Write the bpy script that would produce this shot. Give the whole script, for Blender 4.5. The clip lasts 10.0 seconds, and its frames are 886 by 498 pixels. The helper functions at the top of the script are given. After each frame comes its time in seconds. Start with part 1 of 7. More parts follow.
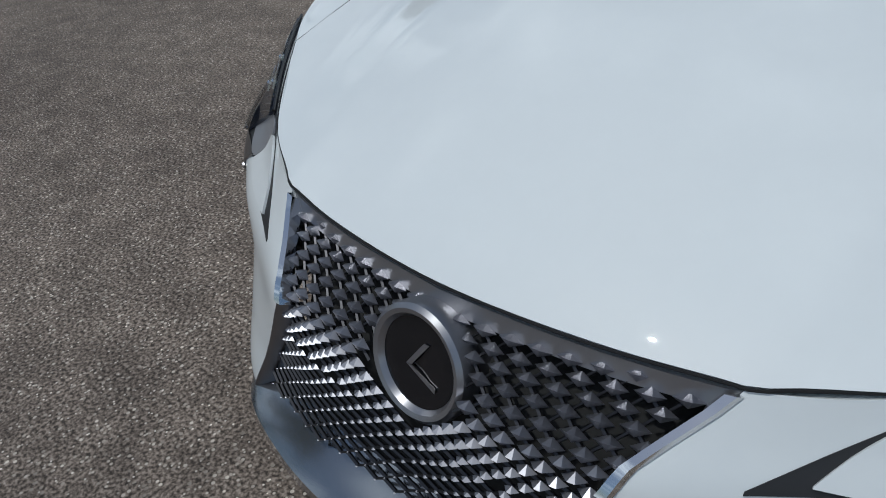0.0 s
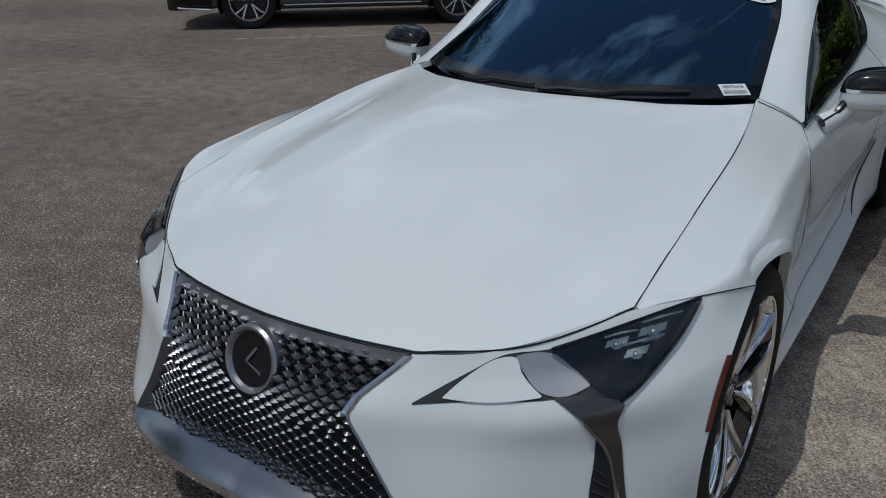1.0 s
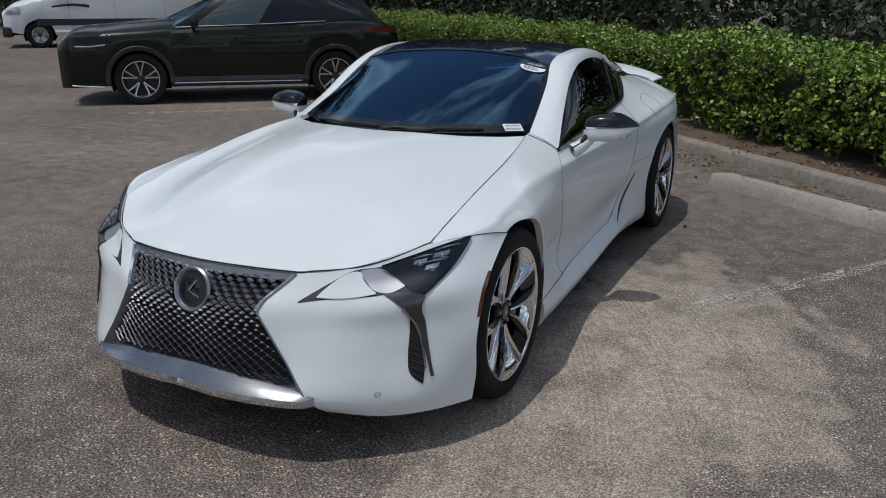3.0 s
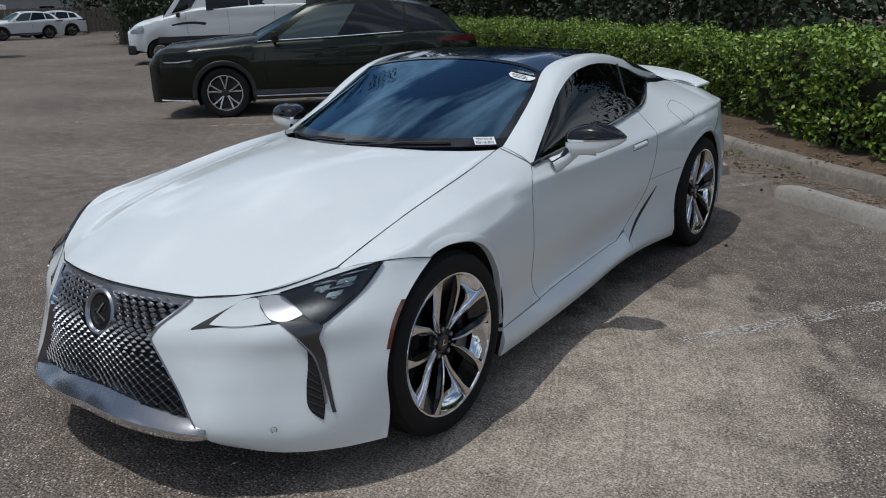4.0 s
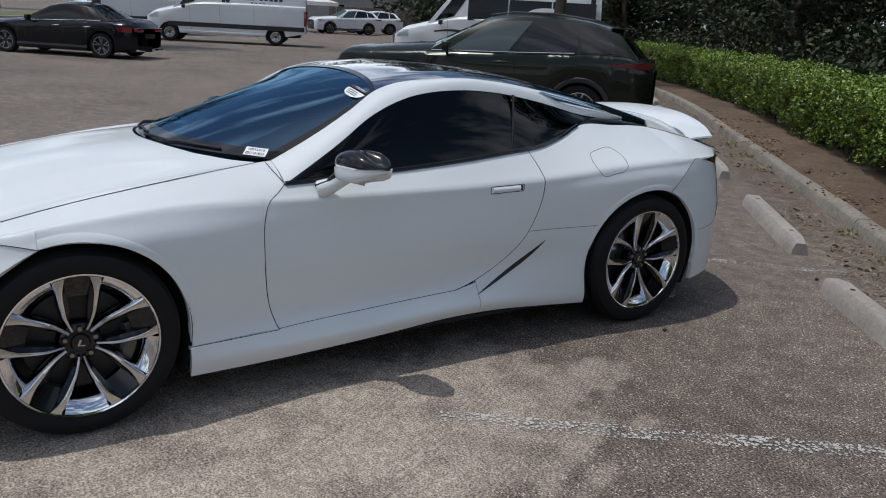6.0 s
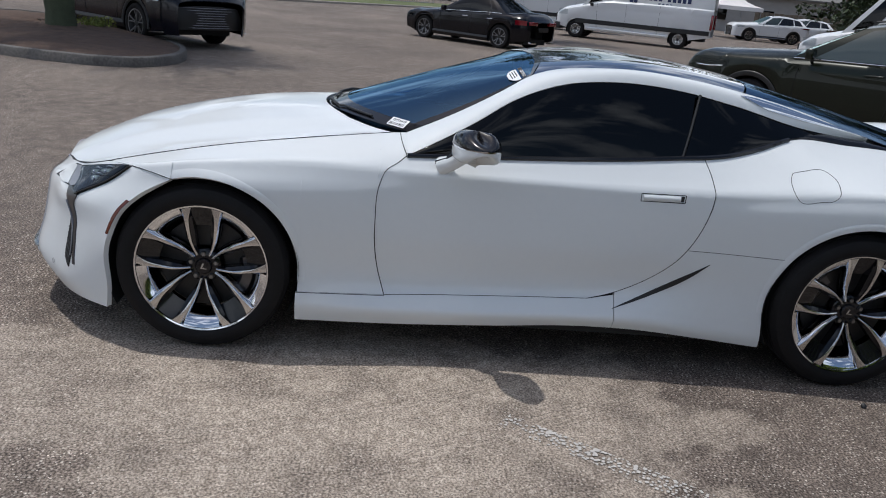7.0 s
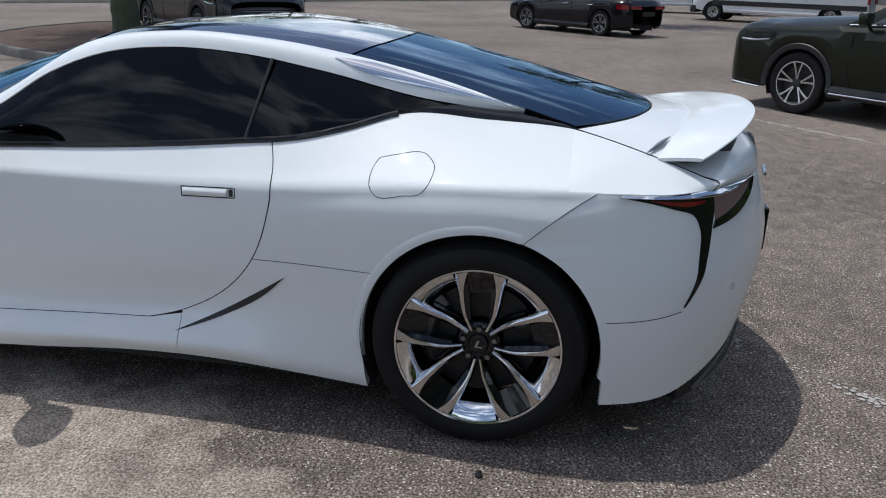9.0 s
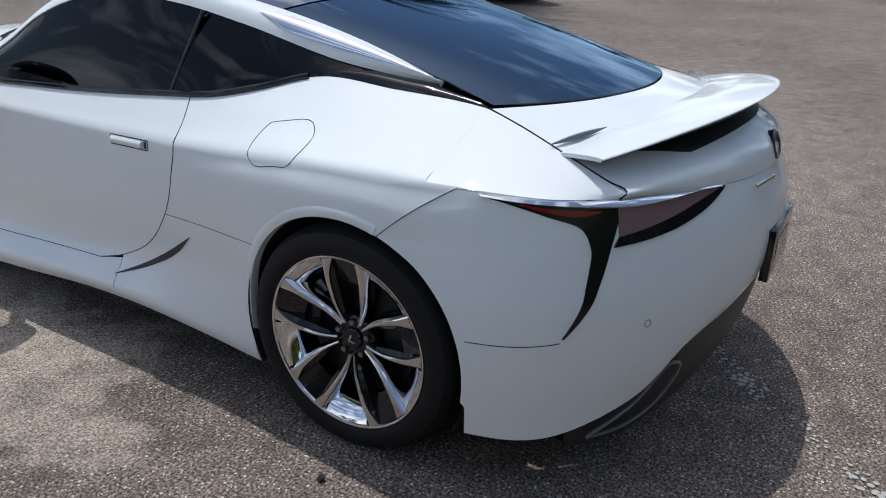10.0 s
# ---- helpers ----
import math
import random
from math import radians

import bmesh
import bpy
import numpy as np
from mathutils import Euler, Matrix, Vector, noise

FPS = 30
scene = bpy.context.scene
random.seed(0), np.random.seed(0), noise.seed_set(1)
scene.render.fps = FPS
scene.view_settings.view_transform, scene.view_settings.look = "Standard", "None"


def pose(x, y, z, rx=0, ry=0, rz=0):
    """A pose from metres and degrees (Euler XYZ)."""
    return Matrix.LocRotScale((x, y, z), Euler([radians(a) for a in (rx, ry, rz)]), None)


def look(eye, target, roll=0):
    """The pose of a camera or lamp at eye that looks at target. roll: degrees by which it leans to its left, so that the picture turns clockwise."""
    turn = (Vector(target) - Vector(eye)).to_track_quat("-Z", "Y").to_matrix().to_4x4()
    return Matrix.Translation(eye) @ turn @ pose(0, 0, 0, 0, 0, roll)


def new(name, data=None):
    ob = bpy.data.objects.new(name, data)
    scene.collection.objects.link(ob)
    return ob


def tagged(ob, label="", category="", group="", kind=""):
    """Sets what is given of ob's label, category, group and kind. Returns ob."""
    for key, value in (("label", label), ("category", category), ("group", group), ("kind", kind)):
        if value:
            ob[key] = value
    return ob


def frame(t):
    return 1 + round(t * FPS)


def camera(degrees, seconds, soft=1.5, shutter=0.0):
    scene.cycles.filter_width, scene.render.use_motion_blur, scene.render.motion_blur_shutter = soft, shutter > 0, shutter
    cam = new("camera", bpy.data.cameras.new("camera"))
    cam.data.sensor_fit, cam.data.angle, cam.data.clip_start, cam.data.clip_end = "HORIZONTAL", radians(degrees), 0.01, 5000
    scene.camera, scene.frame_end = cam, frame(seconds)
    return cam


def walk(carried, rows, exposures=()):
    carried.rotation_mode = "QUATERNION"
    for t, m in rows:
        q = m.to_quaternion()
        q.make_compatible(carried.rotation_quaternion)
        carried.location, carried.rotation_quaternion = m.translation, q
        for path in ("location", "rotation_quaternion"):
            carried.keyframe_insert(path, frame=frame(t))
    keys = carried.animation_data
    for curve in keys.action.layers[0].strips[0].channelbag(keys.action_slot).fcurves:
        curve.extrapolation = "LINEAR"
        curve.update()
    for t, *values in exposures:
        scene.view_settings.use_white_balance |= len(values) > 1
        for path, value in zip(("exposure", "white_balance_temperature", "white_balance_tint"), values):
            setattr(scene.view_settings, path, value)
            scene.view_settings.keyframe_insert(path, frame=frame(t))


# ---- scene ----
cam = camera(58.0, 10.0, soft=1.0)
SKY, SUN = 0.12, 3.0
PATH = [
    (0, (0.634, -2.759, 1.31), (-0.603, -1.662, 0.186), -8.6),
    (0.5, (0.97, -3.014, 1.506), (-0.114, -1.622, 0.564), -4.5),
    (1, (1.297, -3.337, 1.573), (0.246, -1.834, 0.774), -0.7),
    (1.5, (1.517, -3.717, 1.611), (0.606, -2.065, 0.946), 1.1),
    (2, (1.765, -4.086, 1.629), (0.951, -2.366, 1.012), 1.7),
    (2.5, (1.901, -4.302, 1.632), (1.1, -2.581, 1.003), 1.1),
    (2.7, (1.927, -4.344, 1.626), (1.135, -2.615, 1.008), 0.9),
    (3.8, (2.455, -3.871, 1.653), (1.351, -2.315, 1.05), -2.0),
    (4, (2.54, -3.712, 1.611), (1.425, -2.161, 1.017), -1.7),
    (4.5, (2.882, -3.318, 1.605), (1.63, -1.865, 1.038), -0.5),
    (5, (3.362, -2.868, 1.646), (1.894, -1.622, 1.101), -0.2),
    (5.2, (3.496, -2.653, 1.628), (2.0, -1.442, 1.083), 1.4),
    (6.5, (4.063, -1.273, 1.594), (2.271, -0.59, 1.027), 4.2),
    (7, (4.143, -0.682, 1.59), (2.249, -0.531, 0.966), 5.6),
    (7.5, (4.066, -0.061, 1.598), (2.173, 0.081, 0.967), 6.7),
    (8, (3.871, 0.563, 1.581), (1.977, 0.687, 0.95), 4.8),
    (8.5, (3.562, 1.12, 1.556), (1.668, 1.044, 0.916), 2.1),
    (9, (3.31, 1.68, 1.534), (1.443, 1.39, 0.879), 1.8),
    (9.5, (3.038, 2.248, 1.528), (1.314, 1.534, 0.808), 3.5),
    (10, (2.602, 2.722, 1.549), (1.003, 1.8, 0.779), 1.9),
]
walk(cam, [(t, look(eye, target, roll)) for t, eye, target, roll in PATH],
     exposures=[(0.0, -0.92, 5900, 4), (0.5, -0.96, 5900, 4), (1.0, -1.10, 5950, 5), (1.5, -1.13, 5950, 5), (2.0, -0.83, 6050, 7), (2.5, -0.70, 6080, 7), (4.5, -0.67, 6000, 6), (7.0, -0.36, 6150, 10), (10.0, -0.16, 6000, 9)])

# world, sun and exposure

world = bpy.data.worlds.new("world")
scene.world = world
world.use_nodes = True
wn, wl = world.node_tree.nodes, world.node_tree.links
wn.clear()
w_out = wn.new("ShaderNodeOutputWorld")
w_bg = wn.new("ShaderNodeBackground")
w_sky = wn.new("ShaderNodeTexSky")
w_sky.sky_type, w_sky.sun_disc = "NISHITA", False
SUN_DIR = Vector((-0.13, -0.27, 0.955)).normalized()
w_sky.sun_elevation = math.asin(SUN_DIR.z)
w_sky.sun_rotation = math.atan2(SUN_DIR.x, SUN_DIR.y)
w_sky.air_density, w_sky.dust_density = 1.1, 2.2
w_co = wn.new("ShaderNodeTexCoord")
w_map = wn.new("ShaderNodeMapping")
w_map.inputs["Scale"].default_value = (1.0, 1.0, 1.7)
w_noise = wn.new("ShaderNodeTexNoise")
w_noise.inputs["Scale"].default_value, w_noise.inputs["Detail"].default_value = 3.4, 9.0
w_noise.inputs["Roughness"].default_value = 0.58
w_ramp = wn.new("ShaderNodeValToRGB")
w_ramp.color_ramp.elements[0].position, w_ramp.color_ramp.elements[1].position = 0.52, 0.70
w_mix = wn.new("ShaderNodeMix")
w_mix.data_type = "RGBA"
w_mix.inputs["B"].default_value = (12.5, 13.0, 13.8, 1)
wl.new(w_co.outputs["Generated"], w_map.inputs["Vector"])
wl.new(w_map.outputs["Vector"], w_noise.inputs["Vector"])
w_sep, w_low, w_add = wn.new("ShaderNodeSeparateXYZ"), wn.new("ShaderNodeMapRange"), wn.new("ShaderNodeMath")
w_low.inputs["From Min"].default_value, w_low.inputs["From Max"].default_value = 0.0, 0.75
w_low.inputs["To Min"].default_value, w_low.inputs["To Max"].default_value = 0.10, 0.0
wl.new(w_co.outputs["Generated"], w_sep.inputs[0])
wl.new(w_sep.outputs[2], w_low.inputs["Value"])
wl.new(w_noise.outputs["Fac"], w_add.inputs[0])
wl.new(w_low.outputs["Result"], w_add.inputs[1])
wl.new(w_add.outputs[0], w_ramp.inputs["Fac"])
wl.new(w_ramp.outputs["Color"], w_mix.inputs["Factor"])
wl.new(w_sky.outputs["Color"], w_mix.inputs["A"])
wl.new(w_mix.outputs["Result"], w_bg.inputs["Color"])
w_bg.inputs["Strength"].default_value = SKY
wl.new(w_bg.outputs["Background"], w_out.inputs["Surface"])
sun = new("sun", bpy.data.lights.new("sun", "SUN"))
sun.data.energy, sun.data.angle, sun.data.color = SUN, radians(0.55), (1.0, 0.955, 0.89)
sun.matrix_world = look((0, 0, 30), Vector((0, 0, 30)) - SUN_DIR)


# ---- materials ----
def mat(name, color, rough=0.5, metal=0.0, coat=0.0, spec=0.5, grain=0.0, size=20.0, bump=0.0, bump_size=200.0, vary=0.0, random_hue=False):
    """A principled material; grain mottles the colour at a large and a small scale, bump gives fine relief."""
    m = bpy.data.materials.new(name)
    m.use_nodes = True
    n, l = m.node_tree.nodes, m.node_tree.links
    p = n["Principled BSDF"]
    p.inputs["Base Color"].default_value = (*color, 1)
    p.inputs["Roughness"].default_value = rough
    p.inputs["Metallic"].default_value = metal
    p.inputs["Coat Weight"].default_value = coat
    p.inputs["Coat Roughness"].default_value = 0.018
    p.inputs["Specular IOR Level"].default_value = spec
    co = n.new("ShaderNodeTexCoord")
    if grain > 0:
        a, b = n.new("ShaderNodeTexNoise"), n.new("ShaderNodeTexNoise")
        a.inputs["Scale"].default_value, b.inputs["Scale"].default_value = size, size * 11
        a.inputs["Detail"].default_value = b.inputs["Detail"].default_value = 5
        add = n.new("ShaderNodeMath")
        add.operation = "ADD"
        l.new(co.outputs["Object"], a.inputs["Vector"]), l.new(co.outputs["Object"], b.inputs["Vector"])
        l.new(a.outputs["Fac"], add.inputs[0]), l.new(b.outputs["Fac"], add.inputs[1])
        mr = n.new("ShaderNodeMapRange")
        mr.inputs["From Min"].default_value, mr.inputs["From Max"].default_value = 0.6, 1.4
        mr.inputs["To Min"].default_value, mr.inputs["To Max"].default_value = 1 - grain, 1 + grain
        l.new(add.outputs[0], mr.inputs["Value"])
        hsv = n.new("ShaderNodeHueSaturation")
        hsv.inputs["Color"].default_value = (*color, 1)
        l.new(mr.outputs["Result"], hsv.inputs["Value"])
        l.new(hsv.outputs["Color"], p.inputs["Base Color"])
    if vary > 0:
        g = n.new("ShaderNodeNewGeometry")
        mr = n.new("ShaderNodeMapRange")
        mr.inputs["To Min"].default_value, mr.inputs["To Max"].default_value = 1 - vary, 1 + vary
        l.new(g.outputs["Random Per Island"], mr.inputs["Value"])
        hsv = n.new("ShaderNodeHueSaturation")
        hsv.inputs["Color"].default_value = (*color, 1)
        l.new(mr.outputs["Result"], hsv.inputs["Value"])
        if random_hue:
            mh = n.new("ShaderNodeMapRange")
            mh.inputs["To Min"].default_value, mh.inputs["To Max"].default_value = 0.525, 0.475
            l.new(g.outputs["Random Per Island"], mh.inputs["Value"])
            l.new(mh.outputs["Result"], hsv.inputs["Hue"])
        l.new(hsv.outputs["Color"], p.inputs["Base Color"])
    if bump > 0:
        t = n.new("ShaderNodeTexNoise")
        t.inputs["Scale"].default_value, t.inputs["Detail"].default_value = bump_size, 4
        bp = n.new("ShaderNodeBump")
        bp.inputs["Strength"].default_value, bp.inputs["Distance"].default_value = bump, 0.01
        l.new(co.outputs["Object"], t.inputs["Vector"])
        l.new(t.outputs["Fac"], bp.inputs["Height"])
        l.new(bp.outputs["Normal"], p.inputs["Normal"])
    return m


def glass(name, tint, gloss=1.0, ior=2.3, cast=(1.0, 1.0, 1.0)):
    """Thin tinted glass: a clear tinted sheet with a mirror-like gloss by Fresnel."""
    m = bpy.data.materials.new(name)
    m.use_nodes = True
    n, l = m.node_tree.nodes, m.node_tree.links
    n.clear()
    out, mix, tr, gl, fr = (n.new("ShaderNode" + k) for k in ("OutputMaterial", "MixShader", "BsdfTransparent", "BsdfGlossy", "Fresnel"))
    tr.inputs["Color"].default_value = (*tint, 1)
    gl.inputs["Roughness"].default_value = 0.01
    gl.inputs["Color"].default_value = (gloss * cast[0], gloss * cast[1], gloss * cast[2], 1)
    fr.inputs["IOR"].default_value = ior
    l.new(fr.outputs["Fac"], mix.inputs["Fac"])
    l.new(tr.outputs["BSDF"], mix.inputs[1]), l.new(gl.outputs["BSDF"], mix.inputs[2])
    l.new(mix.outputs["Shader"], out.inputs["Surface"])
    return m


def worn(name, color, cover, size):
    """Worn road paint: colour where a noise says it is still there."""
    m = mat(name, color, 0.8, grain=0.15, size=6, bump=0.3)
    n, l = m.node_tree.nodes, m.node_tree.links
    p, out = n["Principled BSDF"], n["Material Output"]
    co, t, r = n.new("ShaderNodeTexCoord"), n.new("ShaderNodeTexVoronoi"), n.new("ShaderNodeTexNoise")
    t.inputs["Scale"].default_value, r.inputs["Scale"].default_value, r.inputs["Detail"].default_value = size, size * 0.12, 6
    add, gt = n.new("ShaderNodeMath"), n.new("ShaderNodeMapRange")
    add.operation = "ADD"
    gt.inputs["From Min"].default_value, gt.inputs["From Max"].default_value = cover, cover + 0.12
    gt.inputs["To Min"].default_value, gt.inputs["To Max"].default_value = 1, 0
    l.new(co.outputs["Object"], t.inputs["Vector"]), l.new(co.outputs["Object"], r.inputs["Vector"])
    l.new(t.outputs["Distance"], add.inputs[0]), l.new(r.outputs["Fac"], add.inputs[1])
    l.new(add.outputs[0], gt.inputs["Value"])
    mix, tr = n.new("ShaderNodeMixShader"), n.new("ShaderNodeBsdfTransparent")
    l.new(gt.outputs["Result"], mix.inputs["Fac"])
    l.new(tr.outputs["BSDF"], mix.inputs[1]), l.new(p.outputs["BSDF"], mix.inputs[2])
    l.new(mix.outputs["Shader"], out.inputs["Surface"])
    return m


def asphalt():
    """Old grey-brown asphalt with pale stones, and drifts of pale sand in the stall beside the coupe."""
    m = bpy.data.materials.new("old_asphalt")
    m.use_nodes = True
    n, l = m.node_tree.nodes, m.node_tree.links
    p = n["Principled BSDF"]
    p.inputs["Roughness"].default_value = 0.85
    p.inputs["Specular IOR Level"].default_value = 0.25
    co = n.new("ShaderNodeTexCoord")
    ob = co.outputs["Object"]

    def tex(kind, scale, detail=3.0, src=None):
        t = n.new("ShaderNodeTex" + kind)
        t.inputs["Scale"].default_value = scale
        if kind == "Noise":
            t.inputs["Detail"].default_value = detail
        l.new(src or ob, t.inputs["Vector"])
        return t

    def ramp(src, stops):
        r = n.new("ShaderNodeValToRGB")
        el = r.color_ramp.elements
        el[0].position, el[0].color = stops[0][0], (*stops[0][1], 1)
        el[1].position, el[1].color = stops[-1][0], (*stops[-1][1], 1)
        for pos, c in stops[1:-1]:
            e = el.new(pos)
            e.color = (*c, 1)
        l.new(src, r.inputs["Fac"])
        return r.outputs["Color"]

    def mix(fac, a, b, blend="MIX"):
        k = n.new("ShaderNodeMix")
        k.data_type, k.blend_type = "RGBA", blend
        if isinstance(fac, float):
            k.inputs["Factor"].default_value = fac
        else:
            l.new(fac, k.inputs["Factor"])
        l.new(a, k.inputs["A"]), l.new(b, k.inputs["B"])
        return k.outputs["Result"]

    def math_(op, a, b):
        k = n.new("ShaderNodeMath")
        k.operation = op
        for i, v in enumerate((a, b)):
            if isinstance(v, (int, float)):
                k.inputs[i].default_value = v
            else:
                l.new(v, k.inputs[i])
        return k.outputs[0]

    fine = tex("Noise", 105, 4)
    base = ramp(fine.outputs["Fac"], [(0.36, (0.040, 0.033, 0.028)), (0.5, (0.140, 0.115, 0.098)), (0.64, (0.285, 0.243, 0.211))])
    stones = tex("Voronoi", 76)
    pick = n.new("ShaderNodeSeparateColor")
    l.new(stones.outputs["Color"], pick.inputs["Color"])
    near = ramp(stones.outputs["Distance"], [(0.30, (1, 1, 1)), (0.42, (0, 0, 0))])
    chosen = ramp(pick.outputs[0], [(0.70, (0, 0, 0)), (0.72, (1, 1, 1))])
    stone_mask = mix(1.0, near, chosen, "MULTIPLY")
    stone_col = ramp(pick.outputs[1], [(0.0, (0.22, 0.195, 0.172)), (0.6, (0.36, 0.325, 0.288)), (1.0, (0.58, 0.535, 0.475))])
    col = mix(stone_mask, base, stone_col)
    specks = tex("Voronoi", 118)
    pick2 = n.new("ShaderNodeSeparateColor")
    l.new(specks.outputs["Color"], pick2.inputs["Color"])
    near2 = ramp(specks.outputs["Distance"], [(0.26, (1, 1, 1)), (0.40, (0, 0, 0))])
    chosen2 = ramp(pick2.outputs[0], [(0.90, (0, 0, 0)), (0.91, (1, 1, 1))])
    speck_col = ramp(pick2.outputs[1], [(0.0, (0.45, 0.42, 0.38)), (1.0, (0.78, 0.74, 0.68))])
    col = mix(mix(1.0, near2, chosen2, "MULTIPLY"), col, speck_col)
    broad = tex("Noise", 0.35, 6)
    tone = ramp(broad.outputs["Fac"], [(0.35, (0.80, 0.78, 0.77)), (0.65, (1.18, 1.16, 1.13))])
    col = mix(1.0, col, tone, "MULTIPLY")
    patchy = tex("Noise", 7.0, 10)
    blotch = ramp(patchy.outputs["Fac"], [(0.36, (0.80, 0.79, 0.78)), (0.64, (1.20, 1.19, 1.17))])
    col = mix(1.0, col, blotch, "MULTIPLY")
    # sand drift: an ellipse beside the front wheel, edges broken by noise and swept by tyre arcs
    sep = n.new("ShaderNodeSeparateXYZ")
    l.new(ob, sep.inputs[0])
    dx = math_("DIVIDE", math_("SUBTRACT", sep.outputs[0], 1.33), 0.88)
    dy = math_("DIVIDE", math_("SUBTRACT", sep.outputs[1], -0.85), 1.75)
    rad = math_("POWER", math_("ADD", math_("MULTIPLY", dx, dx), math_("MULTIPLY", dy, dy)), 0.5)
    ragged = tex("Noise", 2.1, 12)
    sandy = math_("ADD", rad, math_("MULTIPLY", math_("SUBTRACT", ragged.outputs["Fac"], 0.5), 1.5))
    arcs = tex("Wave", 1.9)
    arcs.wave_type, arcs.rings_direction = "RINGS", "SPHERICAL"
    arcs.inputs["Distortion"].default_value, arcs.inputs["Detail"].default_value = 2.6, 6.0
    shift = n.new("ShaderNodeMapping")
    shift.inputs["Location"].default_value = (4.13, 3.31, 0)
    l.new(ob, shift.inputs["Vector"]), l.new(shift.outputs["Vector"], arcs.inputs["Vector"])
    sandy = math_("ADD", sandy, math_("MULTIPLY", arcs.outputs["Fac"], 0.07))
    sandfac = ramp(sandy, [(0.35, (0.92, 0.92, 0.92)), (0.90, (0.50, 0.50, 0.50)), (1.32, (0, 0, 0))])
    grit = tex("Noise", 170, 6)
    speck = ramp(grit.outputs["Fac"], [(0.38, (0.35, 0.35, 0.35)), (0.50, (1, 1, 1))])
    sandfac = mix(1.0, sandfac, speck, "MULTIPLY")
    # tread marks: fine arcs in a few broad bands
    tread = tex("Wave", 11.0)
    tread.wave_type, tread.rings_direction = "RINGS", "SPHERICAL"
    tread.inputs["Distortion"].default_value, tread.inputs["Detail"].default_value = 1.2, 3.0
    band = tex("Wave", 0.85)
    band.wave_type, band.rings_direction = "RINGS", "SPHERICAL"
    band.inputs["Distortion"].default_value, band.inputs["Detail"].default_value = 1.5, 2.0
    l.new(shift.outputs["Vector"], tread.inputs["Vector"]), l.new(shift.outputs["Vector"], band.inputs["Vector"])
    bands = ramp(band.outputs["Fac"], [(0.62, (0, 0, 0)), (0.80, (1, 1, 1))])
    lines = ramp(tread.outputs["Fac"], [(0.35, (0.68, 0.68, 0.68)), (0.65, (1, 1, 1))])
    one = ramp(tread.outputs["Fac"], [(0.0, (1, 1, 1)), (1.0, (1, 1, 1))])
    sandfac = mix(1.0, sandfac, mix(bands, one, lines), "MULTIPLY")
    # bare worn places where the dark asphalt shows through
    bare = tex("Noise", 3.6, 9)
    sandfac = mix(1.0, sandfac, ramp(bare.outputs["Fac"], [(0.36, (0.45, 0.45, 0.45)), (0.50, (1, 1, 1))]), "MULTIPLY")
    sandn = tex("Noise", 24, 14)
    sandcol = ramp(sandn.outputs["Fac"], [(0.3, (0.31, 0.26, 0.21)), (0.7, (0.58, 0.505, 0.425))])
    sandcol = mix(1.0, sandcol, ramp(fine.outputs["Fac"], [(0.38, (0.58, 0.56, 0.54)), (0.62, (1.28, 1.27, 1.25))]), "MULTIPLY")
    col = mix(sandfac, col, sandcol)
    # pale dusty streaks over the wide lot
    lotmap = n.new("ShaderNodeMapping")
    lotmap.inputs["Rotation"].default_value, lotmap.inputs["Scale"].default_value = (0, 0, 0.75), (0.09, 0.55, 1)
    l.new(ob, lotmap.inputs["Vector"])
    dust = tex("Noise", 1.0, 8, lotmap.outputs["Vector"])
    dustfac = ramp(dust.outputs["Fac"], [(0.48, (0, 0, 0)), (0.75, (0.13, 0.13, 0.13))])
    col = mix(dustfac, col, sandcol)
    l.new(col, p.inputs["Base Color"])
    bp = n.new("ShaderNodeBump")
    bp.inputs["Strength"].default_value, bp.inputs["Distance"].default_value = 0.7, 0.006
    l.new(mix(0.6, fine.outputs["Fac"], stones.outputs["Distance"]), bp.inputs["Height"])
    l.new(bp.outputs["Normal"], p.inputs["Normal"])
    return m


PAINT = mat("pearl_white_paint", (0.72, 0.745, 0.745), 0.55, coat=0.9, spec=0.12, grain=0.012, size=3)
BLACK_PAINT = mat("gloss_black_paint", (0.008, 0.008, 0.010), 0.15, coat=0.6, spec=0.15)
SMOKED = mat("smoked_black_plastic", (0.007, 0.007, 0.008), 0.22, coat=0.15, spec=0.3)
# black roof whose base colour carries the blue of the reflected sky
ROOF_BLACK = mat("glossy_dark_roof", (0.004, 0.012, 0.045), 0.05, coat=1.0, spec=0.9)
SATIN = mat("satin_black_plastic", (0.018, 0.018, 0.019), 0.5, grain=0.1, size=30)
RUBBER = mat("tyre_rubber", (0.0085, 0.008, 0.0085), 0.7, spec=0.25, grain=0.25, size=14, bump=0.15)
CHROME = mat("chrome", (0.72, 0.73, 0.75), 0.07, 1.0)
POLISHED = mat("machined_alloy", (0.62, 0.61, 0.60), 0.2, 1.0, grain=0.05, size=40)
DARK_CHROME = mat("dark_chrome", (0.28, 0.28, 0.30), 0.38, 1.0)
STUD = mat("satin_gunmetal", (0.33, 0.33, 0.36), 0.42, 0.95)
NET = mat("black_chrome_net", (0.05, 0.05, 0.055), 0.35, 0.8)
IRON = mat("dark_brake_iron", (0.045, 0.043, 0.042), 0.5, 0.6, grain=0.15, size=50)
LED_WHITE = mat("clear_led_element", (0.70, 0.78, 0.74), 0.12, coat=1.0)
LAMP_SILVER = mat("satin_lamp_silver", (0.40, 0.40, 0.42), 0.38, 0.7)
GRAPHITE = mat("graphite_trim", (0.095, 0.092, 0.096), 0.3, 0.85, coat=0.4)
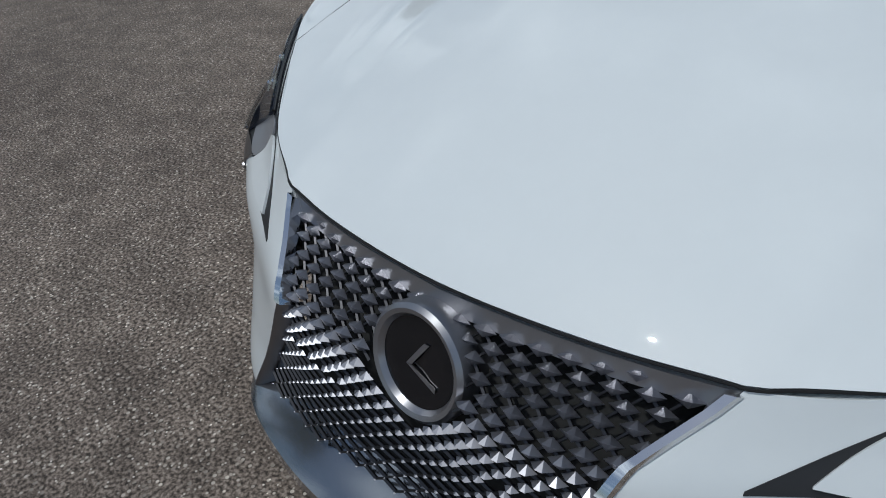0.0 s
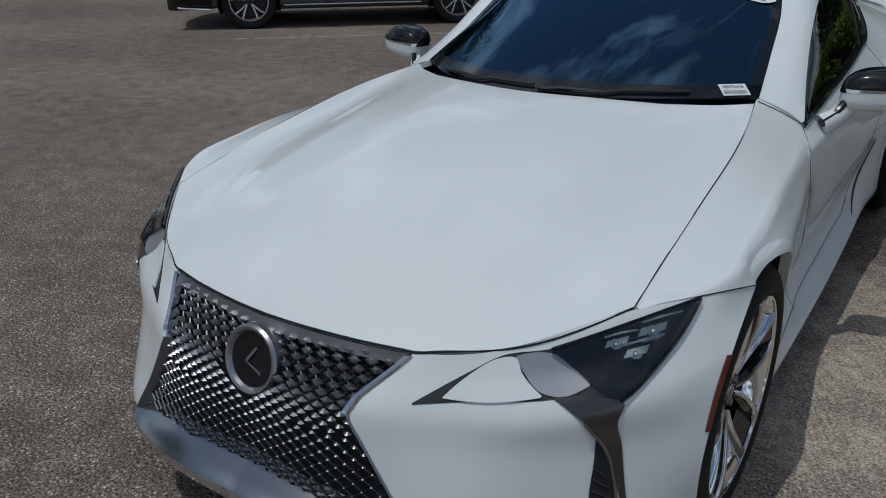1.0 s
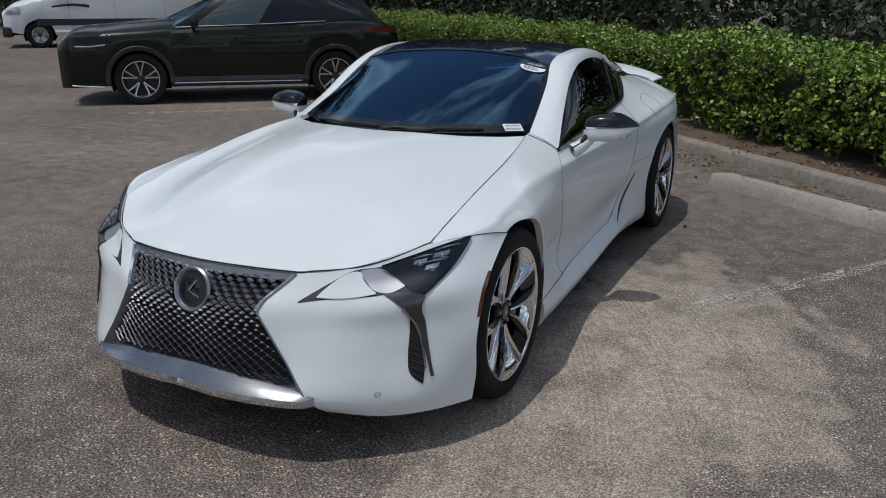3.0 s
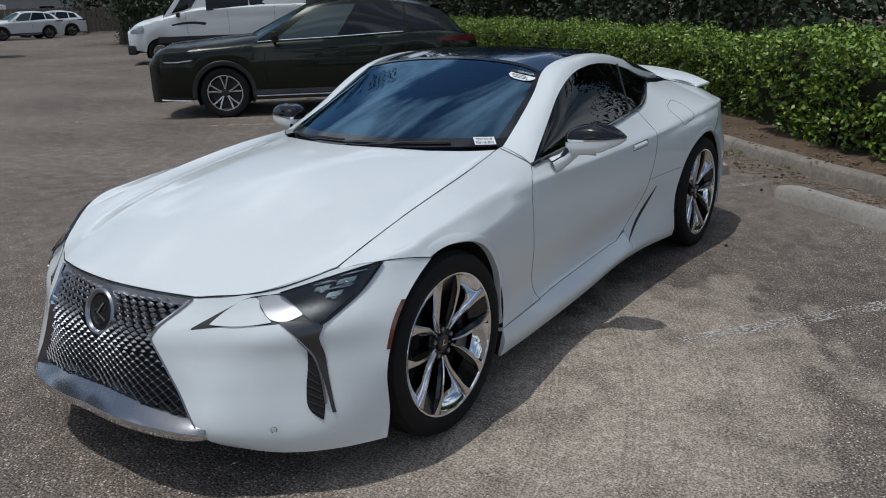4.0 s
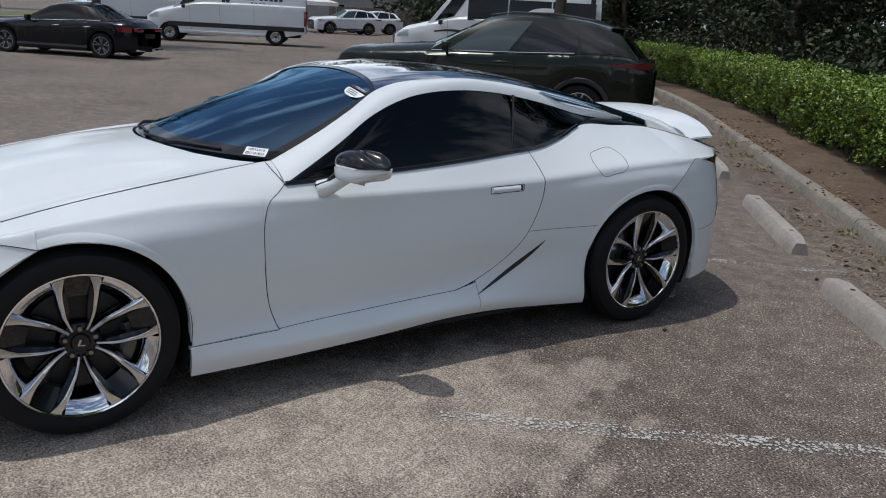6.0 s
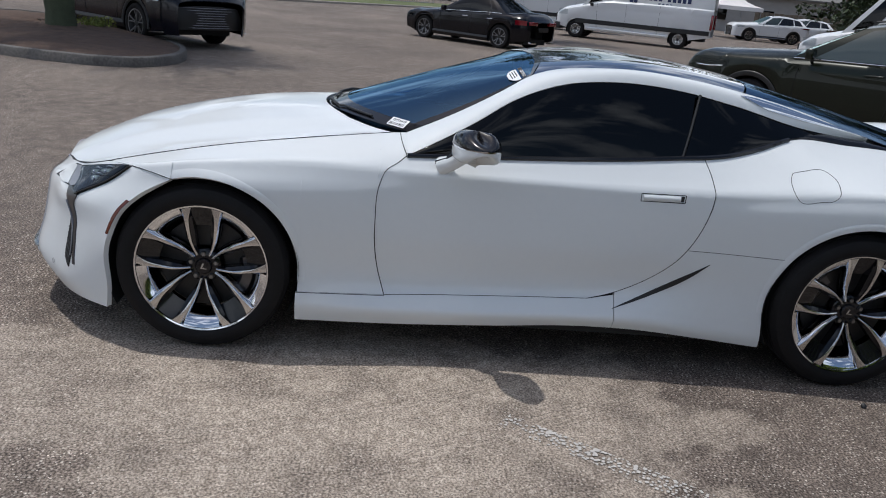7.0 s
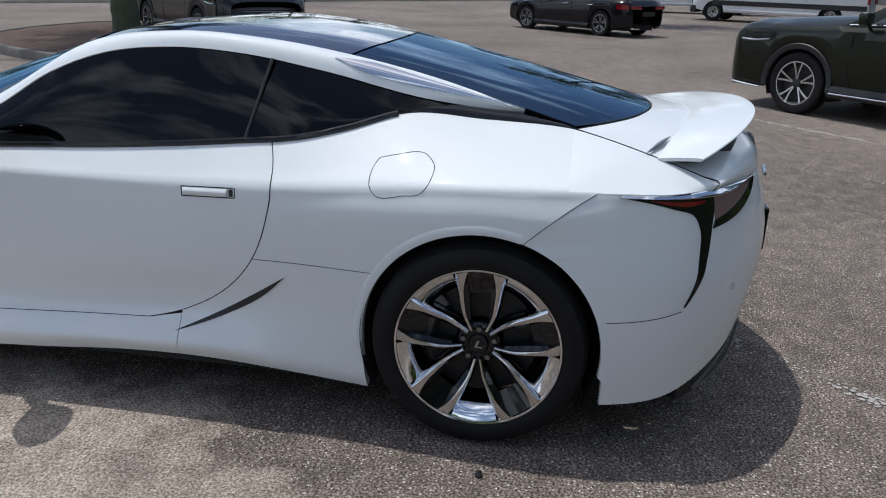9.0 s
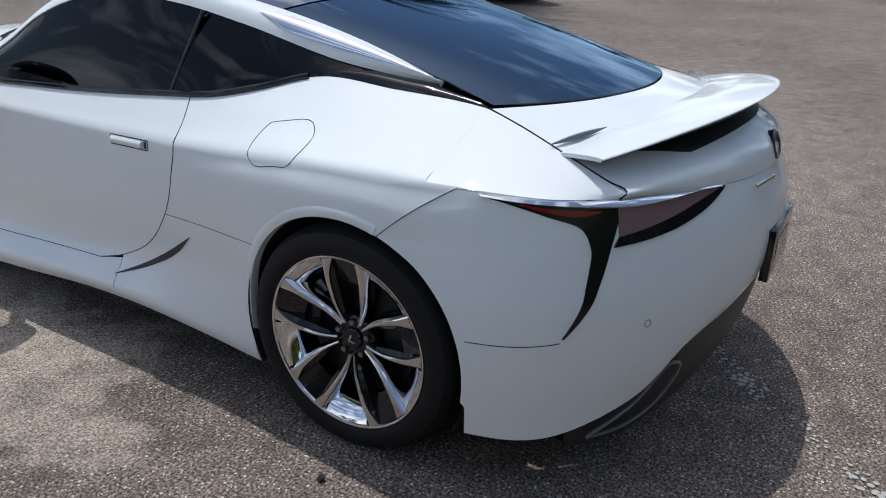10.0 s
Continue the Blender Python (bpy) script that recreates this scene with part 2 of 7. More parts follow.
TRIM_GREY = mat("satin_grey_trim", (0.32, 0.32, 0.34), 0.30, 0.85)
SHELF = mat("smooth_dark_silver", (0.30, 0.31, 0.33), 0.16, 0.9)
SEAM = mat("panel_gap_dark", (0.006, 0.006, 0.007), 0.8)
UNDER = mat("dark_underbody", (0.012, 0.012, 0.012), 0.85)
STEEL = mat("brake_steel", (0.25, 0.25, 0.25), 0.35, 1.0, grain=0.1, size=50)
LEATHER = mat("dark_leather", (0.02, 0.02, 0.022), 0.55, grain=0.1, size=40, bump=0.1)
TINT = glass("tinted_side_glass", (0.006, 0.007, 0.008), 0.65, 1.5)
# the sky's blue reflection is put into the tint and gloss of these two
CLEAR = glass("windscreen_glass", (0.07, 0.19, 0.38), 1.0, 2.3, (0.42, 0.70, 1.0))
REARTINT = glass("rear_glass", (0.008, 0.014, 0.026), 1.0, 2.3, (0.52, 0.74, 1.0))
LENS = glass("clear_lamp_lens", (0.75, 0.78, 0.80), 1.0, 1.42)
RED_LENS = mat("red_lamp_lens", (0.20, 0.004, 0.012), 0.08, coat=1.0)
RED_DIM = mat("smoked_pink_lens", (0.20, 0.125, 0.13), 0.15, coat=0.3, spec=0.3)
DARK_RED = mat("dark_red_lens", (0.10, 0.010, 0.014), 0.1, coat=1.0)
LAMP_NAVY = mat("dark_lamp_interior", (0.008, 0.011, 0.022), 0.3)
AMBER = mat("dark_amber_reflector", (0.11, 0.022, 0.010), 0.2, coat=0.6)
PAPER = mat("white_paper", (0.78, 0.79, 0.80), 0.6, grain=0.03, size=30)
INK = mat("black_ink", (0.02, 0.02, 0.025), 0.6)
BLUE_INK = mat("navy_print", (0.02, 0.035, 0.12), 0.5)
ASPHALT = asphalt()
LINE = worn("worn_white_line", (0.50, 0.475, 0.44), 0.86, 60)
LINE_OLD = worn("faded_white_line", (0.42, 0.40, 0.37), 0.78, 40)
KERB_CONCRETE = mat("stained_kerb_concrete", (0.235, 0.205, 0.17), 0.92, grain=0.4, size=2.5, bump=0.6, bump_size=80)
# island kerb: the palm's shade is deepened in the concrete's own colour
SHADED_CONCRETE = mat("shade_toned_concrete", (0.13, 0.12, 0.11), 0.92, grain=0.45, size=2.5, bump=0.6, bump_size=80)
CONCRETE = mat("weathered_concrete", (0.33, 0.30, 0.265), 0.9, grain=0.28, size=3, bump=0.5, bump_size=90)
SOIL_DRIFT = worn("thin_soil_drift", (0.17, 0.125, 0.085), 0.85, 26)
SOIL = mat("leaf_litter_soil", (0.115, 0.078, 0.05), 0.95, grain=0.5, size=2.5, bump=0.9, bump_size=40)
DRYLEAF = mat("dry_leaves", (0.20, 0.13, 0.07), 0.8, vary=0.5)
GRASS = mat("rough_grass", (0.17, 0.20, 0.045), 0.8, vary=0.4)
LAWN = mat("far_lawn", (0.105, 0.125, 0.045), 0.95, grain=0.35, size=0.6)
HEDGE = mat("hedge_leaf", (0.145, 0.225, 0.027), 0.45, vary=0.7, random_hue=True)
HEDGE_CORE = mat("hedge_shade_core", (0.02, 0.022, 0.010), 0.95, grain=0.4, size=6)
TREE_LEAF = mat("tree_leaf", (0.026, 0.043, 0.013), 0.65, vary=0.5, random_hue=True)
BARK = mat("bark", (0.10, 0.082, 0.065), 0.95, grain=0.35, size=6, bump=0.8, bump_size=30)
GREEN_TRUNK = mat("mossy_palm_trunk", (0.065, 0.078, 0.045), 0.9, grain=0.3, size=8, bump=0.6, bump_size=50)
MULCH = mat("brown_mulch", (0.085, 0.052, 0.036), 0.95, grain=0.5, size=5, bump=0.9, bump_size=60)
SUV_PAINT = mat("dark_green_metallic", (0.008, 0.011, 0.006), 0.25, 0.2, coat=0.4, spec=0.2)
SEDAN_PAINT = mat("black_metallic", (0.004, 0.004, 0.007), 0.18, coat=0.25, spec=0.25)
NAVY_PAINT = mat("blue_black_paint", (0.004, 0.005, 0.010), 0.2, coat=0.3, spec=0.3)
VAN_PAINT = mat("van_white", (0.74, 0.75, 0.76), 0.4, coat=0.7, grain=0.02, size=2)
SILVER = mat("silver_alloy", (0.55, 0.55, 0.56), 0.25, 1.0)
TENT = mat("white_canvas", (0.74, 0.70, 0.68), 0.9, grain=0.06, size=3)
FENCE = mat("galvanised_steel", (0.35, 0.36, 0.37), 0.5, 0.8)
POLE = mat("timber_pole", (0.16, 0.13, 0.10), 0.95, grain=0.3, size=5)
WALL = mat("grey_building_wall", (0.30, 0.29, 0.28), 0.9, grain=0.12, size=2)
ROOFING = mat("grey_roofing", (0.16, 0.155, 0.15), 0.9, grain=0.2, size=4)


# ---- mesh tools ----
def thing(name, label, category, group="", at=None):
    ob = tagged(new(name), label, category, group)
    ob.empty_display_size = 0.1
    if at is not None:
        ob.matrix_world = at
    return ob


def part(name, bm, material, parent=None, label="", smooth=35.0):
    """Links a bmesh as one mesh object under a thing or part."""
    me = bpy.data.meshes.new(name)
    bm.to_mesh(me)
    bm.free()
    me.materials.append(material)
    if smooth:
        me.shade_smooth()
        me.set_sharp_from_angle(angle=radians(smooth))
    ob = new(name, me)
    if parent is not None:
        ob.parent = parent
    if label:
        ob["label"] = label
    return ob


def curve(points, keys=None):
    """A smooth curve through points (cubic Hermite, by arc length or by keys)."""
    p = np.array(points, float)
    if p.ndim == 1:
        p = p[:, None]
    if keys is None:
        k = np.concatenate([[0], np.cumsum(np.maximum(np.linalg.norm(np.diff(p, axis=0), axis=1), 1e-6))])
        k = k / k[-1]
    else:
        k = np.array(keys, float)
    d = np.diff(p, axis=0) / np.diff(k)[:, None]
    m = np.empty_like(p)
    m[0], m[-1] = d[0], d[-1]
    if len(p) > 2:
        h = np.diff(k)[:, None]
        m[1:-1] = (d[:-1] * h[1:] + d[1:] * h[:-1]) / (h[1:] + h[:-1])
        m[0], m[-1] = 1.5 * d[0] - 0.5 * m[1], 1.5 * d[-1] - 0.5 * m[-2]

    def f(t):
        t = np.atleast_1d(np.asarray(t, float))
        i = np.clip(np.searchsorted(k, t, side="right") - 1, 0, len(k) - 2)
        w = (k[i + 1] - k[i])[:, None]
        s = ((t - k[i]))[:, None] / w
        return ((2 * s**3 - 3 * s**2 + 1) * p[i] + (s**3 - 2 * s**2 + s) * w * m[i] + (-2 * s**3 + 3 * s**2) * p[i + 1] + (s**3 - s**2) * w * m[i + 1])

    return f


def net(rows, nu, nv, mirror=False):
    """A smooth sheet through a small net of points: rows across, columns along. Mirrored about x = 0 if asked."""
    r = np.array(rows, float)
    if mirror:
        r = np.concatenate([r[:, :0:-1] * (-1, 1, 1), r], axis=1)
    cols = [curve(r[:, j], np.linspace(0, 1, len(r)))(np.linspace(0, 1, nu)) for j in range(r.shape[1])]
    mid = np.stack(cols, axis=1)
    arc = np.concatenate([[0], np.cumsum(np.linalg.norm(np.diff(mid.mean(axis=0), axis=0), axis=1))])
    return np.stack([curve(row, arc / arc[-1])(np.linspace(0, 1, nv)) for row in mid], axis=0)


def sheet(bm, P, close=False):
    """Adds a grid of quads."""
    vs = [[bm.verts.new(p) for p in row] for row in P]
    for a, b in zip(vs[:-1], vs[1:]):
        n = len(a)
        for j in range(n if close else n - 1):
            k = (j + 1) % n
            try:
                bm.faces.new((a[j], a[k], b[k], b[j]))
            except ValueError:
                pass
    return vs


def rim(bm, depth, outward=None, each=False):
    """Turns the open edges of a sheet inward, which gives it thickness."""
    bmesh.ops.remove_doubles(bm, verts=bm.verts, dist=1e-5)
    bmesh.ops.recalc_face_normals(bm, faces=bm.faces)
    bm.normal_update()
    if each:
        back = [f for f in bm.faces if f.normal.dot(Vector(outward)) < 0]
        bmesh.ops.reverse_faces(bm, faces=back)
        bm.normal_update()
    elif outward is not None:
        s = sum(f.normal.dot(Vector(outward)) * f.calc_area() for f in bm.faces)
        if s < 0:
            bmesh.ops.reverse_faces(bm, faces=bm.faces)
            bm.normal_update()
    edges = [e for e in bm.edges if e.is_boundary]
    normals = {v: v.normal.copy() for v in bm.verts}
    got = bmesh.ops.extrude_edge_only(bm, edges=edges)["geom"]
    for v in [g for g in got if isinstance(g, bmesh.types.BMVert)]:
        near = min((e.other_vert(v) for e in v.link_edges if e.other_vert(v) in normals), key=lambda o: (o.co - v.co).length)
        v.co -= normals[near] * depth
    return bm


def skin(P, depth=0.012, side=1, outward=(1, 0, 0)):
    """A panel from a grid of points, on the left (1) or right (-1) of the car, with turned edges."""
    P = np.array(P, float)
    if side < 0:
        P = P * (-1, 1, 1)
        outward = (-outward[0], outward[1], outward[2])
    bm = bmesh.new()
    sheet(bm, P)
    return rim(bm, depth, outward)


def flip(points, side):
    return np.array(points, float) * (side, 1, 1)


def tube(bm, points, radius, n=8, closed=False, flat=1.0):
    """A round bar along points; radius may be a list."""
    p = [Vector(q) for q in points]
    rows = []
    up = Vector((0.02, 0.03, 1))
    for i, q in enumerate(p):
        a, b = p[i - 1 if i or closed else 0], p[(i + 1) % len(p) if i + 1 < len(p) or closed else i]
        d = (b - a).normalized()
        s = d.cross(up)
        s = s.normalized() if s.length > 1e-4 else Vector((1, 0, 0))
        u = s.cross(d)
        r = radius[i] if hasattr(radius, "__len__") else radius
        rows.append([q + (s * math.cos(k * math.tau / n) * flat + u * math.sin(k * math.tau / n)) * r for k in range(n)])
    vs = sheet(bm, rows + ([rows[0]] if closed else []), close=True)
    if not closed:
        for end in (vs[0], vs[-1]):
            try:
                bm.faces.new(end)
            except ValueError:
                pass
    bmesh.ops.recalc_face_normals(bm, faces=bm.faces)
    return bm


def box(bm, lo, hi, bevel=0.0, m=None, segments=2):
    """A box between two corners, bevelled."""
    c, s = (Vector(lo) + Vector(hi)) / 2, Vector(hi) - Vector(lo)
    got = bmesh.ops.create_cube(bm, size=1.0, matrix=(m or Matrix()) @ Matrix.LocRotScale(c, None, s))
    if bevel > 0:
        es = list({e for v in got["verts"] for e in v.link_edges})
        bmesh.ops.bevel(bm, geom=es, offset=bevel, segments=segments, affect="EDGES", profile=0.6)
    return bm


def lathe(bm, profile, axis="x", n=48, at=(0, 0, 0), m=None):
    """Turns a profile of (along, radius) about an axis."""
    rows = []
    for a, r in profile:
        row = []
        for k in range(n):
            c, s = math.cos(k * math.tau / n) * r, math.sin(k * math.tau / n) * r
            q = Vector((a, c, s) if axis == "x" else (c, a, s) if axis == "y" else (c, s, a)) + Vector(at)
            row.append(m @ q if m else q)
        rows.append(row)
    sheet(bm, rows, close=True)
    bmesh.ops.recalc_face_normals(bm, faces=bm.faces)
    return bm


def plate(bm, outline, height, m=None):
    """A flat plate with an outline in its own x, y and some thickness."""
    m = m or Matrix()
    lo = [bm.verts.new(m @ Vector((x, y, 0))) for x, y in outline]
    hi = [bm.verts.new(m @ Vector((x, y, height))) for x, y in outline]
    bm.faces.new(hi), bm.faces.new(lo[::-1])
    for i in range(len(lo)):
        j = (i + 1) % len(lo)
        bm.faces.new((lo[i], lo[j], hi[j], hi[i]))
    return bm


def lettering(text, size, depth=0.0004):
    """The outline of some words as a bmesh, centred."""
    cu = bpy.data.curves.new("text", "FONT")
    cu.body, cu.size, cu.extrude, cu.align_x, cu.align_y = text, size, depth, "CENTER", "CENTER"
    ob = bpy.data.objects.new("text", cu)
    scene.collection.objects.link(ob)
    me = bpy.data.meshes.new_from_object(ob.evaluated_get(bpy.context.evaluated_depsgraph_get()))
    bm = bmesh.new()
    bm.from_mesh(me)
    bpy.data.objects.remove(ob)
    bpy.data.curves.remove(cu)
    bpy.data.meshes.remove(me)
    return bm


# ---- the white coupe: x to its left, nose towards -y, wheels on z = 0 ----
# lines along its flank, each a curve of (y, x, z)
FLANK_EDGE = [(-0.64, .812, .890), (-.2, .800, .912), (.2, .790, .936), (.55, .775, .966), (.8, .755, .993), (.95, .715, 1.028), (1.11, .655, 1.074), (1.4, .618, 1.066), (1.68, .590, 1.047), (1.9, .600, 1.01)]
HOOD_EDGE = [(-1.90, .760, .745), (-1.844, .757, .762), (-1.70, .752, .797), (-1.45, .745, .853), (-1.03, .722, .922), (-0.68, .668, .962), (-0.55, .650, .970)]
CREASE = [(-1.9, .745, .728), (-1.84, .775, .744), (-1.73, .864, .772), (-1.435, .900, .820), (-1.05, .876, .846), (-.66, .858, .832), (-.2, .864, .830), (.4, .872, .833), (.72, .884, .845), (.97, .898, .866), (1.2, .914, .890), (1.435, .928, .906), (1.75, .905, .912), (2.0, .85, .91)]
UPPER = [(-1.9, .89, .62), (-1.73, .925, .66), (-1.435, .955, .735), (-1.05, .920, .75), (-.66, .876, .748), (-.2, .874, .75), (.4, .881, .75), (.8, .902, .765), (1.1, .930, .80), (1.435, .955, .825), (1.75, .940, .815), (2.0, .90, .80)]
MIDDLE = [(-1.9, .90, .48), (-1.73, .935, .52), (-1.435, .955, .60), (-1.05, .922, .58), (-.66, .884, .56), (-.2, .879, .56), (.4, .882, .57), (.8, .893, .57), (1.1, .925, .58), (1.435, .955, .62), (1.75, .948, .60), (2.0, .91, .58)]
LOWER = [(-1.9, .90, .32), (-1.73, .935, .35), (-1.435, .95, .40), (-1.05, .908, .35), (-.66, .868, .315), (-.2, .860, .325), (.2, .858, .345), (.5, .864, .37), (.8, .884, .38), (1.1, .912, .37), (1.435, .94, .40), (1.75, .943, .37), (2.0, .91, .36)]
LIP = [(-1.9, .89, .20), (-1.73, .93, .22), (-1.435, .94, .25), (-1.05, .928, .235), (-.66, .928, .238), (-.2, .928, .252), (.2, .922, .265), (.5, .912, .262), (.8, .904, .235), (1.1, .912, .22), (1.435, .935, .24), (2.0, .92, .24)]
BOTTOM = [(-1.9, .87, .13), (-1.435, .90, .14), (-1.05, .905, .152), (-.66, .905, .160), (-.2, .905, .182), (.2, .900, .207), (.45, .895, .205), (.8, .890, .178), (1.1, .895, .155), (1.435, .90, .15), (2.0, .90, .15)]
ARCH_R = 0.402


def line(pts):
    return curve([p[1:] for p in pts], [p[0] for p in pts])


def make_flank(edge):
    lines = [line(L) for L in (edge, CREASE, UPPER, MIDDLE, LOWER, LIP, BOTTOM)]

    def section(y):
        pts = np.array([L(y)[0] for L in lines])
        # the crease and the sill's edge turn tightly, the rest is smooth
        e, c, u, m, lo, lip, b = pts
        hold = np.interp(y, [-.95, -.60, 1.0, 1.5], [0, 1, 1, .35])
        c = c + np.array((.004, .003)) * hold
        knee = c + (e - c) * (.22 + .08 * hold)
        if edge is HOOD_EDGE:
            # the fender rises to meet the pillar and the window's lower corner
            w = float(np.interp(y, [-1.05, -.62], [0, 1])) ** 1.5
            knee = knee * (1 - w) + np.array((.812, .889)) * w
        pts = np.array([e, knee, c, c + (u - c) * (.36 - .06 * hold), u, m, lo, lip + (lo - lip) * .22, lip, b])
        q = curve(pts, [0, .15, .22, .265, .36, .55, .78, .87, .905, 1])(np.linspace(0, 1, 120))
        return q

    cache = {}

    def x_at(y, z):
        key = round(float(y), 3)
        if key not in cache:
            q = section(key)
            o = np.argsort(q[:, 1])
            cache[key] = (q[o, 1], q[o, 0])
        zs, xs = cache[key]
        return float(np.interp(z, zs, xs))

    def column(y, low, n):
        """Points of the section at y from its upper edge down to a height."""
        q = section(y)
        k = len(q) - 1
        while k > 1 and q[k - 1, 1] < low:
            k -= 1
        f = (q[k - 1, 1] - low) / max(q[k - 1, 1] - q[k, 1], 1e-6)
        q = np.concatenate([q[:k], [q[k - 1] + (q[k] - q[k - 1]) * min(max(f, 0), 1)]])
        last = k - 1 + min(max(f, 0), 1)
        turn = min(36.0, last * .6)
        first = int(n * .45)
        t = np.concatenate([np.linspace(0, turn, first, endpoint=False), np.linspace(turn, last, n - first)])
        at = np.minimum(np.arange(len(q)), last)
        return [(np.interp(a, at, q[:, 0]), y, np.interp(a, at, q[:, 1])) for a in t]

    return x_at, column


(FRONT_X, FRONT_COL), (REAR_X, REAR_COL) = make_flank(HOOD_EDGE), make_flank(FLANK_EDGE)
YS = np.linspace(-2, 2.2, 2101)
Z_HOOD, Z_BELT, Z_BOT = (lambda y, t=line(L)(YS)[:, 1]: float(np.interp(y, YS, t)) for L in (HOOD_EDGE, FLANK_EDGE, BOTTOM))
DOOR_FRONT = curve([(-.607, .893), (-.640, .868), (-.690, .835), (-.712, .78), (-.722, .62), (-.715, .50), (-.698, .40), (-.662, .288)])
DOOR_REAR = curve([(.690, .976), (.716, .90), (.722, .845), (.704, .735), (.634, .572), (.508, .442), (.365, .365), (.24, .330)])
DOOR_BASE = curve([(-.662, .288), (-.25, .308), (.24, .330)])


def coons(south, north, west, east, nu, nv):
    """A grid of (y, z) between four edge curves given as functions of 0..1 (west and east run south to north)."""
    u, v = np.linspace(0, 1, nu), np.linspace(0, 1, nv)
    S, N, W, E = south(u), north(u), west(v), east(v)
    G = np.empty((nv, nu, 2))
    for j in range(nv):
        for i in range(nu):
            a, b = u[i], v[j]
            G[j, i] = (1 - b) * S[i] + b * N[i] + (1 - a) * W[j] + a * E[j] - ((1 - a) * (1 - b) * S[0] + a * (1 - b) * S[-1] + (1 - a) * b * N[0] + a * b * N[-1])
    return G


def on_flank(G, x_at, out=0.0):
    return [[(x_at(y, z) + out, y, z) for y, z in row] for row in G]


def arch(cy, a0, a1, r=ARCH_R):
    """Part of a wheel arch, degrees from straight back over the top to the front."""
    return lambda t: np.stack([cy + r * np.cos(np.radians(a0 + (a1 - a0) * np.atleast_1d(t))), 0.363 + r * np.sin(np.radians(a0 + (a1 - a0) * np.atleast_1d(t)))], axis=1)


def along(zf, y0, y1, dz=0.0):
    return lambda t: np.array([(y, zf(y) + dz) for y in y0 + (y1 - y0) * np.atleast_1d(t)])


WY = 1.435
GAP = 0.0022


def gap(f, dy=0.0, dz=0.0):
    return lambda t: f(t) + np.array((dy, dz))


# nets of the nose, hood, glass and tail (centre to left side)
HOOD_NET = [
    [(0, -2.214, .692), (.25, -2.190, .691), (.40, -2.154, .688), (.575, -2.045, .703), (.757, -1.844, .765)],
    [(0, -2.112, .746), (.25, -2.085, .744), (.42, -2.022, .737), (.60, -1.895, .750), (.753, -1.70, .800)],
    [(0, -1.860, .850), (.25, -1.820, .848), (.44, -1.735, .834), (.61, -1.600, .830), (.747, -1.45, .855)],
    [(0, -1.430, .952), (.25, -1.390, .948), (.44, -1.300, .922), (.60, -1.165, .903), (.724, -1.03, .924)],
    [(0, -1.020, .992), (.25, -.975, .989), (.44, -.880, .974), (.575, -.775, .966), (.668, -.680, .964)],
]
# a soft ridge runs back from each upper corner of the grille
mix_of = lambda p, q, f: tuple(a + (b - a) * f for a, b in zip(p, q))
HOOD_NET = [[r[0], r[1], r[2][:2] + (r[2][2] + lift,), r[3], r[4]] for r, lift in zip(HOOD_NET, (0, .009, .010, .007, 0))]
HOOD_NET = [[r[0], r[1], mix_of(r[1], r[2], .84), r[2], mix_of(r[2], r[3], .16), r[3], r[4]] for r in HOOD_NET]
NOSE_ROWS = [
    [(0, -2.285, .170), (.30, -2.275, .175), (.50, -2.240, .205), (.70, -2.104, .168), (.83, -1.975, .162), (.925, -1.832, .162)],
    [(0, -2.350, .235), (.30, -2.335, .238), (.515, -2.274, .252), (.70, -2.133, .232), (.835, -2.002, .235), (.935, -1.823, .25)],
    [(0, -2.330, .40), (.30, -2.315, .40), (.51, -2.238, .40), (.70, -2.094, .41), (.845, -1.962, .42), (.940, -1.830, .42)],
    [(0, -2.322, .50), (.30, -2.300, .50), (.487, -2.215, .50), (.684, -2.087, .505), (.834, -1.954, .515), (.942, -1.808, .50)],
    [(0, -2.312, .57), (.30, -2.285, .57), (.47, -2.203, .57), (.68, -2.086, .575), (.835, -1.948, .60), (.943, -1.770, .58)],
    [(0, -2.262, .635), (.30, -2.228, .635), (.43, -2.172, .64), (.65, -2.025, .66), (.835, -1.850, .69), (.943, -1.686, .67)],
    [(0, -2.214, .686), (.25, -2.190, .685), (.40, -2.154, .682), (.545, -2.069, .695), (.757, -1.850, .7575), (.866, -1.728, .770), (.938, -1.555, .745)],
]
NOSE_KEYS = [0, .15, .42, .57, .68, .84, 1]
TAIL_ROWS = [
    [(0, 2.420, .515), (.30, 2.400, .505), (.55, 2.335, .465), (.70, 2.248, .340), (.845, 2.10, .246), (.928, 1.845, .200)],
    [(0, 2.447, .585), (.30, 2.423, .57), (.55, 2.343, .535), (.728, 2.238, .450), (.865, 2.075, .40), (.945, 1.835, .40)],
    [(0, 2.455, .68), (.30, 2.425, .66), (.55, 2.335, .64), (.74, 2.215, .62), (.875, 2.055, .60), (.950, 1.767, .59)],
    [(0, 2.450, .735), (.30, 2.415, .725), (.54, 2.322, .715), (.73, 2.202, .70), (.870, 2.04, .685), (.951, 1.702, .665)],
    [(0, 2.440, .79), (.30, 2.400, .79), (.53, 2.305, .79), (.72, 2.185, .78), (.865, 2.02, .77), (.951, 1.566, .744)],
    [(0, 2.405, .875), (.30, 2.360, .883), (.50, 2.275, .892), (.70, 2.165, .900), (.835, 2.02, .904), (.903, 1.775, .905)],
]
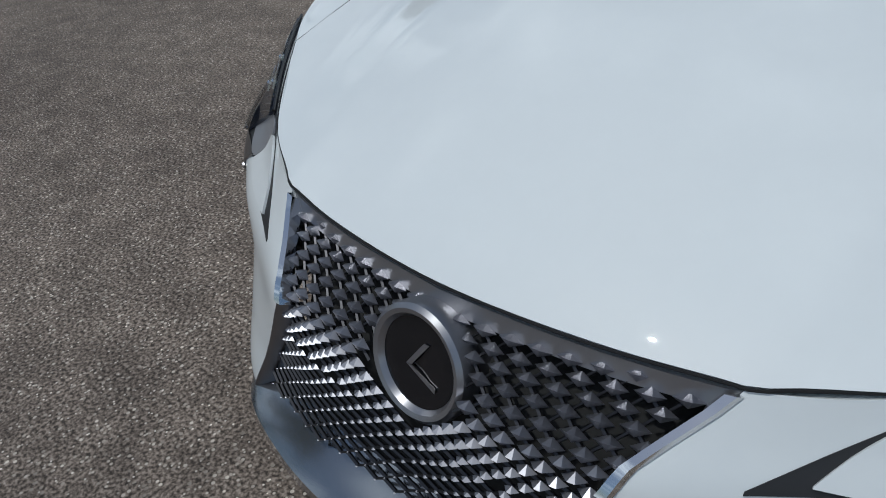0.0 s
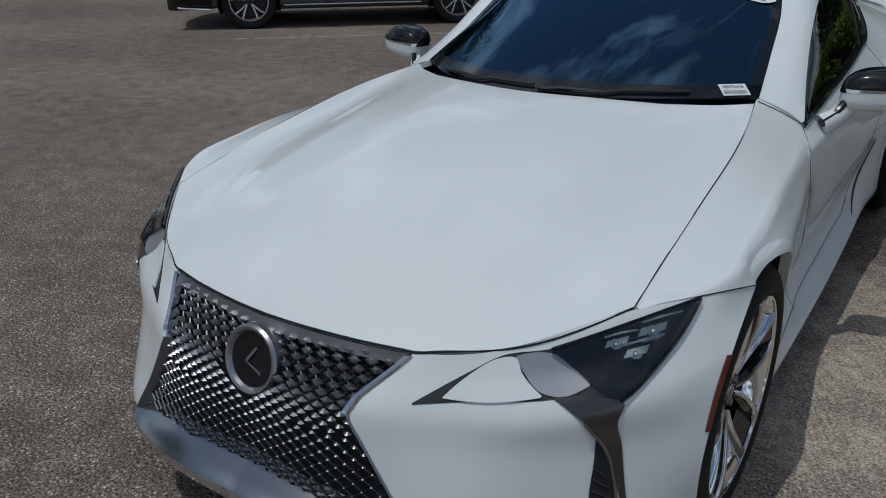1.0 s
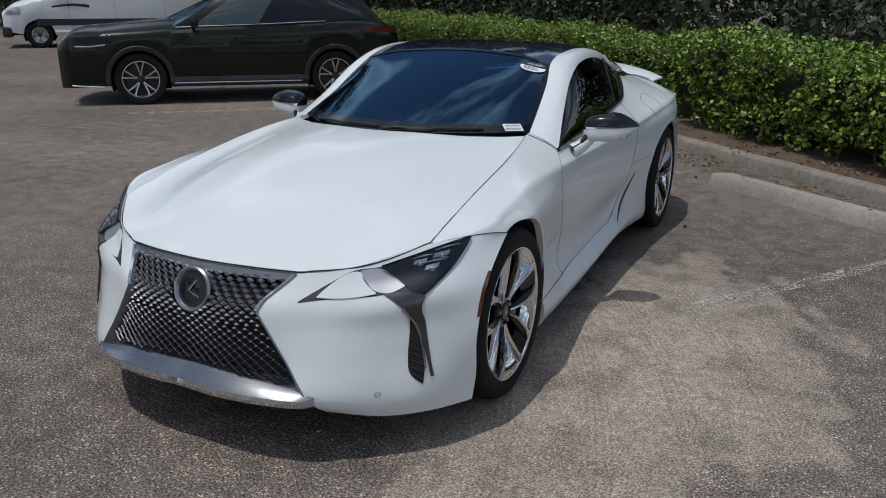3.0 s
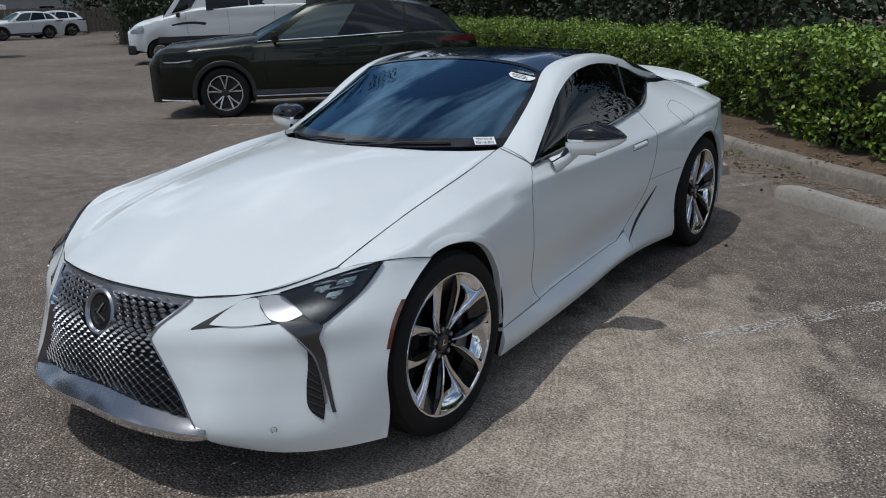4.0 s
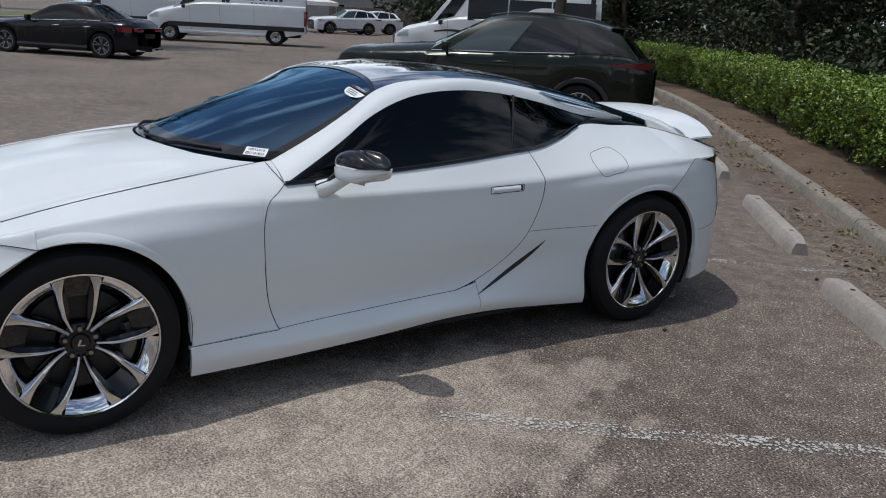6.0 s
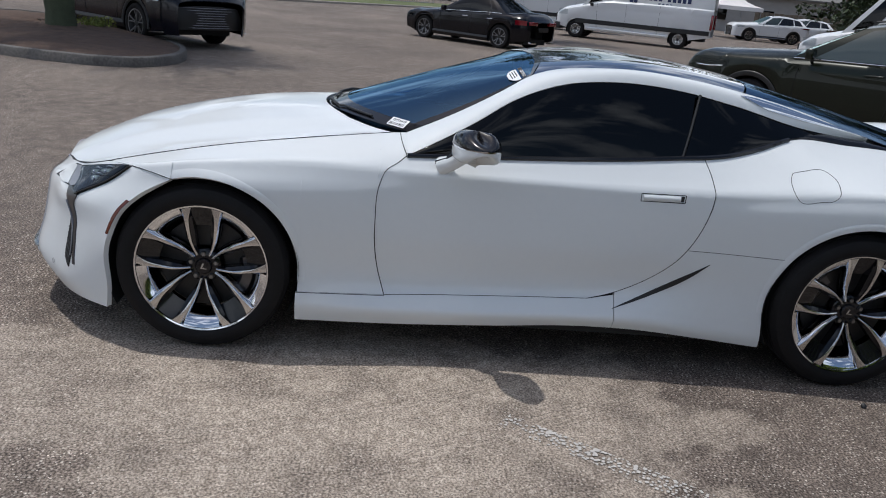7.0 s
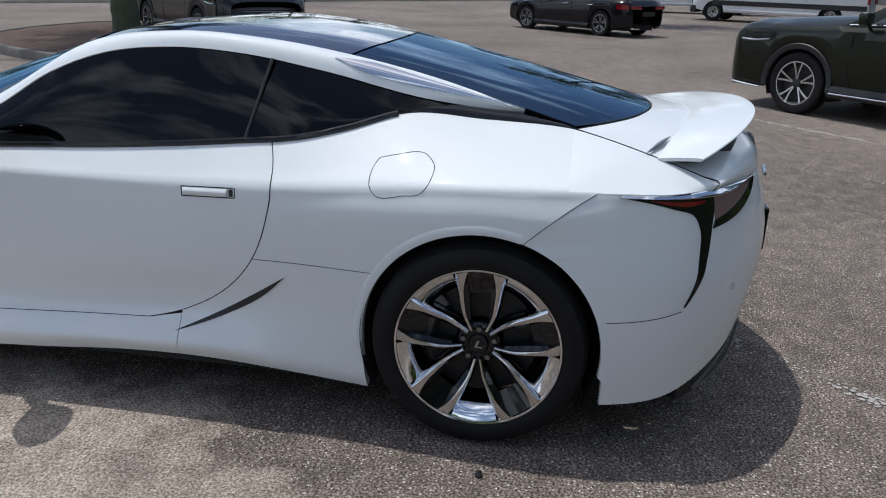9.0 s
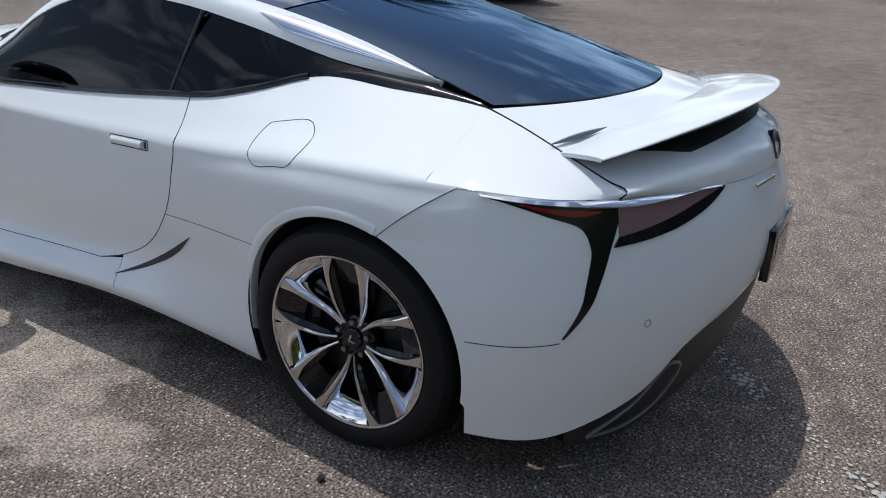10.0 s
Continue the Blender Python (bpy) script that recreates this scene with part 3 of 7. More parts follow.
LID_NET = [
    [(0, 1.993, 1.062), (.30, 1.930, 1.059), (.588, 1.700, 1.045)],
    [(0, 2.07, 1.057), (.30, 2.010, 1.048), (.632, 1.83, 1.018)],
    [(0, 2.16, 1.045), (.30, 2.115, 1.030), (.690, 2.00, .974)],
    [(0, 2.30, 1.005), (.30, 2.260, .990), (.715, 2.11, .940)],
    [(0, 2.385, .950), (.30, 2.345, .945), (.720, 2.163, .921)],
    [(0, 2.407, .877), (.30, 2.362, .885), (.722, 2.150, .902)],
]
HAUNCH_NET = [
    [(.592, 1.60, 1.053), (.74, 1.60, 1.008), (.845, 1.60, .955), (.914, 1.60, .912)],
    [(.590, 1.687, 1.046), (.735, 1.69, 1.002), (.838, 1.70, .950), (.908, 1.70, .912)],
    [(.632, 1.82, 1.020), (.738, 1.82, .985), (.826, 1.82, .945), (.893, 1.82, .909)],
    [(.692, 2.00, .974), (.747, 1.99, .953), (.798, 1.985, .930), (.846, 2.00, .907)],
    [(.717, 2.11, .939), (.737, 2.107, .930), (.757, 2.102, .918), (.775, 2.095, .905)],
    [(.722, 2.163, .921), (.724, 2.158, .915), (.726, 2.152, .909), (.728, 2.145, .902)],
]
SCREEN_NET = [
    [(0, -1.000, .985), (.30, -.935, .984), (.52, -.765, .976), (.662, -.612, .968)],
    [(0, -.480, 1.170), (.30, -.440, 1.160), (.50, -.370, 1.140), (.612, -.275, 1.126)],
    [(0, .020, 1.312), (.29, .000, 1.300), (.46, -.040, 1.280), (.568, -.078, 1.251)],
]
ROOF_NET = [
    [(0, .023, 1.313), (.29, .003, 1.301), (.46, -.037, 1.281), (.568, -.075, 1.252)],
    [(0, .33, 1.338), (.29, .32, 1.333), (.46, .30, 1.328), (.562, .27, 1.307)],
    [(0, .68, 1.330), (.29, .66, 1.324), (.455, .64, 1.315), (.553, .61, 1.293)],
    [(0, 1.00, 1.288), (.29, .98, 1.282), (.45, .94, 1.270), (.540, .90, 1.252)],
]
BACK_NET = [
    [(0, 1.01, 1.285), (.29, .99, 1.279), (.45, .95, 1.267), (.540, .91, 1.249)],
    [(0, 1.45, 1.192), (.29, 1.41, 1.188), (.45, 1.36, 1.176), (.538, 1.30, 1.160)],
    [(0, 1.985, 1.066), (.29, 1.925, 1.064), (.45, 1.825, 1.060), (.567, 1.700, 1.052)],
]
RAIL_TOP = [(.664, -.612, .968), (.630, -.385, 1.075), (.604, -.212, 1.172), (.571, -.078, 1.251), (.565, .27, 1.310), (.556, .61, 1.296), (.543, .90, 1.253), (.541, 1.28, 1.168), (.545, 1.52, 1.092)]
RAIL_LOW = [(.815, -.607, .896), (.742, -.33, 1.045), (.705, -.15, 1.160), (.678, .04, 1.232), (.660, .29, 1.262), (.648, .55, 1.250), (.632, .82, 1.205), (.598, 1.20, 1.120), (.550, 1.52, 1.086)]


NOSE_CURVES = [curve(r, [0, .28, .46, .68, .85, 1] if len(r) == 6 else [0, .28, .46, .60, .765, .85, 1]) for r in NOSE_ROWS]


def nose_point(u, w):
    """A place on the bumper's sheet: u from the centre to the wheel, w from the bottom up."""
    return curve([c(u)[0] for c in NOSE_CURVES], NOSE_KEYS)(w)[0]


def fine_grid(curves, keys):
    """A dense grid of places on the sheet that runs through curves."""
    cols = np.stack([c(np.linspace(-.004, 1, 160)) for c in curves])
    return np.stack([curve(cols[:, i], keys)(np.linspace(0, 1, 110)) for i in range(160)], axis=1)


def sheet_finder(grid, ahead):
    """From a grid of places on a sheet: a function that gives the place at a distance x from the middle and a height z, pushed out along the normal, and that normal."""
    X, Z = grid[1:-1, 1:-1, 0], grid[1:-1, 1:-1, 2]
    D1, D2 = (grid[2:, 1:-1] - grid[:-2, 1:-1]) / 2, (grid[1:-1, 2:] - grid[1:-1, :-2]) / 2

    def at(x, z, out=0.0):
        i, j = divmod(int(((X - abs(x)) ** 2 + (Z - z) ** 2).argmin()), X.shape[1])
        a, b, p = D1[i, j], D2[i, j], grid[i + 1, j + 1]
        det = a[0] * b[2] - a[2] * b[0]
        ex, ez = abs(x) - p[0], z - p[2]
        s = t = 0.0
        if abs(det) > 1e-9:
            s = min(max((ex * b[2] - ez * b[0]) / det, -2), 2)
            t = min(max((a[0] * ez - a[2] * ex) / det, -2), 2)
        q = Vector(p + a * s + b * t)
        nr = Vector(a).cross(Vector(b)).normalized()
        if nr.y * ahead < 0:
            nr = -nr
        q = q + nr * out
        return Vector((q.x if x >= 0 else -q.x, q.y, q.z)), nr

    return at


nose_at = sheet_finder(fine_grid(NOSE_CURVES, NOSE_KEYS), -1)


coupe = thing("coupe", "pearl white two-door sports coupe with black roof parked askew", "car")


def grille_x(z):
    """Half width of the spindle-shaped grille opening at a height."""
    return float(np.interp(z, [.135, .16, .19, .215, .30, .45, .565, .60, .66, .70], [.585, .565, .545, .530, .475, .375, .303, .318, .375, .405]))


# bumper skin: from the grille's edge round to the wheel arch
def bumper_skin(side):
    P = []
    us = np.linspace(0, 1, 400)
    cols = np.stack([c(us) for c in NOSE_CURVES])
    fine = np.stack([curve(cols[:, i], NOSE_KEYS)(np.linspace(0, 1, 40)) for i in range(400)], axis=1)
    for row in fine:
        xg = grille_x(float(np.interp(.45, us, row[:, 2])))
        u0 = float(np.interp(xg, row[:, 0], us))
        t = u0 + (1 - u0) * np.linspace(0, 1, 44)
        P.append(np.stack([np.interp(t, us, row[:, k]) for k in range(3)], axis=1))
    return skin(P, 0.025, side, (0.5, -1, 0.1))


bumper = thing("front_bumper", "", "")
bumper.parent = coupe
for side in (1, -1):
    part("bumper_skin", bumper_skin(side), PAINT, bumper)

hood_grid = net(HOOD_NET, 40, 61, mirror=True)
part("hood", skin(hood_grid, 0.02, 1, (0, 0, 1)), PAINT, coupe)


def settle(col, x_low, z_low):
    """Bend a column of the flank so that its foot meets the neighbouring panel's edge."""
    x0, z0 = col[-1][0], col[-1][2]
    n = len(col) - 1
    return [(x + (x_low - x0) * (k / n) ** 2, y, z + (z_low - z0) * (k / n) ** 2) for k, (x, y, z) in enumerate(col)]


def fender(side):
    bm = bmesh.new()
    seam = NOSE_CURVES[-1](np.linspace(.70, 1, 300))
    P = []
    # over the headlight's tip, then over and behind the wheel
    for y in np.linspace(-1.838, -1.556, 20):
        xs, zs = np.interp(y, seam[:, 1], seam[:, 0]), np.interp(y, seam[:, 1], seam[:, 2]) + .003
        zs = min(zs, Z_HOOD(y) - .006)
        P.append(settle(FRONT_COL(y, zs, 26), xs, zs))
    a = np.linspace(math.acos(-.118 / ARCH_R), math.radians(-6), 70)
    for y in np.concatenate([-WY + ARCH_R * np.cos(a[a > 0]), np.linspace(-1.030, -.7225, 22)]):
        low = .363 + math.sqrt(max(ARCH_R ** 2 - (y + WY) ** 2, 0)) if y < -WY + ARCH_R - 1e-4 else .288
        P.append(FRONT_COL(y, low, 26))
    sheet(bm, P)
    # over the door's front corner
    P = [FRONT_COL(-.7225, .70, 26)]
    for y in np.linspace(-.720, -.6085, 18):
        low = float(np.interp(y, [-.7225, -.712, -.690, -.640, -.607], [.70, .78, .835, .868, .893])) + GAP
        P.append(FRONT_COL(y, low, 26))
    sheet(bm, P)
    rows = []
    d = DOOR_FRONT(np.linspace(0, 1, 120))
    for z in np.linspace(.70, .288, 24):
        rows.append([(FRONT_X(y, z), y, z) for y in np.linspace(-.7225, max(float(np.interp(z, d[::-1, 1], d[::-1, 0])) - GAP, -.7222), 5)])
    sheet(bm, rows)
    for v in bm.verts:
        v.co.x *= side
    bmesh.ops.remove_doubles(bm, verts=bm.verts, dist=0.0006)
    return rim(bm, 0.02, (side, 0, 0.8), each=True)


def door(side):
    G = coons(gap(DOOR_BASE, 0, GAP * .5), along(Z_BELT, -.607 + GAP, .690 - GAP, -.002), lambda t: gap(DOOR_FRONT, GAP)(1 - np.atleast_1d(t)), lambda t: gap(DOOR_REAR, -GAP)(1 - np.atleast_1d(t)), 60, 50)
    return skin(on_flank(G, REAR_X), 0.02, side)


def sill(side):
    P = []
    arch_front = -WY + ARCH_R - .008
    base = DOOR_BASE(np.linspace(0, 1, 60))
    for y in np.linspace(arch_front, .36, 60):
        top = (float(np.interp(y, base[:, 0], base[:, 1])) if y < .24 else float(np.interp(y, [.24, .36], [.330, .354]))) - GAP * .5
        P.append([(REAR_X(y, z) if y > -.63 else FRONT_X(y, z), y, z) for z in np.linspace(top, Z_BOT(y), 16)])
    return skin(P, 0.03, side)


TAIL_EDGE = np.array([(REAR_X(y, z), y, z) for y, z in curve([(1.566, .744), (1.670, .833), (1.775, .905)])(np.linspace(0, 1, 80))])


def quarter(side):
    bm = bmesh.new()
    d = DOOR_REAR(np.linspace(0, 1, 200))
    P = []
    for y in np.linspace(.694, .725, 8):
        P.append(REAR_COL(y, float(np.interp(y, [.690, .716, .7255], [.976, .90, .835])), 30))
    P.append(REAR_COL(.7265, .835, 30))
    sheet(bm, P)
    P = []
    a = np.linspace(math.acos(-.330 / ARCH_R), math.acos(.130 / ARCH_R), 56)
    for y in np.concatenate([np.linspace(.7265, 1.100, 24), WY + ARCH_R * np.cos(a)]):
        low = .363 + math.sqrt(max(ARCH_R ** 2 - (y - WY) ** 2, 0)) if y > 1.1045 else .592
        P.append(REAR_COL(y, max(low, .592), 30))
    # from the arch along the bumper seam
    ys, xs, zs = TAIL_EDGE[:, 1], TAIL_EDGE[:, 0], TAIL_EDGE[:, 2]
    for y in np.linspace(1.570, 1.690, 18):
        z_low = float(np.interp(y, ys, zs)) + .003
        P.append(settle(REAR_COL(y, z_low, 30), float(np.interp(y, ys, xs)), z_low))
    sheet(bm, P)
    P = []
    for y in np.linspace(1.690, 1.775, 10):
        z_low = float(np.interp(y, ys, zs)) + .003
        col = [(REAR_X(y, z), y, z) for z in np.linspace(.912, min(z_low, .908), 14)]
        P.append(settle(col, float(np.interp(y, ys, xs)), min(z_low, .908)))
    sheet(bm, P)
    rows = []
    for z in np.linspace(.835, .592, 16):
        y0 = float(np.interp(z, d[::-1, 1], d[::-1, 0])) + GAP
        rows.append([(REAR_X(y, z), y, z) for y in np.linspace(min(y0, .726), .7265, 8)])
    sheet(bm, rows)
    N = [list(r) for r in HAUNCH_NET]
    c = REAR_COL(1.69, .912, 101)
    N[1] = [c[0], c[42], c[75], c[100]]
    sheet(bm, net(N[1:], 40, 24))
    for v in bm.verts:
        v.co.x *= side
    bmesh.ops.remove_doubles(bm, verts=bm.verts, dist=0.0012)
    return rim(bm, 0.02, (side, 0, 0.8), each=True)


def skirt(side):
    """The lower rear flank with the slanted side intake, ahead of the rear wheel."""
    rows = []
    d = DOOR_REAR(np.linspace(0, 1, 200))
    for f in np.linspace(0, 1, 36):
        z = .590 - .415 * f
        a = math.asin(min(max((z - .363) / ARCH_R, -1), 1))
        y1 = WY - ARCH_R * math.cos(a) if z > .3 else WY - ARCH_R * math.cos(math.asin((.3 - .363) / ARCH_R)) + (.3 - z) * .12
        y0 = float(np.interp(z, d[::-1, 1], d[::-1, 0])) + GAP if z > .345 else .363
        row = []
        for y in np.linspace(y0, y1, 36):
            zz = .590 - (.590 - Z_BOT(y)) * f if f > .55 else z + ((.590 - (.590 - Z_BOT(y)) * f) - z) * (f / .55)
            row.append((REAR_X(y, zz), y, zz))
        rows.append(row)
    return skin(rows, 0.03, side)


def intake(side):
    """Slanted black slot in the flank."""
    top = curve([(.350, .300), (.50, .372), (.66, .468), (.757, .533)])
    low = curve([(.350, .299), (.52, .363), (.682, .459), (.758, .533)])
    t = np.linspace(0, 1, 24)
    a, b = top(t), low(t)
    P = [[(REAR_X(y, z) + .003, y, z) for y, z in a * (1 - s) + b * s] for s in np.linspace(0, 1, 5)]
    return skin(P, 0.004, side)


def rail(side):
    t = np.linspace(0, 1, 70)
    a, b = curve(RAIL_TOP)(t), curve(RAIL_LOW)(t)
    P = []
    for s in np.linspace(0, 1, 9):
        swell = math.sin(math.pi * s) * .020
        q = a * (1 - s) + b * s
        q[:, 0] += swell * .8
        q[:, 2] += swell * np.interp(t, [0, .25, .5, 1], [.2, .7, 1, .5])
        P.append(q)
    return skin(P, 0.015, side, (.6, 0, .8))


def side_glass(side, t0, t1, shrink):
    """Window between the belt and the rail, over a stretch of the belt."""
    t = np.linspace(t0, t1, 40)
    low = np.array([(line(FLANK_EDGE)(y)[0][0] - .006, y, Z_BELT(y) + .004) for y in t])
    rl = curve(RAIL_LOW)(np.linspace(0, 1, 200))
    P = []
    for s in np.linspace(0, 1, 12):
        row = []
        for k, y in enumerate(t):
            yt = y + shrink(y)
            top = np.array([np.interp(yt, rl[:, 1], rl[:, 0]) - .006, yt, np.interp(yt, rl[:, 1], rl[:, 2])])
            q = low[k] * (1 - s) + top * s
            q[0] += .012 * math.sin(math.pi * s)
            row.append(q)
        P.append(row)
    return skin(P, 0.004, side)


def ribbon(pts, width, out, x_at, side):
    """A thin dark strip lying on the flank along (y, z) points."""
    bm = bmesh.new()
    tube(bm, [((x_at(y, z) + out) * side, y, z) for y, z in pts], width, 6)
    return bm


for side in (1, -1):
    part("fender", fender(side), PAINT, coupe)
    d = part("door", door(side), PAINT, coupe)
    part("sill", sill(side), PAINT, coupe)
    q = part("quarter_panel", quarter(side), PAINT, coupe)
    part("side_skirt", skirt(side), PAINT, coupe)
    part("side_intake", intake(side), SATIN, coupe, "black slanted side intake slot")
    part("roof_rail", rail(side), PAINT, coupe)
    # glass
    part("door_window", side_glass(side, -.600, .585, lambda y: np.interp(y, [-.6, .585], [.0, .070])), TINT, d, "dark tinted door glass")
    part("quarter_window", side_glass(side, .600, 1.10, lambda y: np.interp(y, [.6, 1.1], [.070, .22])), TINT, coupe, "dark tinted rear side glass")
    bm = bmesh.new()
    tube(bm, [(p[0] * side, p[1], p[2]) for p in [(.766, .592, .975), (.725, .62, 1.08), (.655, .66, 1.238)]], 0.006, 6)
    part("window_divider", bm, SATIN, coupe)
    bm = bmesh.new()
    yy = np.linspace(-.605, 1.10, 60)
    tube(bm, [((line(FLANK_EDGE)(y)[0][0] - .001) * side, y, Z_BELT(y) + .004) for y in yy], 0.011, 8)
    part("belt_moulding", bm, BLACK_PAINT, d, "black belt moulding")
    # black panel between rail, rear glass and quarter panel
    rl = curve(RAIL_LOW)(np.linspace(0, 1, 200))
    P = []
    for y in np.linspace(1.09, 1.70, 30):
        yt = y + np.interp(y, [1.09, 1.70], [.215, -.10])
        yt = min(yt, 1.60)
        top = np.array([np.interp(yt, rl[:, 1], rl[:, 0]), yt, np.interp(yt, rl[:, 1], rl[:, 2])]) if yt < 1.5 else np.array([.55 + .02 * (yt - 1.5), yt, 1.086 - .28 * (yt - 1.5)])
        low = np.array([line(FLANK_EDGE)(y)[0][0], y, Z_BELT(y) + .002])
        P.append([low * (1 - s) + top * s + np.array([.006 * math.sin(math.pi * s), 0, .008 * math.sin(math.pi * s)]) for s in np.linspace(0, 1, 8)])
    part("rear_pillar_panel", skin(P, 0.01, side, (1, 0, .6)), BLACK_PAINT, coupe, "gloss black rear pillar panel")
    # chrome strip at the end of the rail
    bm = bmesh.new()
    top, low = curve(RAIL_TOP), curve(RAIL_LOW)
    P = []
    for f in np.linspace(-1, 1, 7):
        row = []
        for u in np.linspace(0, 1, 24):
            k = .70 + .295 * u
            t, b = top(k)[0], low(k)[0]
            h = .5 + f * (.30 * min(1, u * 5) * (1 - u) ** .6 + .01)
            sw = math.sin(math.pi * h) * .020
            row.append(flip(t * (1 - h) + b * h + np.array((sw * .8 + .003, 0, sw * float(np.interp(k, [0, .25, .5, 1], [.2, .7, 1, .5])) + .004)), side))
        P.append(row)
    sheet(bm, P)
    rim(bm, .004, (side * .6, 0, .8))
    part("pillar_strip", bm, CHROME, coupe, "bright strip along the rear pillar")
    # fuel flap line on the left only
    if side > 0:
        c = [(1.075, .955), (1.06, .93), (1.062, .88), (1.082, .856), (1.175, .862), (1.228, .872), (1.257, .91), (1.262, .943), (1.236, .968), (1.12, .965)]
        loop = curve(c + [c[0]])(np.linspace(0, 1, 70))
        part("fuel_flap_gap", ribbon(loop, 0.0015, -.0005, REAR_X, 1), SEAM, q)
    # door handle in its recess
    bm = bmesh.new()
    hz, hy = 0.815, .50
    ring = [(hy + np.clip(.125 * math.cos(a), -.096, .096), hz + np.clip(.026 * math.sin(a), -.0165, .0165)) for a in np.linspace(0, math.tau, 60)]
    tube(bm, [((REAR_X(y, z) - .0005) * side, y, z + .03 * (y - hy)) for y, z in ring], .0020, 6)
    hd = part("door_handle", bm, SEAM, d)
    P = [[(REAR_X(y, z) + .010 * math.sin(math.pi * (j + .5) / 7) + .002, y, z + .03 * (y - hy)) for y in np.linspace(hy - .088, hy + .07, 16)] for j, z in enumerate(np.linspace(hz - .013, hz + .013, 7))]
    part("handle_grip", skin(P, .012, side), PAINT, hd)
    P = [[(REAR_X(y, z) + .001, y, z + .03 * (y - hy)) for y in np.linspace(hy + .076, hy + .090, 5)] for z in np.linspace(hz - .012, hz + .012, 5)]
    part("handle_key_cover", skin(P, .004, side), SATIN, hd)

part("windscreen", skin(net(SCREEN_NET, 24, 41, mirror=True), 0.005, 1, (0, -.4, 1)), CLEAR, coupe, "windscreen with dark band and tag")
part("roof", skin(net(ROOF_NET, 24, 41, mirror=True), 0.02, 1, (0, 0, 1)), ROOF_BLACK, coupe, "glossy black roof panel")
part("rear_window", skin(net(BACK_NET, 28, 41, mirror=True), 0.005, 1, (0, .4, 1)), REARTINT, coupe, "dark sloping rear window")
lid = part("boot_lid", skin(net(LID_NET, 40, 41, mirror=True), 0.015, 1, (0, .3, 1)), PAINT, coupe)

# rolled lips round the wheel arches
for side in (1, -1):
    for cy, x_of, a0, a1 in ((-WY, FRONT_X, -4, 107), (WY, REAR_X, 72.5, 184)):
        P = []
        for r, out in ((ARCH_R - .004, -.028), (ARCH_R - .002, .0005), (ARCH_R + .010, .0035), (ARCH_R + .026, .0015), (ARCH_R + .032, -.0015)):
            P.append([(x_of(cy + r * math.cos(a), .363 + r * math.sin(a)) + out, cy + r * math.cos(a), .363 + r * math.sin(a)) for a in np.radians(np.linspace(a0, a1, 60))])
        part("arch_lip", skin(P, .004, side, (1, 0, .2)), PAINT, coupe)
# panel gaps seen as dark lines
for side in (1, -1):
    bm = bmesh.new()
    tube(bm, [flip(p, side) - (0, 0, .0012) for p in curve([r[-1] for r in HOOD_NET])(np.linspace(0, 1, 50))], .0016, 6)
    tube(bm, [flip(p, side) + (0, -.001, -.0035) for p in curve(HOOD_NET[0])(np.linspace(0, 1, 50))], .0022, 6)
    part("hood_gap", bm, SEAM, coupe)
    bm = bmesh.new()
    tube(bm, [flip(p, side) for p in (q + np.array((.0005, 0, .0015)) for q in NOSE_CURVES[-1](np.linspace(.85, 1, 20)))], .0015, 6)
    part("fender_gap", bm, SEAM, coupe)
    bm = bmesh.new()
    tube(bm, [flip(p, side) for p in curve([(.668, -.640, .964), (.745, -.628, .934), (.815, -.607, .897)])(np.linspace(0, 1, 14))], .0016, 6)
    part("pillar_gap", bm, SEAM, coupe)
    part("door_gap", ribbon(DOOR_FRONT(np.linspace(0, 1, 50)), .0019, -.0008, lambda y, z: (FRONT_X(y, z) + REAR_X(y, z)) / 2, side), SEAM, coupe)
    part("door_gap", ribbon(DOOR_REAR(np.linspace(0, 1, 50)), .0019, -.0008, REAR_X, side), SEAM, coupe)
    part("door_gap", ribbon(DOOR_BASE(np.linspace(0, 1, 50)), .0013, -.0008, REAR_X, side), SEAM, coupe)
    part("sill_gap", ribbon([(y, .284) for y in np.linspace(-1.04, -.66, 20)], .0018, -.0006, FRONT_X, side), SEAM, coupe)
    part("skirt_gap", ribbon([(y, .591) for y in np.linspace(.650, 1.10, 20)], .0013, -.0004, REAR_X, side), SEAM, coupe)

# rear bumper
tail = net(TAIL_ROWS, 90, 161, mirror=True)
for row in tail:
    # the bumper's front edge lies flush with the quarter panel
    y, z = row[-1, 1], row[-1, 2]
    if .30 < z < .7437:
        shift = WY + math.sqrt(ARCH_R ** 2 - (z - .363) ** 2) - y
        for j in range(18):
            f = shift * (1 - j / 18) ** 2
            row[-1 - j, 1] += f
            row[j, 1] += f
    if z >= .7437:
        shift = float(np.interp(z, TAIL_EDGE[:, 2], TAIL_EDGE[:, 1])) - y
        for j in range(18):
            f = shift * (1 - j / 18) ** 2
            row[-1 - j, 1] += f
            row[j, 1] += f
    y = row[-1, 1]
    if z > .70:
        shift = REAR_X(y, z) - row[-1, 0]
        for j in range(18):
            f = shift * (1 - j / 18) ** 2
            row[-1 - j, 0] += f
            row[j, 0] -= f
rb = part("rear_bumper", skin(tail, 0.02, 1, (0, 1, 0)), PAINT, coupe)


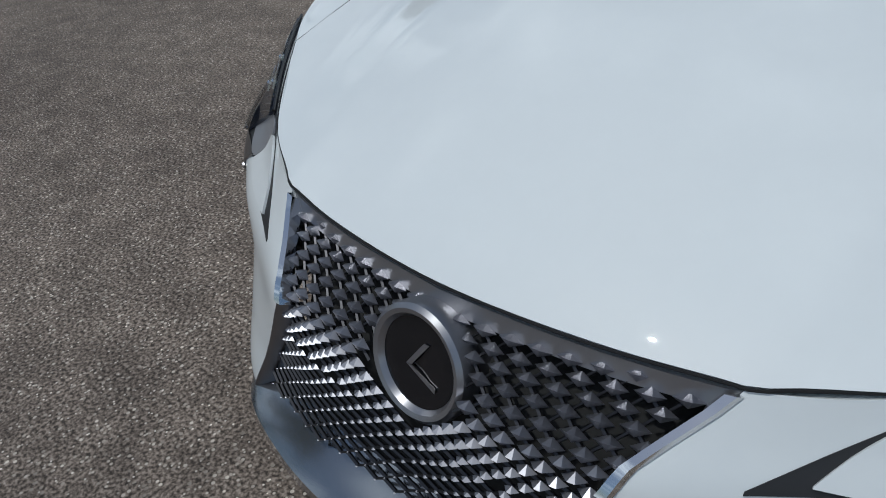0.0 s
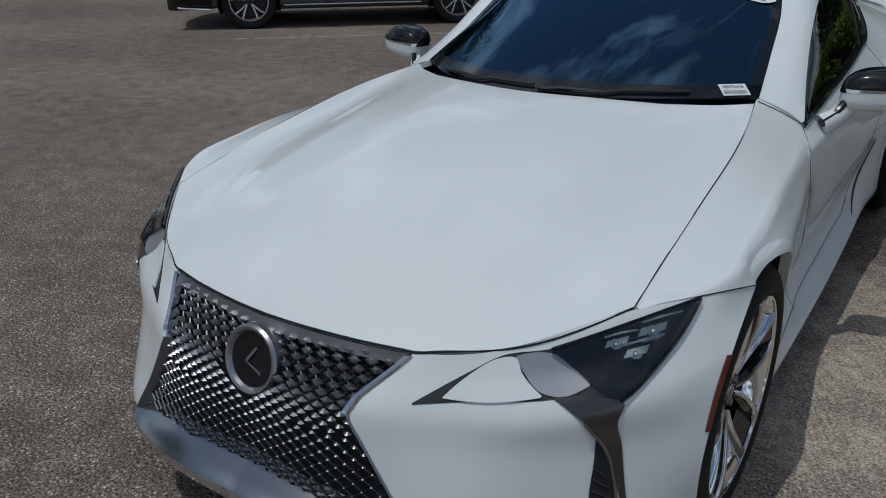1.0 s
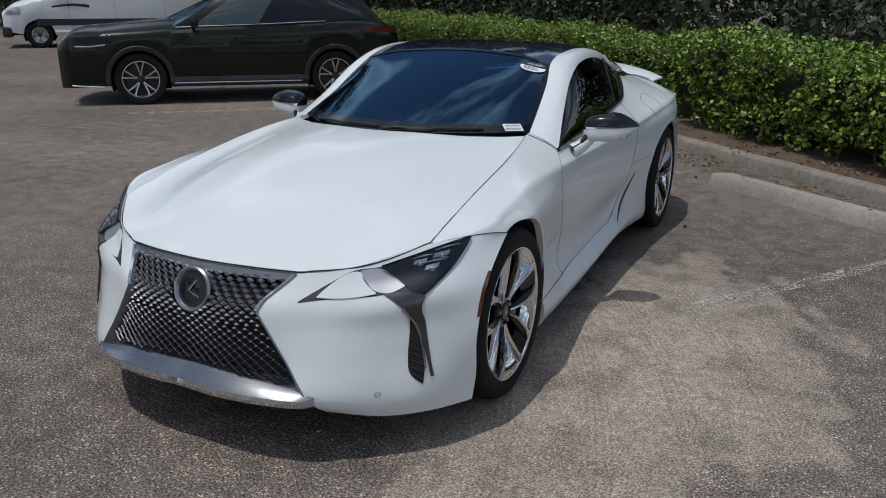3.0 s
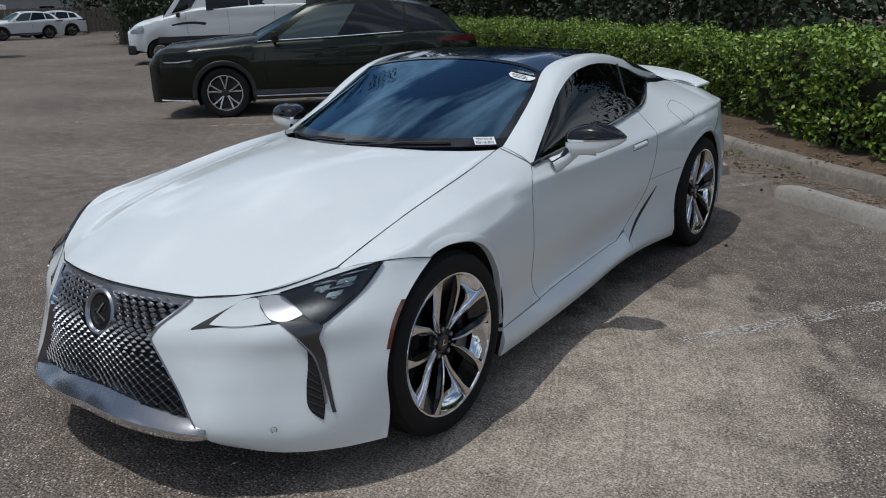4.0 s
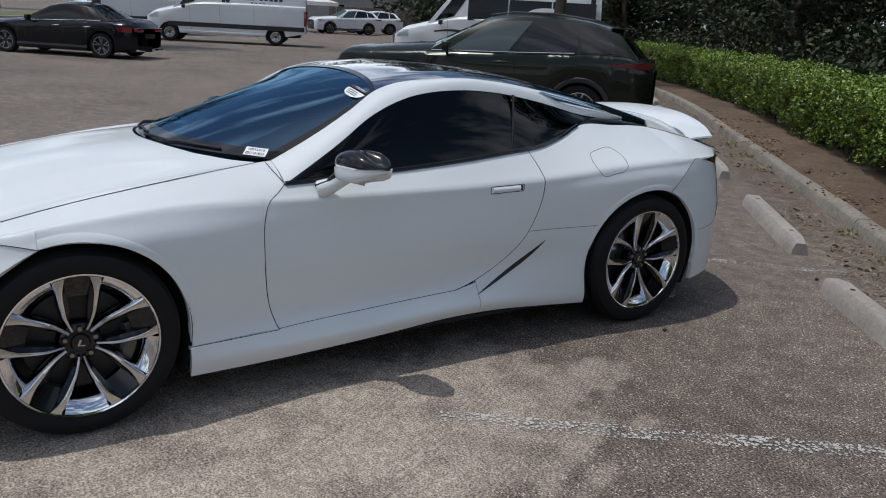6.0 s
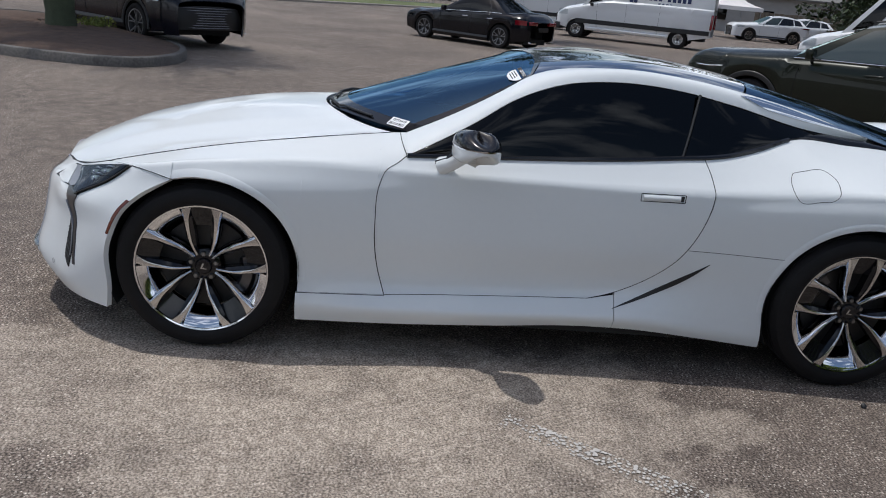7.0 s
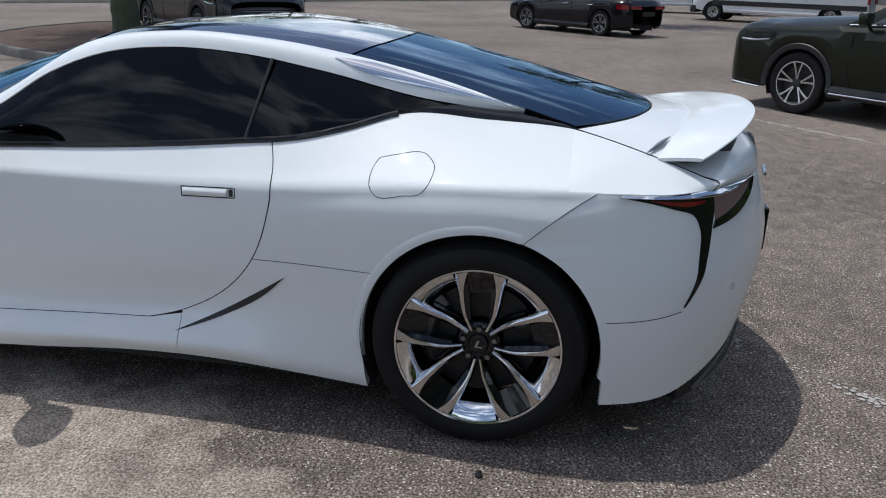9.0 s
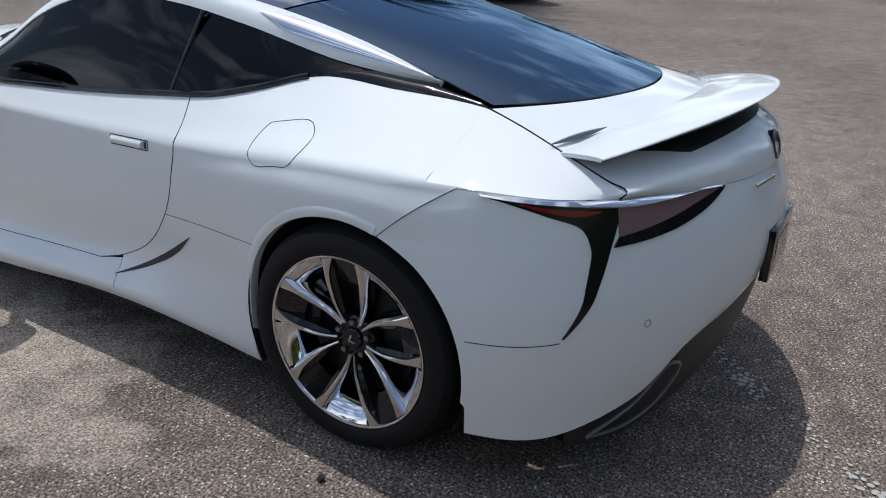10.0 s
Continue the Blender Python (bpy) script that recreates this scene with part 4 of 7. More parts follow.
# ---- the coupe's face ----
def lay(chain_a, chain_b, n, m, out, side, depth, at=nose_at):
    """A patch laid on a sheet of the body between two chains of (x, z), raised by out."""
    t = np.linspace(0, 1, n)
    lo, hi = curve(chain_a)(t), curve(chain_b)(t)
    P = [[at(*(lo[i] * (1 - s) + hi[i] * s), out)[0] for i in range(n)] for s in np.linspace(0, 1, m)]
    return skin(P, depth, side, (.4, -1 if at is nose_at else 1, .1))


grille = thing("grille", "", "")
grille.parent = coupe
grille["label"] = "dark chrome spindle grille"
bm = bmesh.new()
P = []
for z in np.linspace(.20, .675, 24):
    zz = z
    P.append([nose_at(x, zz, -.055)[0] for x in np.linspace(-grille_x(z), grille_x(z), 31)])
sheet(bm, P)
part("grille_backing", bm, UNDER, grille)
# studs in staggered rows, joined by thin slanted ribs
bm = bmesh.new()
ROW, COL = .0142, .0405
rows, ribs = [], []
for j in range(31):
    z = .663 - j * ROW
    row = []
    for i in range(-18, 19):
        x = (i + .5 * (j % 2)) * COL * (1.0 + .06 * (z < .5))
        bow = .020 * (x / .40) ** 2 * max(0, (z - .35) / .3)
        zz = z + bow
        if abs(x) < grille_x(zz) - .010 and zz < .674 and .302 + .040 * (1 - (x / .53) ** 2) < zz:
            row.append((x, zz))
    rows.append(row)
studs, stud_places = bmesh.new(), []
STUD_CO = [(1, 0, 0), (0, 1, 0), (-1, 0, 0), (0, -1, 0), (.30, -.1, 1), (-.30, -.1, 1)]
STUD_FACES = ((0, 1, 4), (1, 5, 4), (1, 2, 5), (2, 3, 5), (3, 4, 5), (3, 0, 4))
for j, row in enumerate(rows):
    for x, z in row:
        if (x / .086) ** 2 + ((z - .594) / .078) ** 2 < 1:
            continue
        big = float(np.interp(z, [.32, .43, .52, .59], [.10, .26, .62, 1.0]))
        q, nr = nose_at(x, z, -.016)
        nr = Vector((nr.x if x >= 0 else -nr.x, nr.y, nr.z))
        up = Vector((0, 0, 1)) - nr * nr.z
        up.normalize()
        sd = nr.cross(up)
        w, h, d = .0192 * big, .0098 * big, .014 * big
        m = Matrix.Translation(q) @ Matrix((sd, up, nr)).transposed().to_4x4() @ Matrix.Diagonal((w, h, d, 1))
        if big > .62 and len(stud_places) < 300:
            stud_places.append(m)
        else:
            v = [studs.verts.new(m @ Vector(p)) for p in STUD_CO]
            for f in STUD_FACES:
                studs.faces.new([v[k] for k in f])
        for x2, z2 in (rows[j + 1] if j + 1 < len(rows) else []):
            if abs(abs(x2 - x) - COL / 2) < .009 and (x2 / .08) ** 2 + ((z2 - .594) / .072) ** 2 > 1:
                ribs.append((q, nose_at(x2, z2, -.020)[0]))
for p, q in ribs:
    d = (q - p).normalized()
    s1 = d.cross(Vector((0, 1, 0))).normalized() * .0020
    s2 = Vector((0, .0035, 0))
    va, vb = [[bm.verts.new(c + o) for o in (s1, -s2, -s1, s2)] for c in (p, q)]
    for k in range(4):
        bm.faces.new((va[k], va[(k + 1) % 4], vb[(k + 1) % 4], vb[k]))
bmesh.ops.recalc_face_normals(bm, faces=bm.faces)
bmesh.ops.recalc_face_normals(studs, faces=studs.faces)
part("grille_net", bm, NET, grille, "black chrome net", smooth=0)
tagged(part("small_studs", studs, STUD, grille, smooth=0), "small satin gunmetal studs", kind="stuff")
stud_mesh = bpy.data.meshes.new("stud")
stud_mesh.from_pydata(STUD_CO, [], STUD_FACES)
stud_mesh.materials.append(STUD)
for m in stud_places:
    ob = new("stud", stud_mesh)
    ob.parent, ob.matrix_world = grille, m
# dark bar under the hood's edge
bm = bmesh.new()
for a, b in ((.000, .017),):
    P = []
    for k in np.linspace(0, 1, 5):
        row = []
        for x in np.linspace(-.398, .398, 41):
            top = float(np.interp(abs(x), [0, .25, .40], [.685, .684, .682])) - .002
            row.append(nose_at(x, top - a - (b - a) * k, -.004 - .012 * k)[0])
        P.append(row)
    sheet(bm, P)
rim(bm, .01, (0, -1, 0))
part("grille_header", bm, TRIM_GREY, grille, "dark satin bar under the hood edge")
for side in (1, -1):
    bm = bmesh.new()
    zs = np.linspace(.676, .568, 14)
    P = [[nose_at((grille_x(z) + o) * side, z, h)[0] for z in zs] for o, h in ((-.016, -.022), (-.012, .004), (0.0, .008), (.006, .002))]
    sheet(bm, P)
    part("upper_surround", rim(bm, .006), CHROME, grille, "bright chrome upper surround")
    bm = bmesh.new()
    zs = np.linspace(.568, .255, 26)
    P = [[nose_at((grille_x(z) + o) * side, z, h)[0] for z in zs] for o, h in ((-.020, -.04), (-.008, -.004), (-.001, .004), (.004, .001))]
    sheet(bm, P)
    part("lower_surround", rim(bm, .006), DARK_CHROME, grille)
# bottom lip: a wide bright shelf
P = []
for z, o, bow in ((.314, -.050, .046), (.300, -.030, .038), (.283, .002, .026), (.266, .026, .014), (.256, .030, .012), (.245, .026, .010), (.236, .010, .008)):
    P.append([nose_at(x, z + bow * (1 - (x / .53) ** 2), min(o, o * (1 - abs(x / .532) ** 12) - .002))[0] for x in np.linspace(-.520, .520, 71)])
bm = bmesh.new()
sheet(bm, P[:4])
part("lip_shelf", rim(bm, .008, (0, -.5, 1)), SHELF, grille, "smooth dark silver lower lip shelf")
bm = bmesh.new()
sheet(bm, P[3:])
part("lip_edge", rim(bm, .008, (0, -1, 0)), CHROME, grille, "chrome lip edge")
# recessed chin; the shadow below the lip is put into its black colour
bm = bmesh.new()
sheet(bm, [[nose_at(x, z, o)[0] for x in np.linspace(-.56, .56, 51)] for z, o in ((.250, -.010), (.215, -.016), (.190, -.03))])
part("chin", rim(bm, .02, (0, -1, 0)), SATIN, coupe, "recessed chin, black for the shadow under the lip")
# round badge
badge = thing("grille_badge", "", "")
badge.parent = coupe
ori = Matrix.Translation((0, -2.264, .590)) @ Euler((radians(-17), 0, 0)).to_matrix().to_4x4()
bm = bmesh.new()
lathe(bm, [(.060, .084), (.000, .087), (-.011, .0855), (-.017, .079), (-.015, .072), (-.006, .066)], "y", 56, m=ori)
part("badge_ring", bm, TRIM_GREY, badge, "satin dark silver ring")
bm = bmesh.new()
lathe(bm, [(-.004, .0005), (-.007, .03), (-.007, .066)], "y", 56, m=ori)
part("badge_disc", bm, BLACK_PAINT, badge, "glossy black disc")
bm = bmesh.new()
mk = ori @ Matrix.Translation((0, -.0085, 0)) @ Euler((radians(90), 0, 0)).to_matrix().to_4x4()
plate(bm, [(.010, .034), (.019, .034), (-.010, -.006), (-.019, -.006)], .0015, mk)
plate(bm, [(-.019, -.007), (-.010, -.007), (.036, -.022), (.036, -.030)], .0015, mk)
part("badge_mark", bm, TRIM_GREY, badge, smooth=0)


def bowl(bm, x, z, r, side, out=.003):
    q, nr = nose_at(x, z, out)
    turn = nr.to_track_quat("Z", "Y").to_matrix().to_4x4()
    lathe(bm, [(-.006, r * 1.0), (.002, r), (.006, r * .85), (.001, r * .6), (.006, r * .42), (.009, r * .2), (.010, .0003)], "z", 20, m=Matrix.Translation(q) @ turn)
    if side < 0:
        for v in bm.verts:
            v.co.x = -v.co.x
    return bm


for side in (1, -1):
    lamp = thing("headlight", "", "")
    lamp.parent = coupe
    lamp["label"] = "slim arrow-shaped headlight"
    part("housing", lay([(.425, .594), (.49, .602), (.65, .612), (.72, .618), (.797, .608), (.834, .655), (.866, .770)], [(.425, .598), (.512, .658), (.553, .684), (.640, .697), (.75, .733), (.82, .757), (.866, .771)], 50, 12, .0015, side, .01), SATIN, lamp)
    part("white_insert", lay([(.478, .609), (.53, .606), (.59, .608), (.655, .617)], [(.478, .611), (.510, .650), (.556, .682), (.582, .683), (.604, .655), (.655, .620)], 30, 10, .006, side, .006), PAINT, lamp, "white painted insert")
    part("silver_insert", lay([(.584, .684), (.606, .657), (.656, .623), (.70, .620), (.732, .636)], [(.584, .686), (.612, .691), (.642, .689), (.69, .663), (.732, .639)], 26, 8, .005, side, .006), LAMP_SILVER, lamp, "satin silver insert")
    part("lamp_cell", lay([(.644, .686), (.69, .662), (.745, .634), (.793, .616), (.824, .655), (.845, .695), (.856, .755)], [(.644, .690), (.70, .712), (.75, .729), (.80, .748), (.856, .763)], 36, 12, .0035, side, .004), LAMP_NAVY, lamp)
    for x, z, r in ((.748, .700, .015), (.802, .719, .016), (.788, .683, .016)):
        part("projector", bowl(bmesh.new(), x, z, r, side, .006), CHROME, lamp, "clear projector bowl")
    for x, z, w, h in ((.748, .704, .017, .006), (.800, .722, .020, .007), (.788, .687, .017, .007), (.806, .708, .013, .004)):
        P = [[nose_at(x + dx, z + dz + dx * .22, .0105 + .002 * (1 - abs(dz) / h))[0] for dx in np.linspace(-w, w, 6)] for dz in (-h, 0, h)]
        part("light_element", skin(P, .004, side, (.4, -1, .1)), LED_WHITE, lamp, "bright rectangular light element")
    for a, b, c in (((.722, .712), (.752, .720), (.775, .722)), ((.778, .734), (.806, .742), (.838, .748)), ((.758, .697), (.785, .704), (.822, .712))):
        bm = bmesh.new()
        tube(bm, [nose_at(p[0] * side, p[1], .011)[0] for p in (a, b, c)], [.003, .0042, .003], 6)
        part("light_strip", bm, SILVER, lamp)
    bm = bmesh.new()
    tube(bm, [nose_at(p[0] * side, p[1], .008)[0] for p in curve([(.640, .696), (.70, .716), (.75, .733), (.82, .756), (.860, .768)])(np.linspace(0, 1, 24))], .0032, 6)
    tube(bm, [nose_at(p[0] * side, p[1], .008)[0] for p in curve([(.862, .766), (.848, .700), (.826, .652), (.795, .612)])(np.linspace(0, 1, 24))], .0040, 6)
    part("lens_border", bm, BLACK_PAINT, lamp)
    for k in range(3):
        bm = bmesh.new()
        for i in range(5):
            q = nose_at((.700 + i * .011 + k * .004) * side, .672 - i * .004 + k * .010, .006)[0]
            bmesh.ops.create_icosphere(bm, subdivisions=1, radius=.0026, matrix=Matrix.Translation(q))
        part("lens_texture", bm, GRAPHITE, lamp)
    part("lens", lay([(.644, .686), (.69, .662), (.745, .634), (.793, .616), (.824, .655), (.845, .695), (.856, .755)], [(.644, .690), (.70, .712), (.75, .729), (.80, .748), (.856, .763)], 36, 12, .014, side, .008), LENS, lamp, "clear curved lens")
    part("corner_trim", lay([(.676, .617), (.743, .574), (.784, .496), (.819, .38), (.835, .312)], [(.690, .619), (.75, .620), (.803, .608), (.797, .575), (.806, .511), (.822, .415), (.843, .312)], 40, 8, .005, side, .008), GRAPHITE, coupe, "graphite boomerang trim")
    bm = bmesh.new()
    tube(bm, [nose_at(p[0] * side, p[1], .006)[0] for p in curve([(.745, .571), (.783, .497), (.808, .40), (.818, .345)])(np.linspace(0, 1, 16))], .004, 6)
    part("trim_edge", bm, DARK_CHROME, coupe)
    vent = part("corner_vent", lay([(.764, .530), (.766, .46), (.767, .394), (.778, .335), (.814, .291)], [(.764, .532), (.778, .50), (.797, .445), (.815, .37), (.817, .291)], 26, 8, .003, side, .006), UNDER, coupe, "black corner air vent")
    for i in range(6):
        bm = bmesh.new()
        z = .46 - i * .026
        x0, x1 = np.interp(z, [.29, .34, .40, .53], [.812, .780, .769, .764]), np.interp(z, [.29, .37, .445, .53], [.816, .813, .795, .766])
        tube(bm, [nose_at(x * side, z - .008 * k, .004)[0] for k, x in enumerate(np.linspace(x0, x1, 4))], .0028, 5)
        part("vent_slat", bm, SATIN, vent)
    P = [[Vector(nose_point(u, w)) + Vector((.0035, -.001, 0)) for w in np.linspace(.56, .79, 16)] for u in (.988, .999)]
    part("side_marker", skin(P, .004, side), AMBER, coupe, "slim dark red and amber side marker")
    # parking sensor ring
    bm = bmesh.new()
    q, nr = nose_at(.695, .269, .0025)
    turn = Matrix.Translation((q.x * side, q.y, q.z)) @ Vector((nr.x * side, nr.y, nr.z)).to_track_quat("Z", "Y").to_matrix().to_4x4()
    lathe(bm, [(0, .0085), (.001, .0095), (.001, .0105), (0, .0115)], "z", 20, m=turn)
    part("parking_sensor", bm, TRIM_GREY, coupe)


# ---- the tail ----
tail_at = sheet_finder(tail[:, 79:], 1)


for side in (1, -1):
    tl = thing("tail_light", "", "")
    tl.parent = coupe
    tl["label"] = "slim tail light with a black downward fang"
    part("black_panel", lay([(.895, .896), (.850, .862), (.808, .835), (.797, .785), (.808, .724), (.860, .543)], [(.895, .900), (.80, .897), (.72, .893), (.735, .84), (.755, .788), (.80, .67), (.857, .542)], 44, 10, .003, side, .008, tail_at), SMOKED, tl, "gloss black fang")
    part("lens_panel", lay([(.737, .806), (.66, .822), (.567, .842), (.46, .868), (.395, .885)], [(.728, .890), (.636, .893), (.52, .890), (.45, .889), (.395, .888)], 36, 8, .004, side, .008, tail_at), RED_DIM, tl, "smoked pinkish lens")
    part("lens_frame", lay([(.752, .782), (.66, .795), (.56, .815), (.44, .855), (.385, .882)], [(.737, .808), (.66, .824), (.567, .844), (.46, .870), (.388, .886)], 30, 4, .006, side, .008, tail_at), BLACK_PAINT, tl)
    part("red_lens", lay([(.876, .889), (.855, .876), (.81, .864), (.765, .872)], [(.876, .891), (.855, .885), (.81, .879), (.765, .876)], 24, 4, .006, side, .005, tail_at), RED_LENS, tl, "red lens strip")
    bm = bmesh.new()
    path = curve([(.898, .905), (.878, .903), (.789, .899), (.65, .894), (.50, .890), (.40, .886)])(np.linspace(0, 1, 40))
    wide = [.003 + .012 * math.sin(math.pi * min(i / 39 * 1.1 + .08, 1)) for i in range(40)]
    sheet(bm, [[tail_at(x * side, min(z + w * up, .9045), out)[0] for (x, z), w in zip(path, wide)] for up, out in ((.45, .002), (.10, .009), (-.75, .0140), (-1.0, .010))])
    rim(bm, .006, (0, .3, 1))
    part("chrome_strip", bm, CHROME, tl, "bright chrome top strip")
    bm = bmesh.new()
    tube(bm, [tail_at(x * side, z, .0004)[0] for x, z in curve([(.944, .500), (.91, .512), (.862, .530)])(np.linspace(0, 1, 20))], .0012, 6)
    part("bumper_gap", bm, SEAM, rb)
    bm = bmesh.new()
    q, nr = tail_at(.697, .57, .0015)
    lathe(bm, [(0, .0085), (.001, .0095), (.001, .0105), (0, .0115)], "z", 20, m=Matrix.Translation((q.x * side, q.y, q.z)) @ Vector((nr.x * side, nr.y, nr.z)).to_track_quat("Z", "Y").to_matrix().to_4x4())
    part("parking_sensor", bm, TRIM_GREY, rb)
    # corner exhaust trim
    bm = bmesh.new()
    o = curve([(.80, 2.150, .232), (.70, 2.236, .312), (.585, 2.306, .415), (.545, 2.318, .395), (.60, 2.292, .315), (.70, 2.222, .242), (.80, 2.150, .232)])(np.linspace(0, 1, 40))
    tube(bm, [(p[0] * side, p[1] + .008, p[2]) for p in o], .0055, 6)
    part("exhaust_trim", bm, TRIM_GREY, coupe, "chrome-edged exhaust finisher")
    bm = bmesh.new()
    lathe(bm, [(2.10, .034), (2.24, .036), (2.24, .030), (2.12, .028)], "y", 24, at=(.63 * side, 0, .265))
    part("exhaust_pipe", bm, STEEL, coupe)
    # lid gap
    bm = bmesh.new()
    tube(bm, [flip(p, side) + (0, 0, .0005) for p in curve([r[-1] for r in LID_NET])(np.linspace(0, 1, 40))], .0024, 6)
    part("lid_gap", bm, SEAM, lid)
    bm = bmesh.new()
    tube(bm, [flip(p, side) for p in TAIL_EDGE + np.array((.0006, 0, .0015))], .0013, 6)
    part("bumper_gap", bm, SEAM, rb)
# wing above the lid, with a black sheet for the dark gap under its trailing edge
top = [
    [(0, 2.135, 1.058), (.30, 2.090, 1.045), (.55, 2.010, 1.012), (.690, 1.965, .985)],
    [(0, 2.24, 1.080), (.30, 2.200, 1.068), (.56, 2.105, 1.034), (.712, 2.02, .995)],
    [(0, 2.345, 1.092), (.30, 2.305, 1.080), (.58, 2.190, 1.042), (.738, 2.085, 1.003)],
    [(0, 2.365, 1.088), (.30, 2.325, 1.075), (.585, 2.208, 1.036), (.744, 2.100, .998)],
]
bm = bmesh.new()
sheet(bm, net(top, 36, 61, mirror=True))
bmesh.ops.recalc_face_normals(bm, faces=bm.faces)
part("wing", rim(bm, .012, (0, 0, 1)), PAINT, coupe, "white raised rear wing")
bm = bmesh.new()
sheet(bm, net([[(0, 2.16, 1.040), (.30, 2.12, 1.026), (.66, 2.005, .974)], [(0, 2.30, 1.050), (.30, 2.26, 1.036), (.70, 2.06, .978)], [(0, 2.352, 1.080), (.30, 2.312, 1.067), (.735, 2.095, .992)]], 9, 41, mirror=True))
part("wing_underside", rim(bm, .006, (0, 0, -1)), SATIN, coupe)
# the white slots' shade is drawn as grey strips
for side in (1, -1):
    bm = bmesh.new()
    tube(bm, [(x * side, 2.132 - .045 * (x / .3) ** 2 * (1 - .2 * x), 1.057 - .0135 * (x / .3) ** 2 * (1 - .25 * x)) for x in np.linspace(.50, .685, 16)], [.001 + .007 * math.sin(math.pi * k / 15) for k in range(16)], 6)
    part("wing_slot_shade", bm, TRIM_GREY, coupe, "grey strip standing for the shade in the slot ahead of the wing")
# the gap's darkness is painted as a black sheet laid on the lid
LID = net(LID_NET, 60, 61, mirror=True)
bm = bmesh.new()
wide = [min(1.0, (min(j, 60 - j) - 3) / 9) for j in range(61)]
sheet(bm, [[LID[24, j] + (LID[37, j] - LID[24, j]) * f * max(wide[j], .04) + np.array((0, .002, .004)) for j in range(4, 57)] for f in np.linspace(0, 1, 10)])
part("wing_gap_dark", rim(bm, .003, (0, .3, 1)), SATIN, lid, "black sheet standing for the dark gap under the wing")
# rear badge, diffuser, plate
bm = bmesh.new()
lathe(bm, [(-.03, .046), (.004, .046), (.009, .041), (.004, .035), (.003, .0005)], "y", 32, m=Matrix.Translation((0, 2.393, .928)) @ Euler((radians(17), 0, 0)).to_matrix().to_4x4())
part("rear_badge", bm, GRAPHITE, lid, "round dark badge")
bm = bmesh.new()
sheet(bm, net([[(0, 2.412, .525), (.30, 2.392, .515), (.55, 2.325, .475), (.70, 2.238, .350), (.83, 2.10, .256)], [(0, 2.385, .33), (.30, 2.36, .31), (.55, 2.285, .25), (.70, 2.20, .20), (.80, 2.10, .175)], [(0, 2.30, .19), (.30, 2.28, .185), (.55, 2.22, .175), (.68, 2.15, .17), (.78, 2.05, .165)]], 14, 61, mirror=True))
part("diffuser", rim(bm, .02, (0, 1, 0)), SATIN, coupe, "black rear diffuser")
bm = bmesh.new()
box(bm, (-.16, 2.440, .535), (.16, 2.468, .705), .006)
pl = part("plate_holder", bm, BLACK_PAINT, coupe, "black number plate holder")
for i in range(5):
    bm = bmesh.new()
    box(bm, (-.10 + i * .043, 2.4685, .60), (-.072 + i * .043, 2.4705, .66), .001)
    part("plate_bar", bm, SILVER, pl)
for i in range(7):
    bm = bmesh.new()
    box(bm, (.13 + i * .022, 2.418 - i * .0035, .855), (.144 + i * .022, 2.428 - i * .0035, .872), .001)
    part("tail_lettering", bm, CHROME, rb)


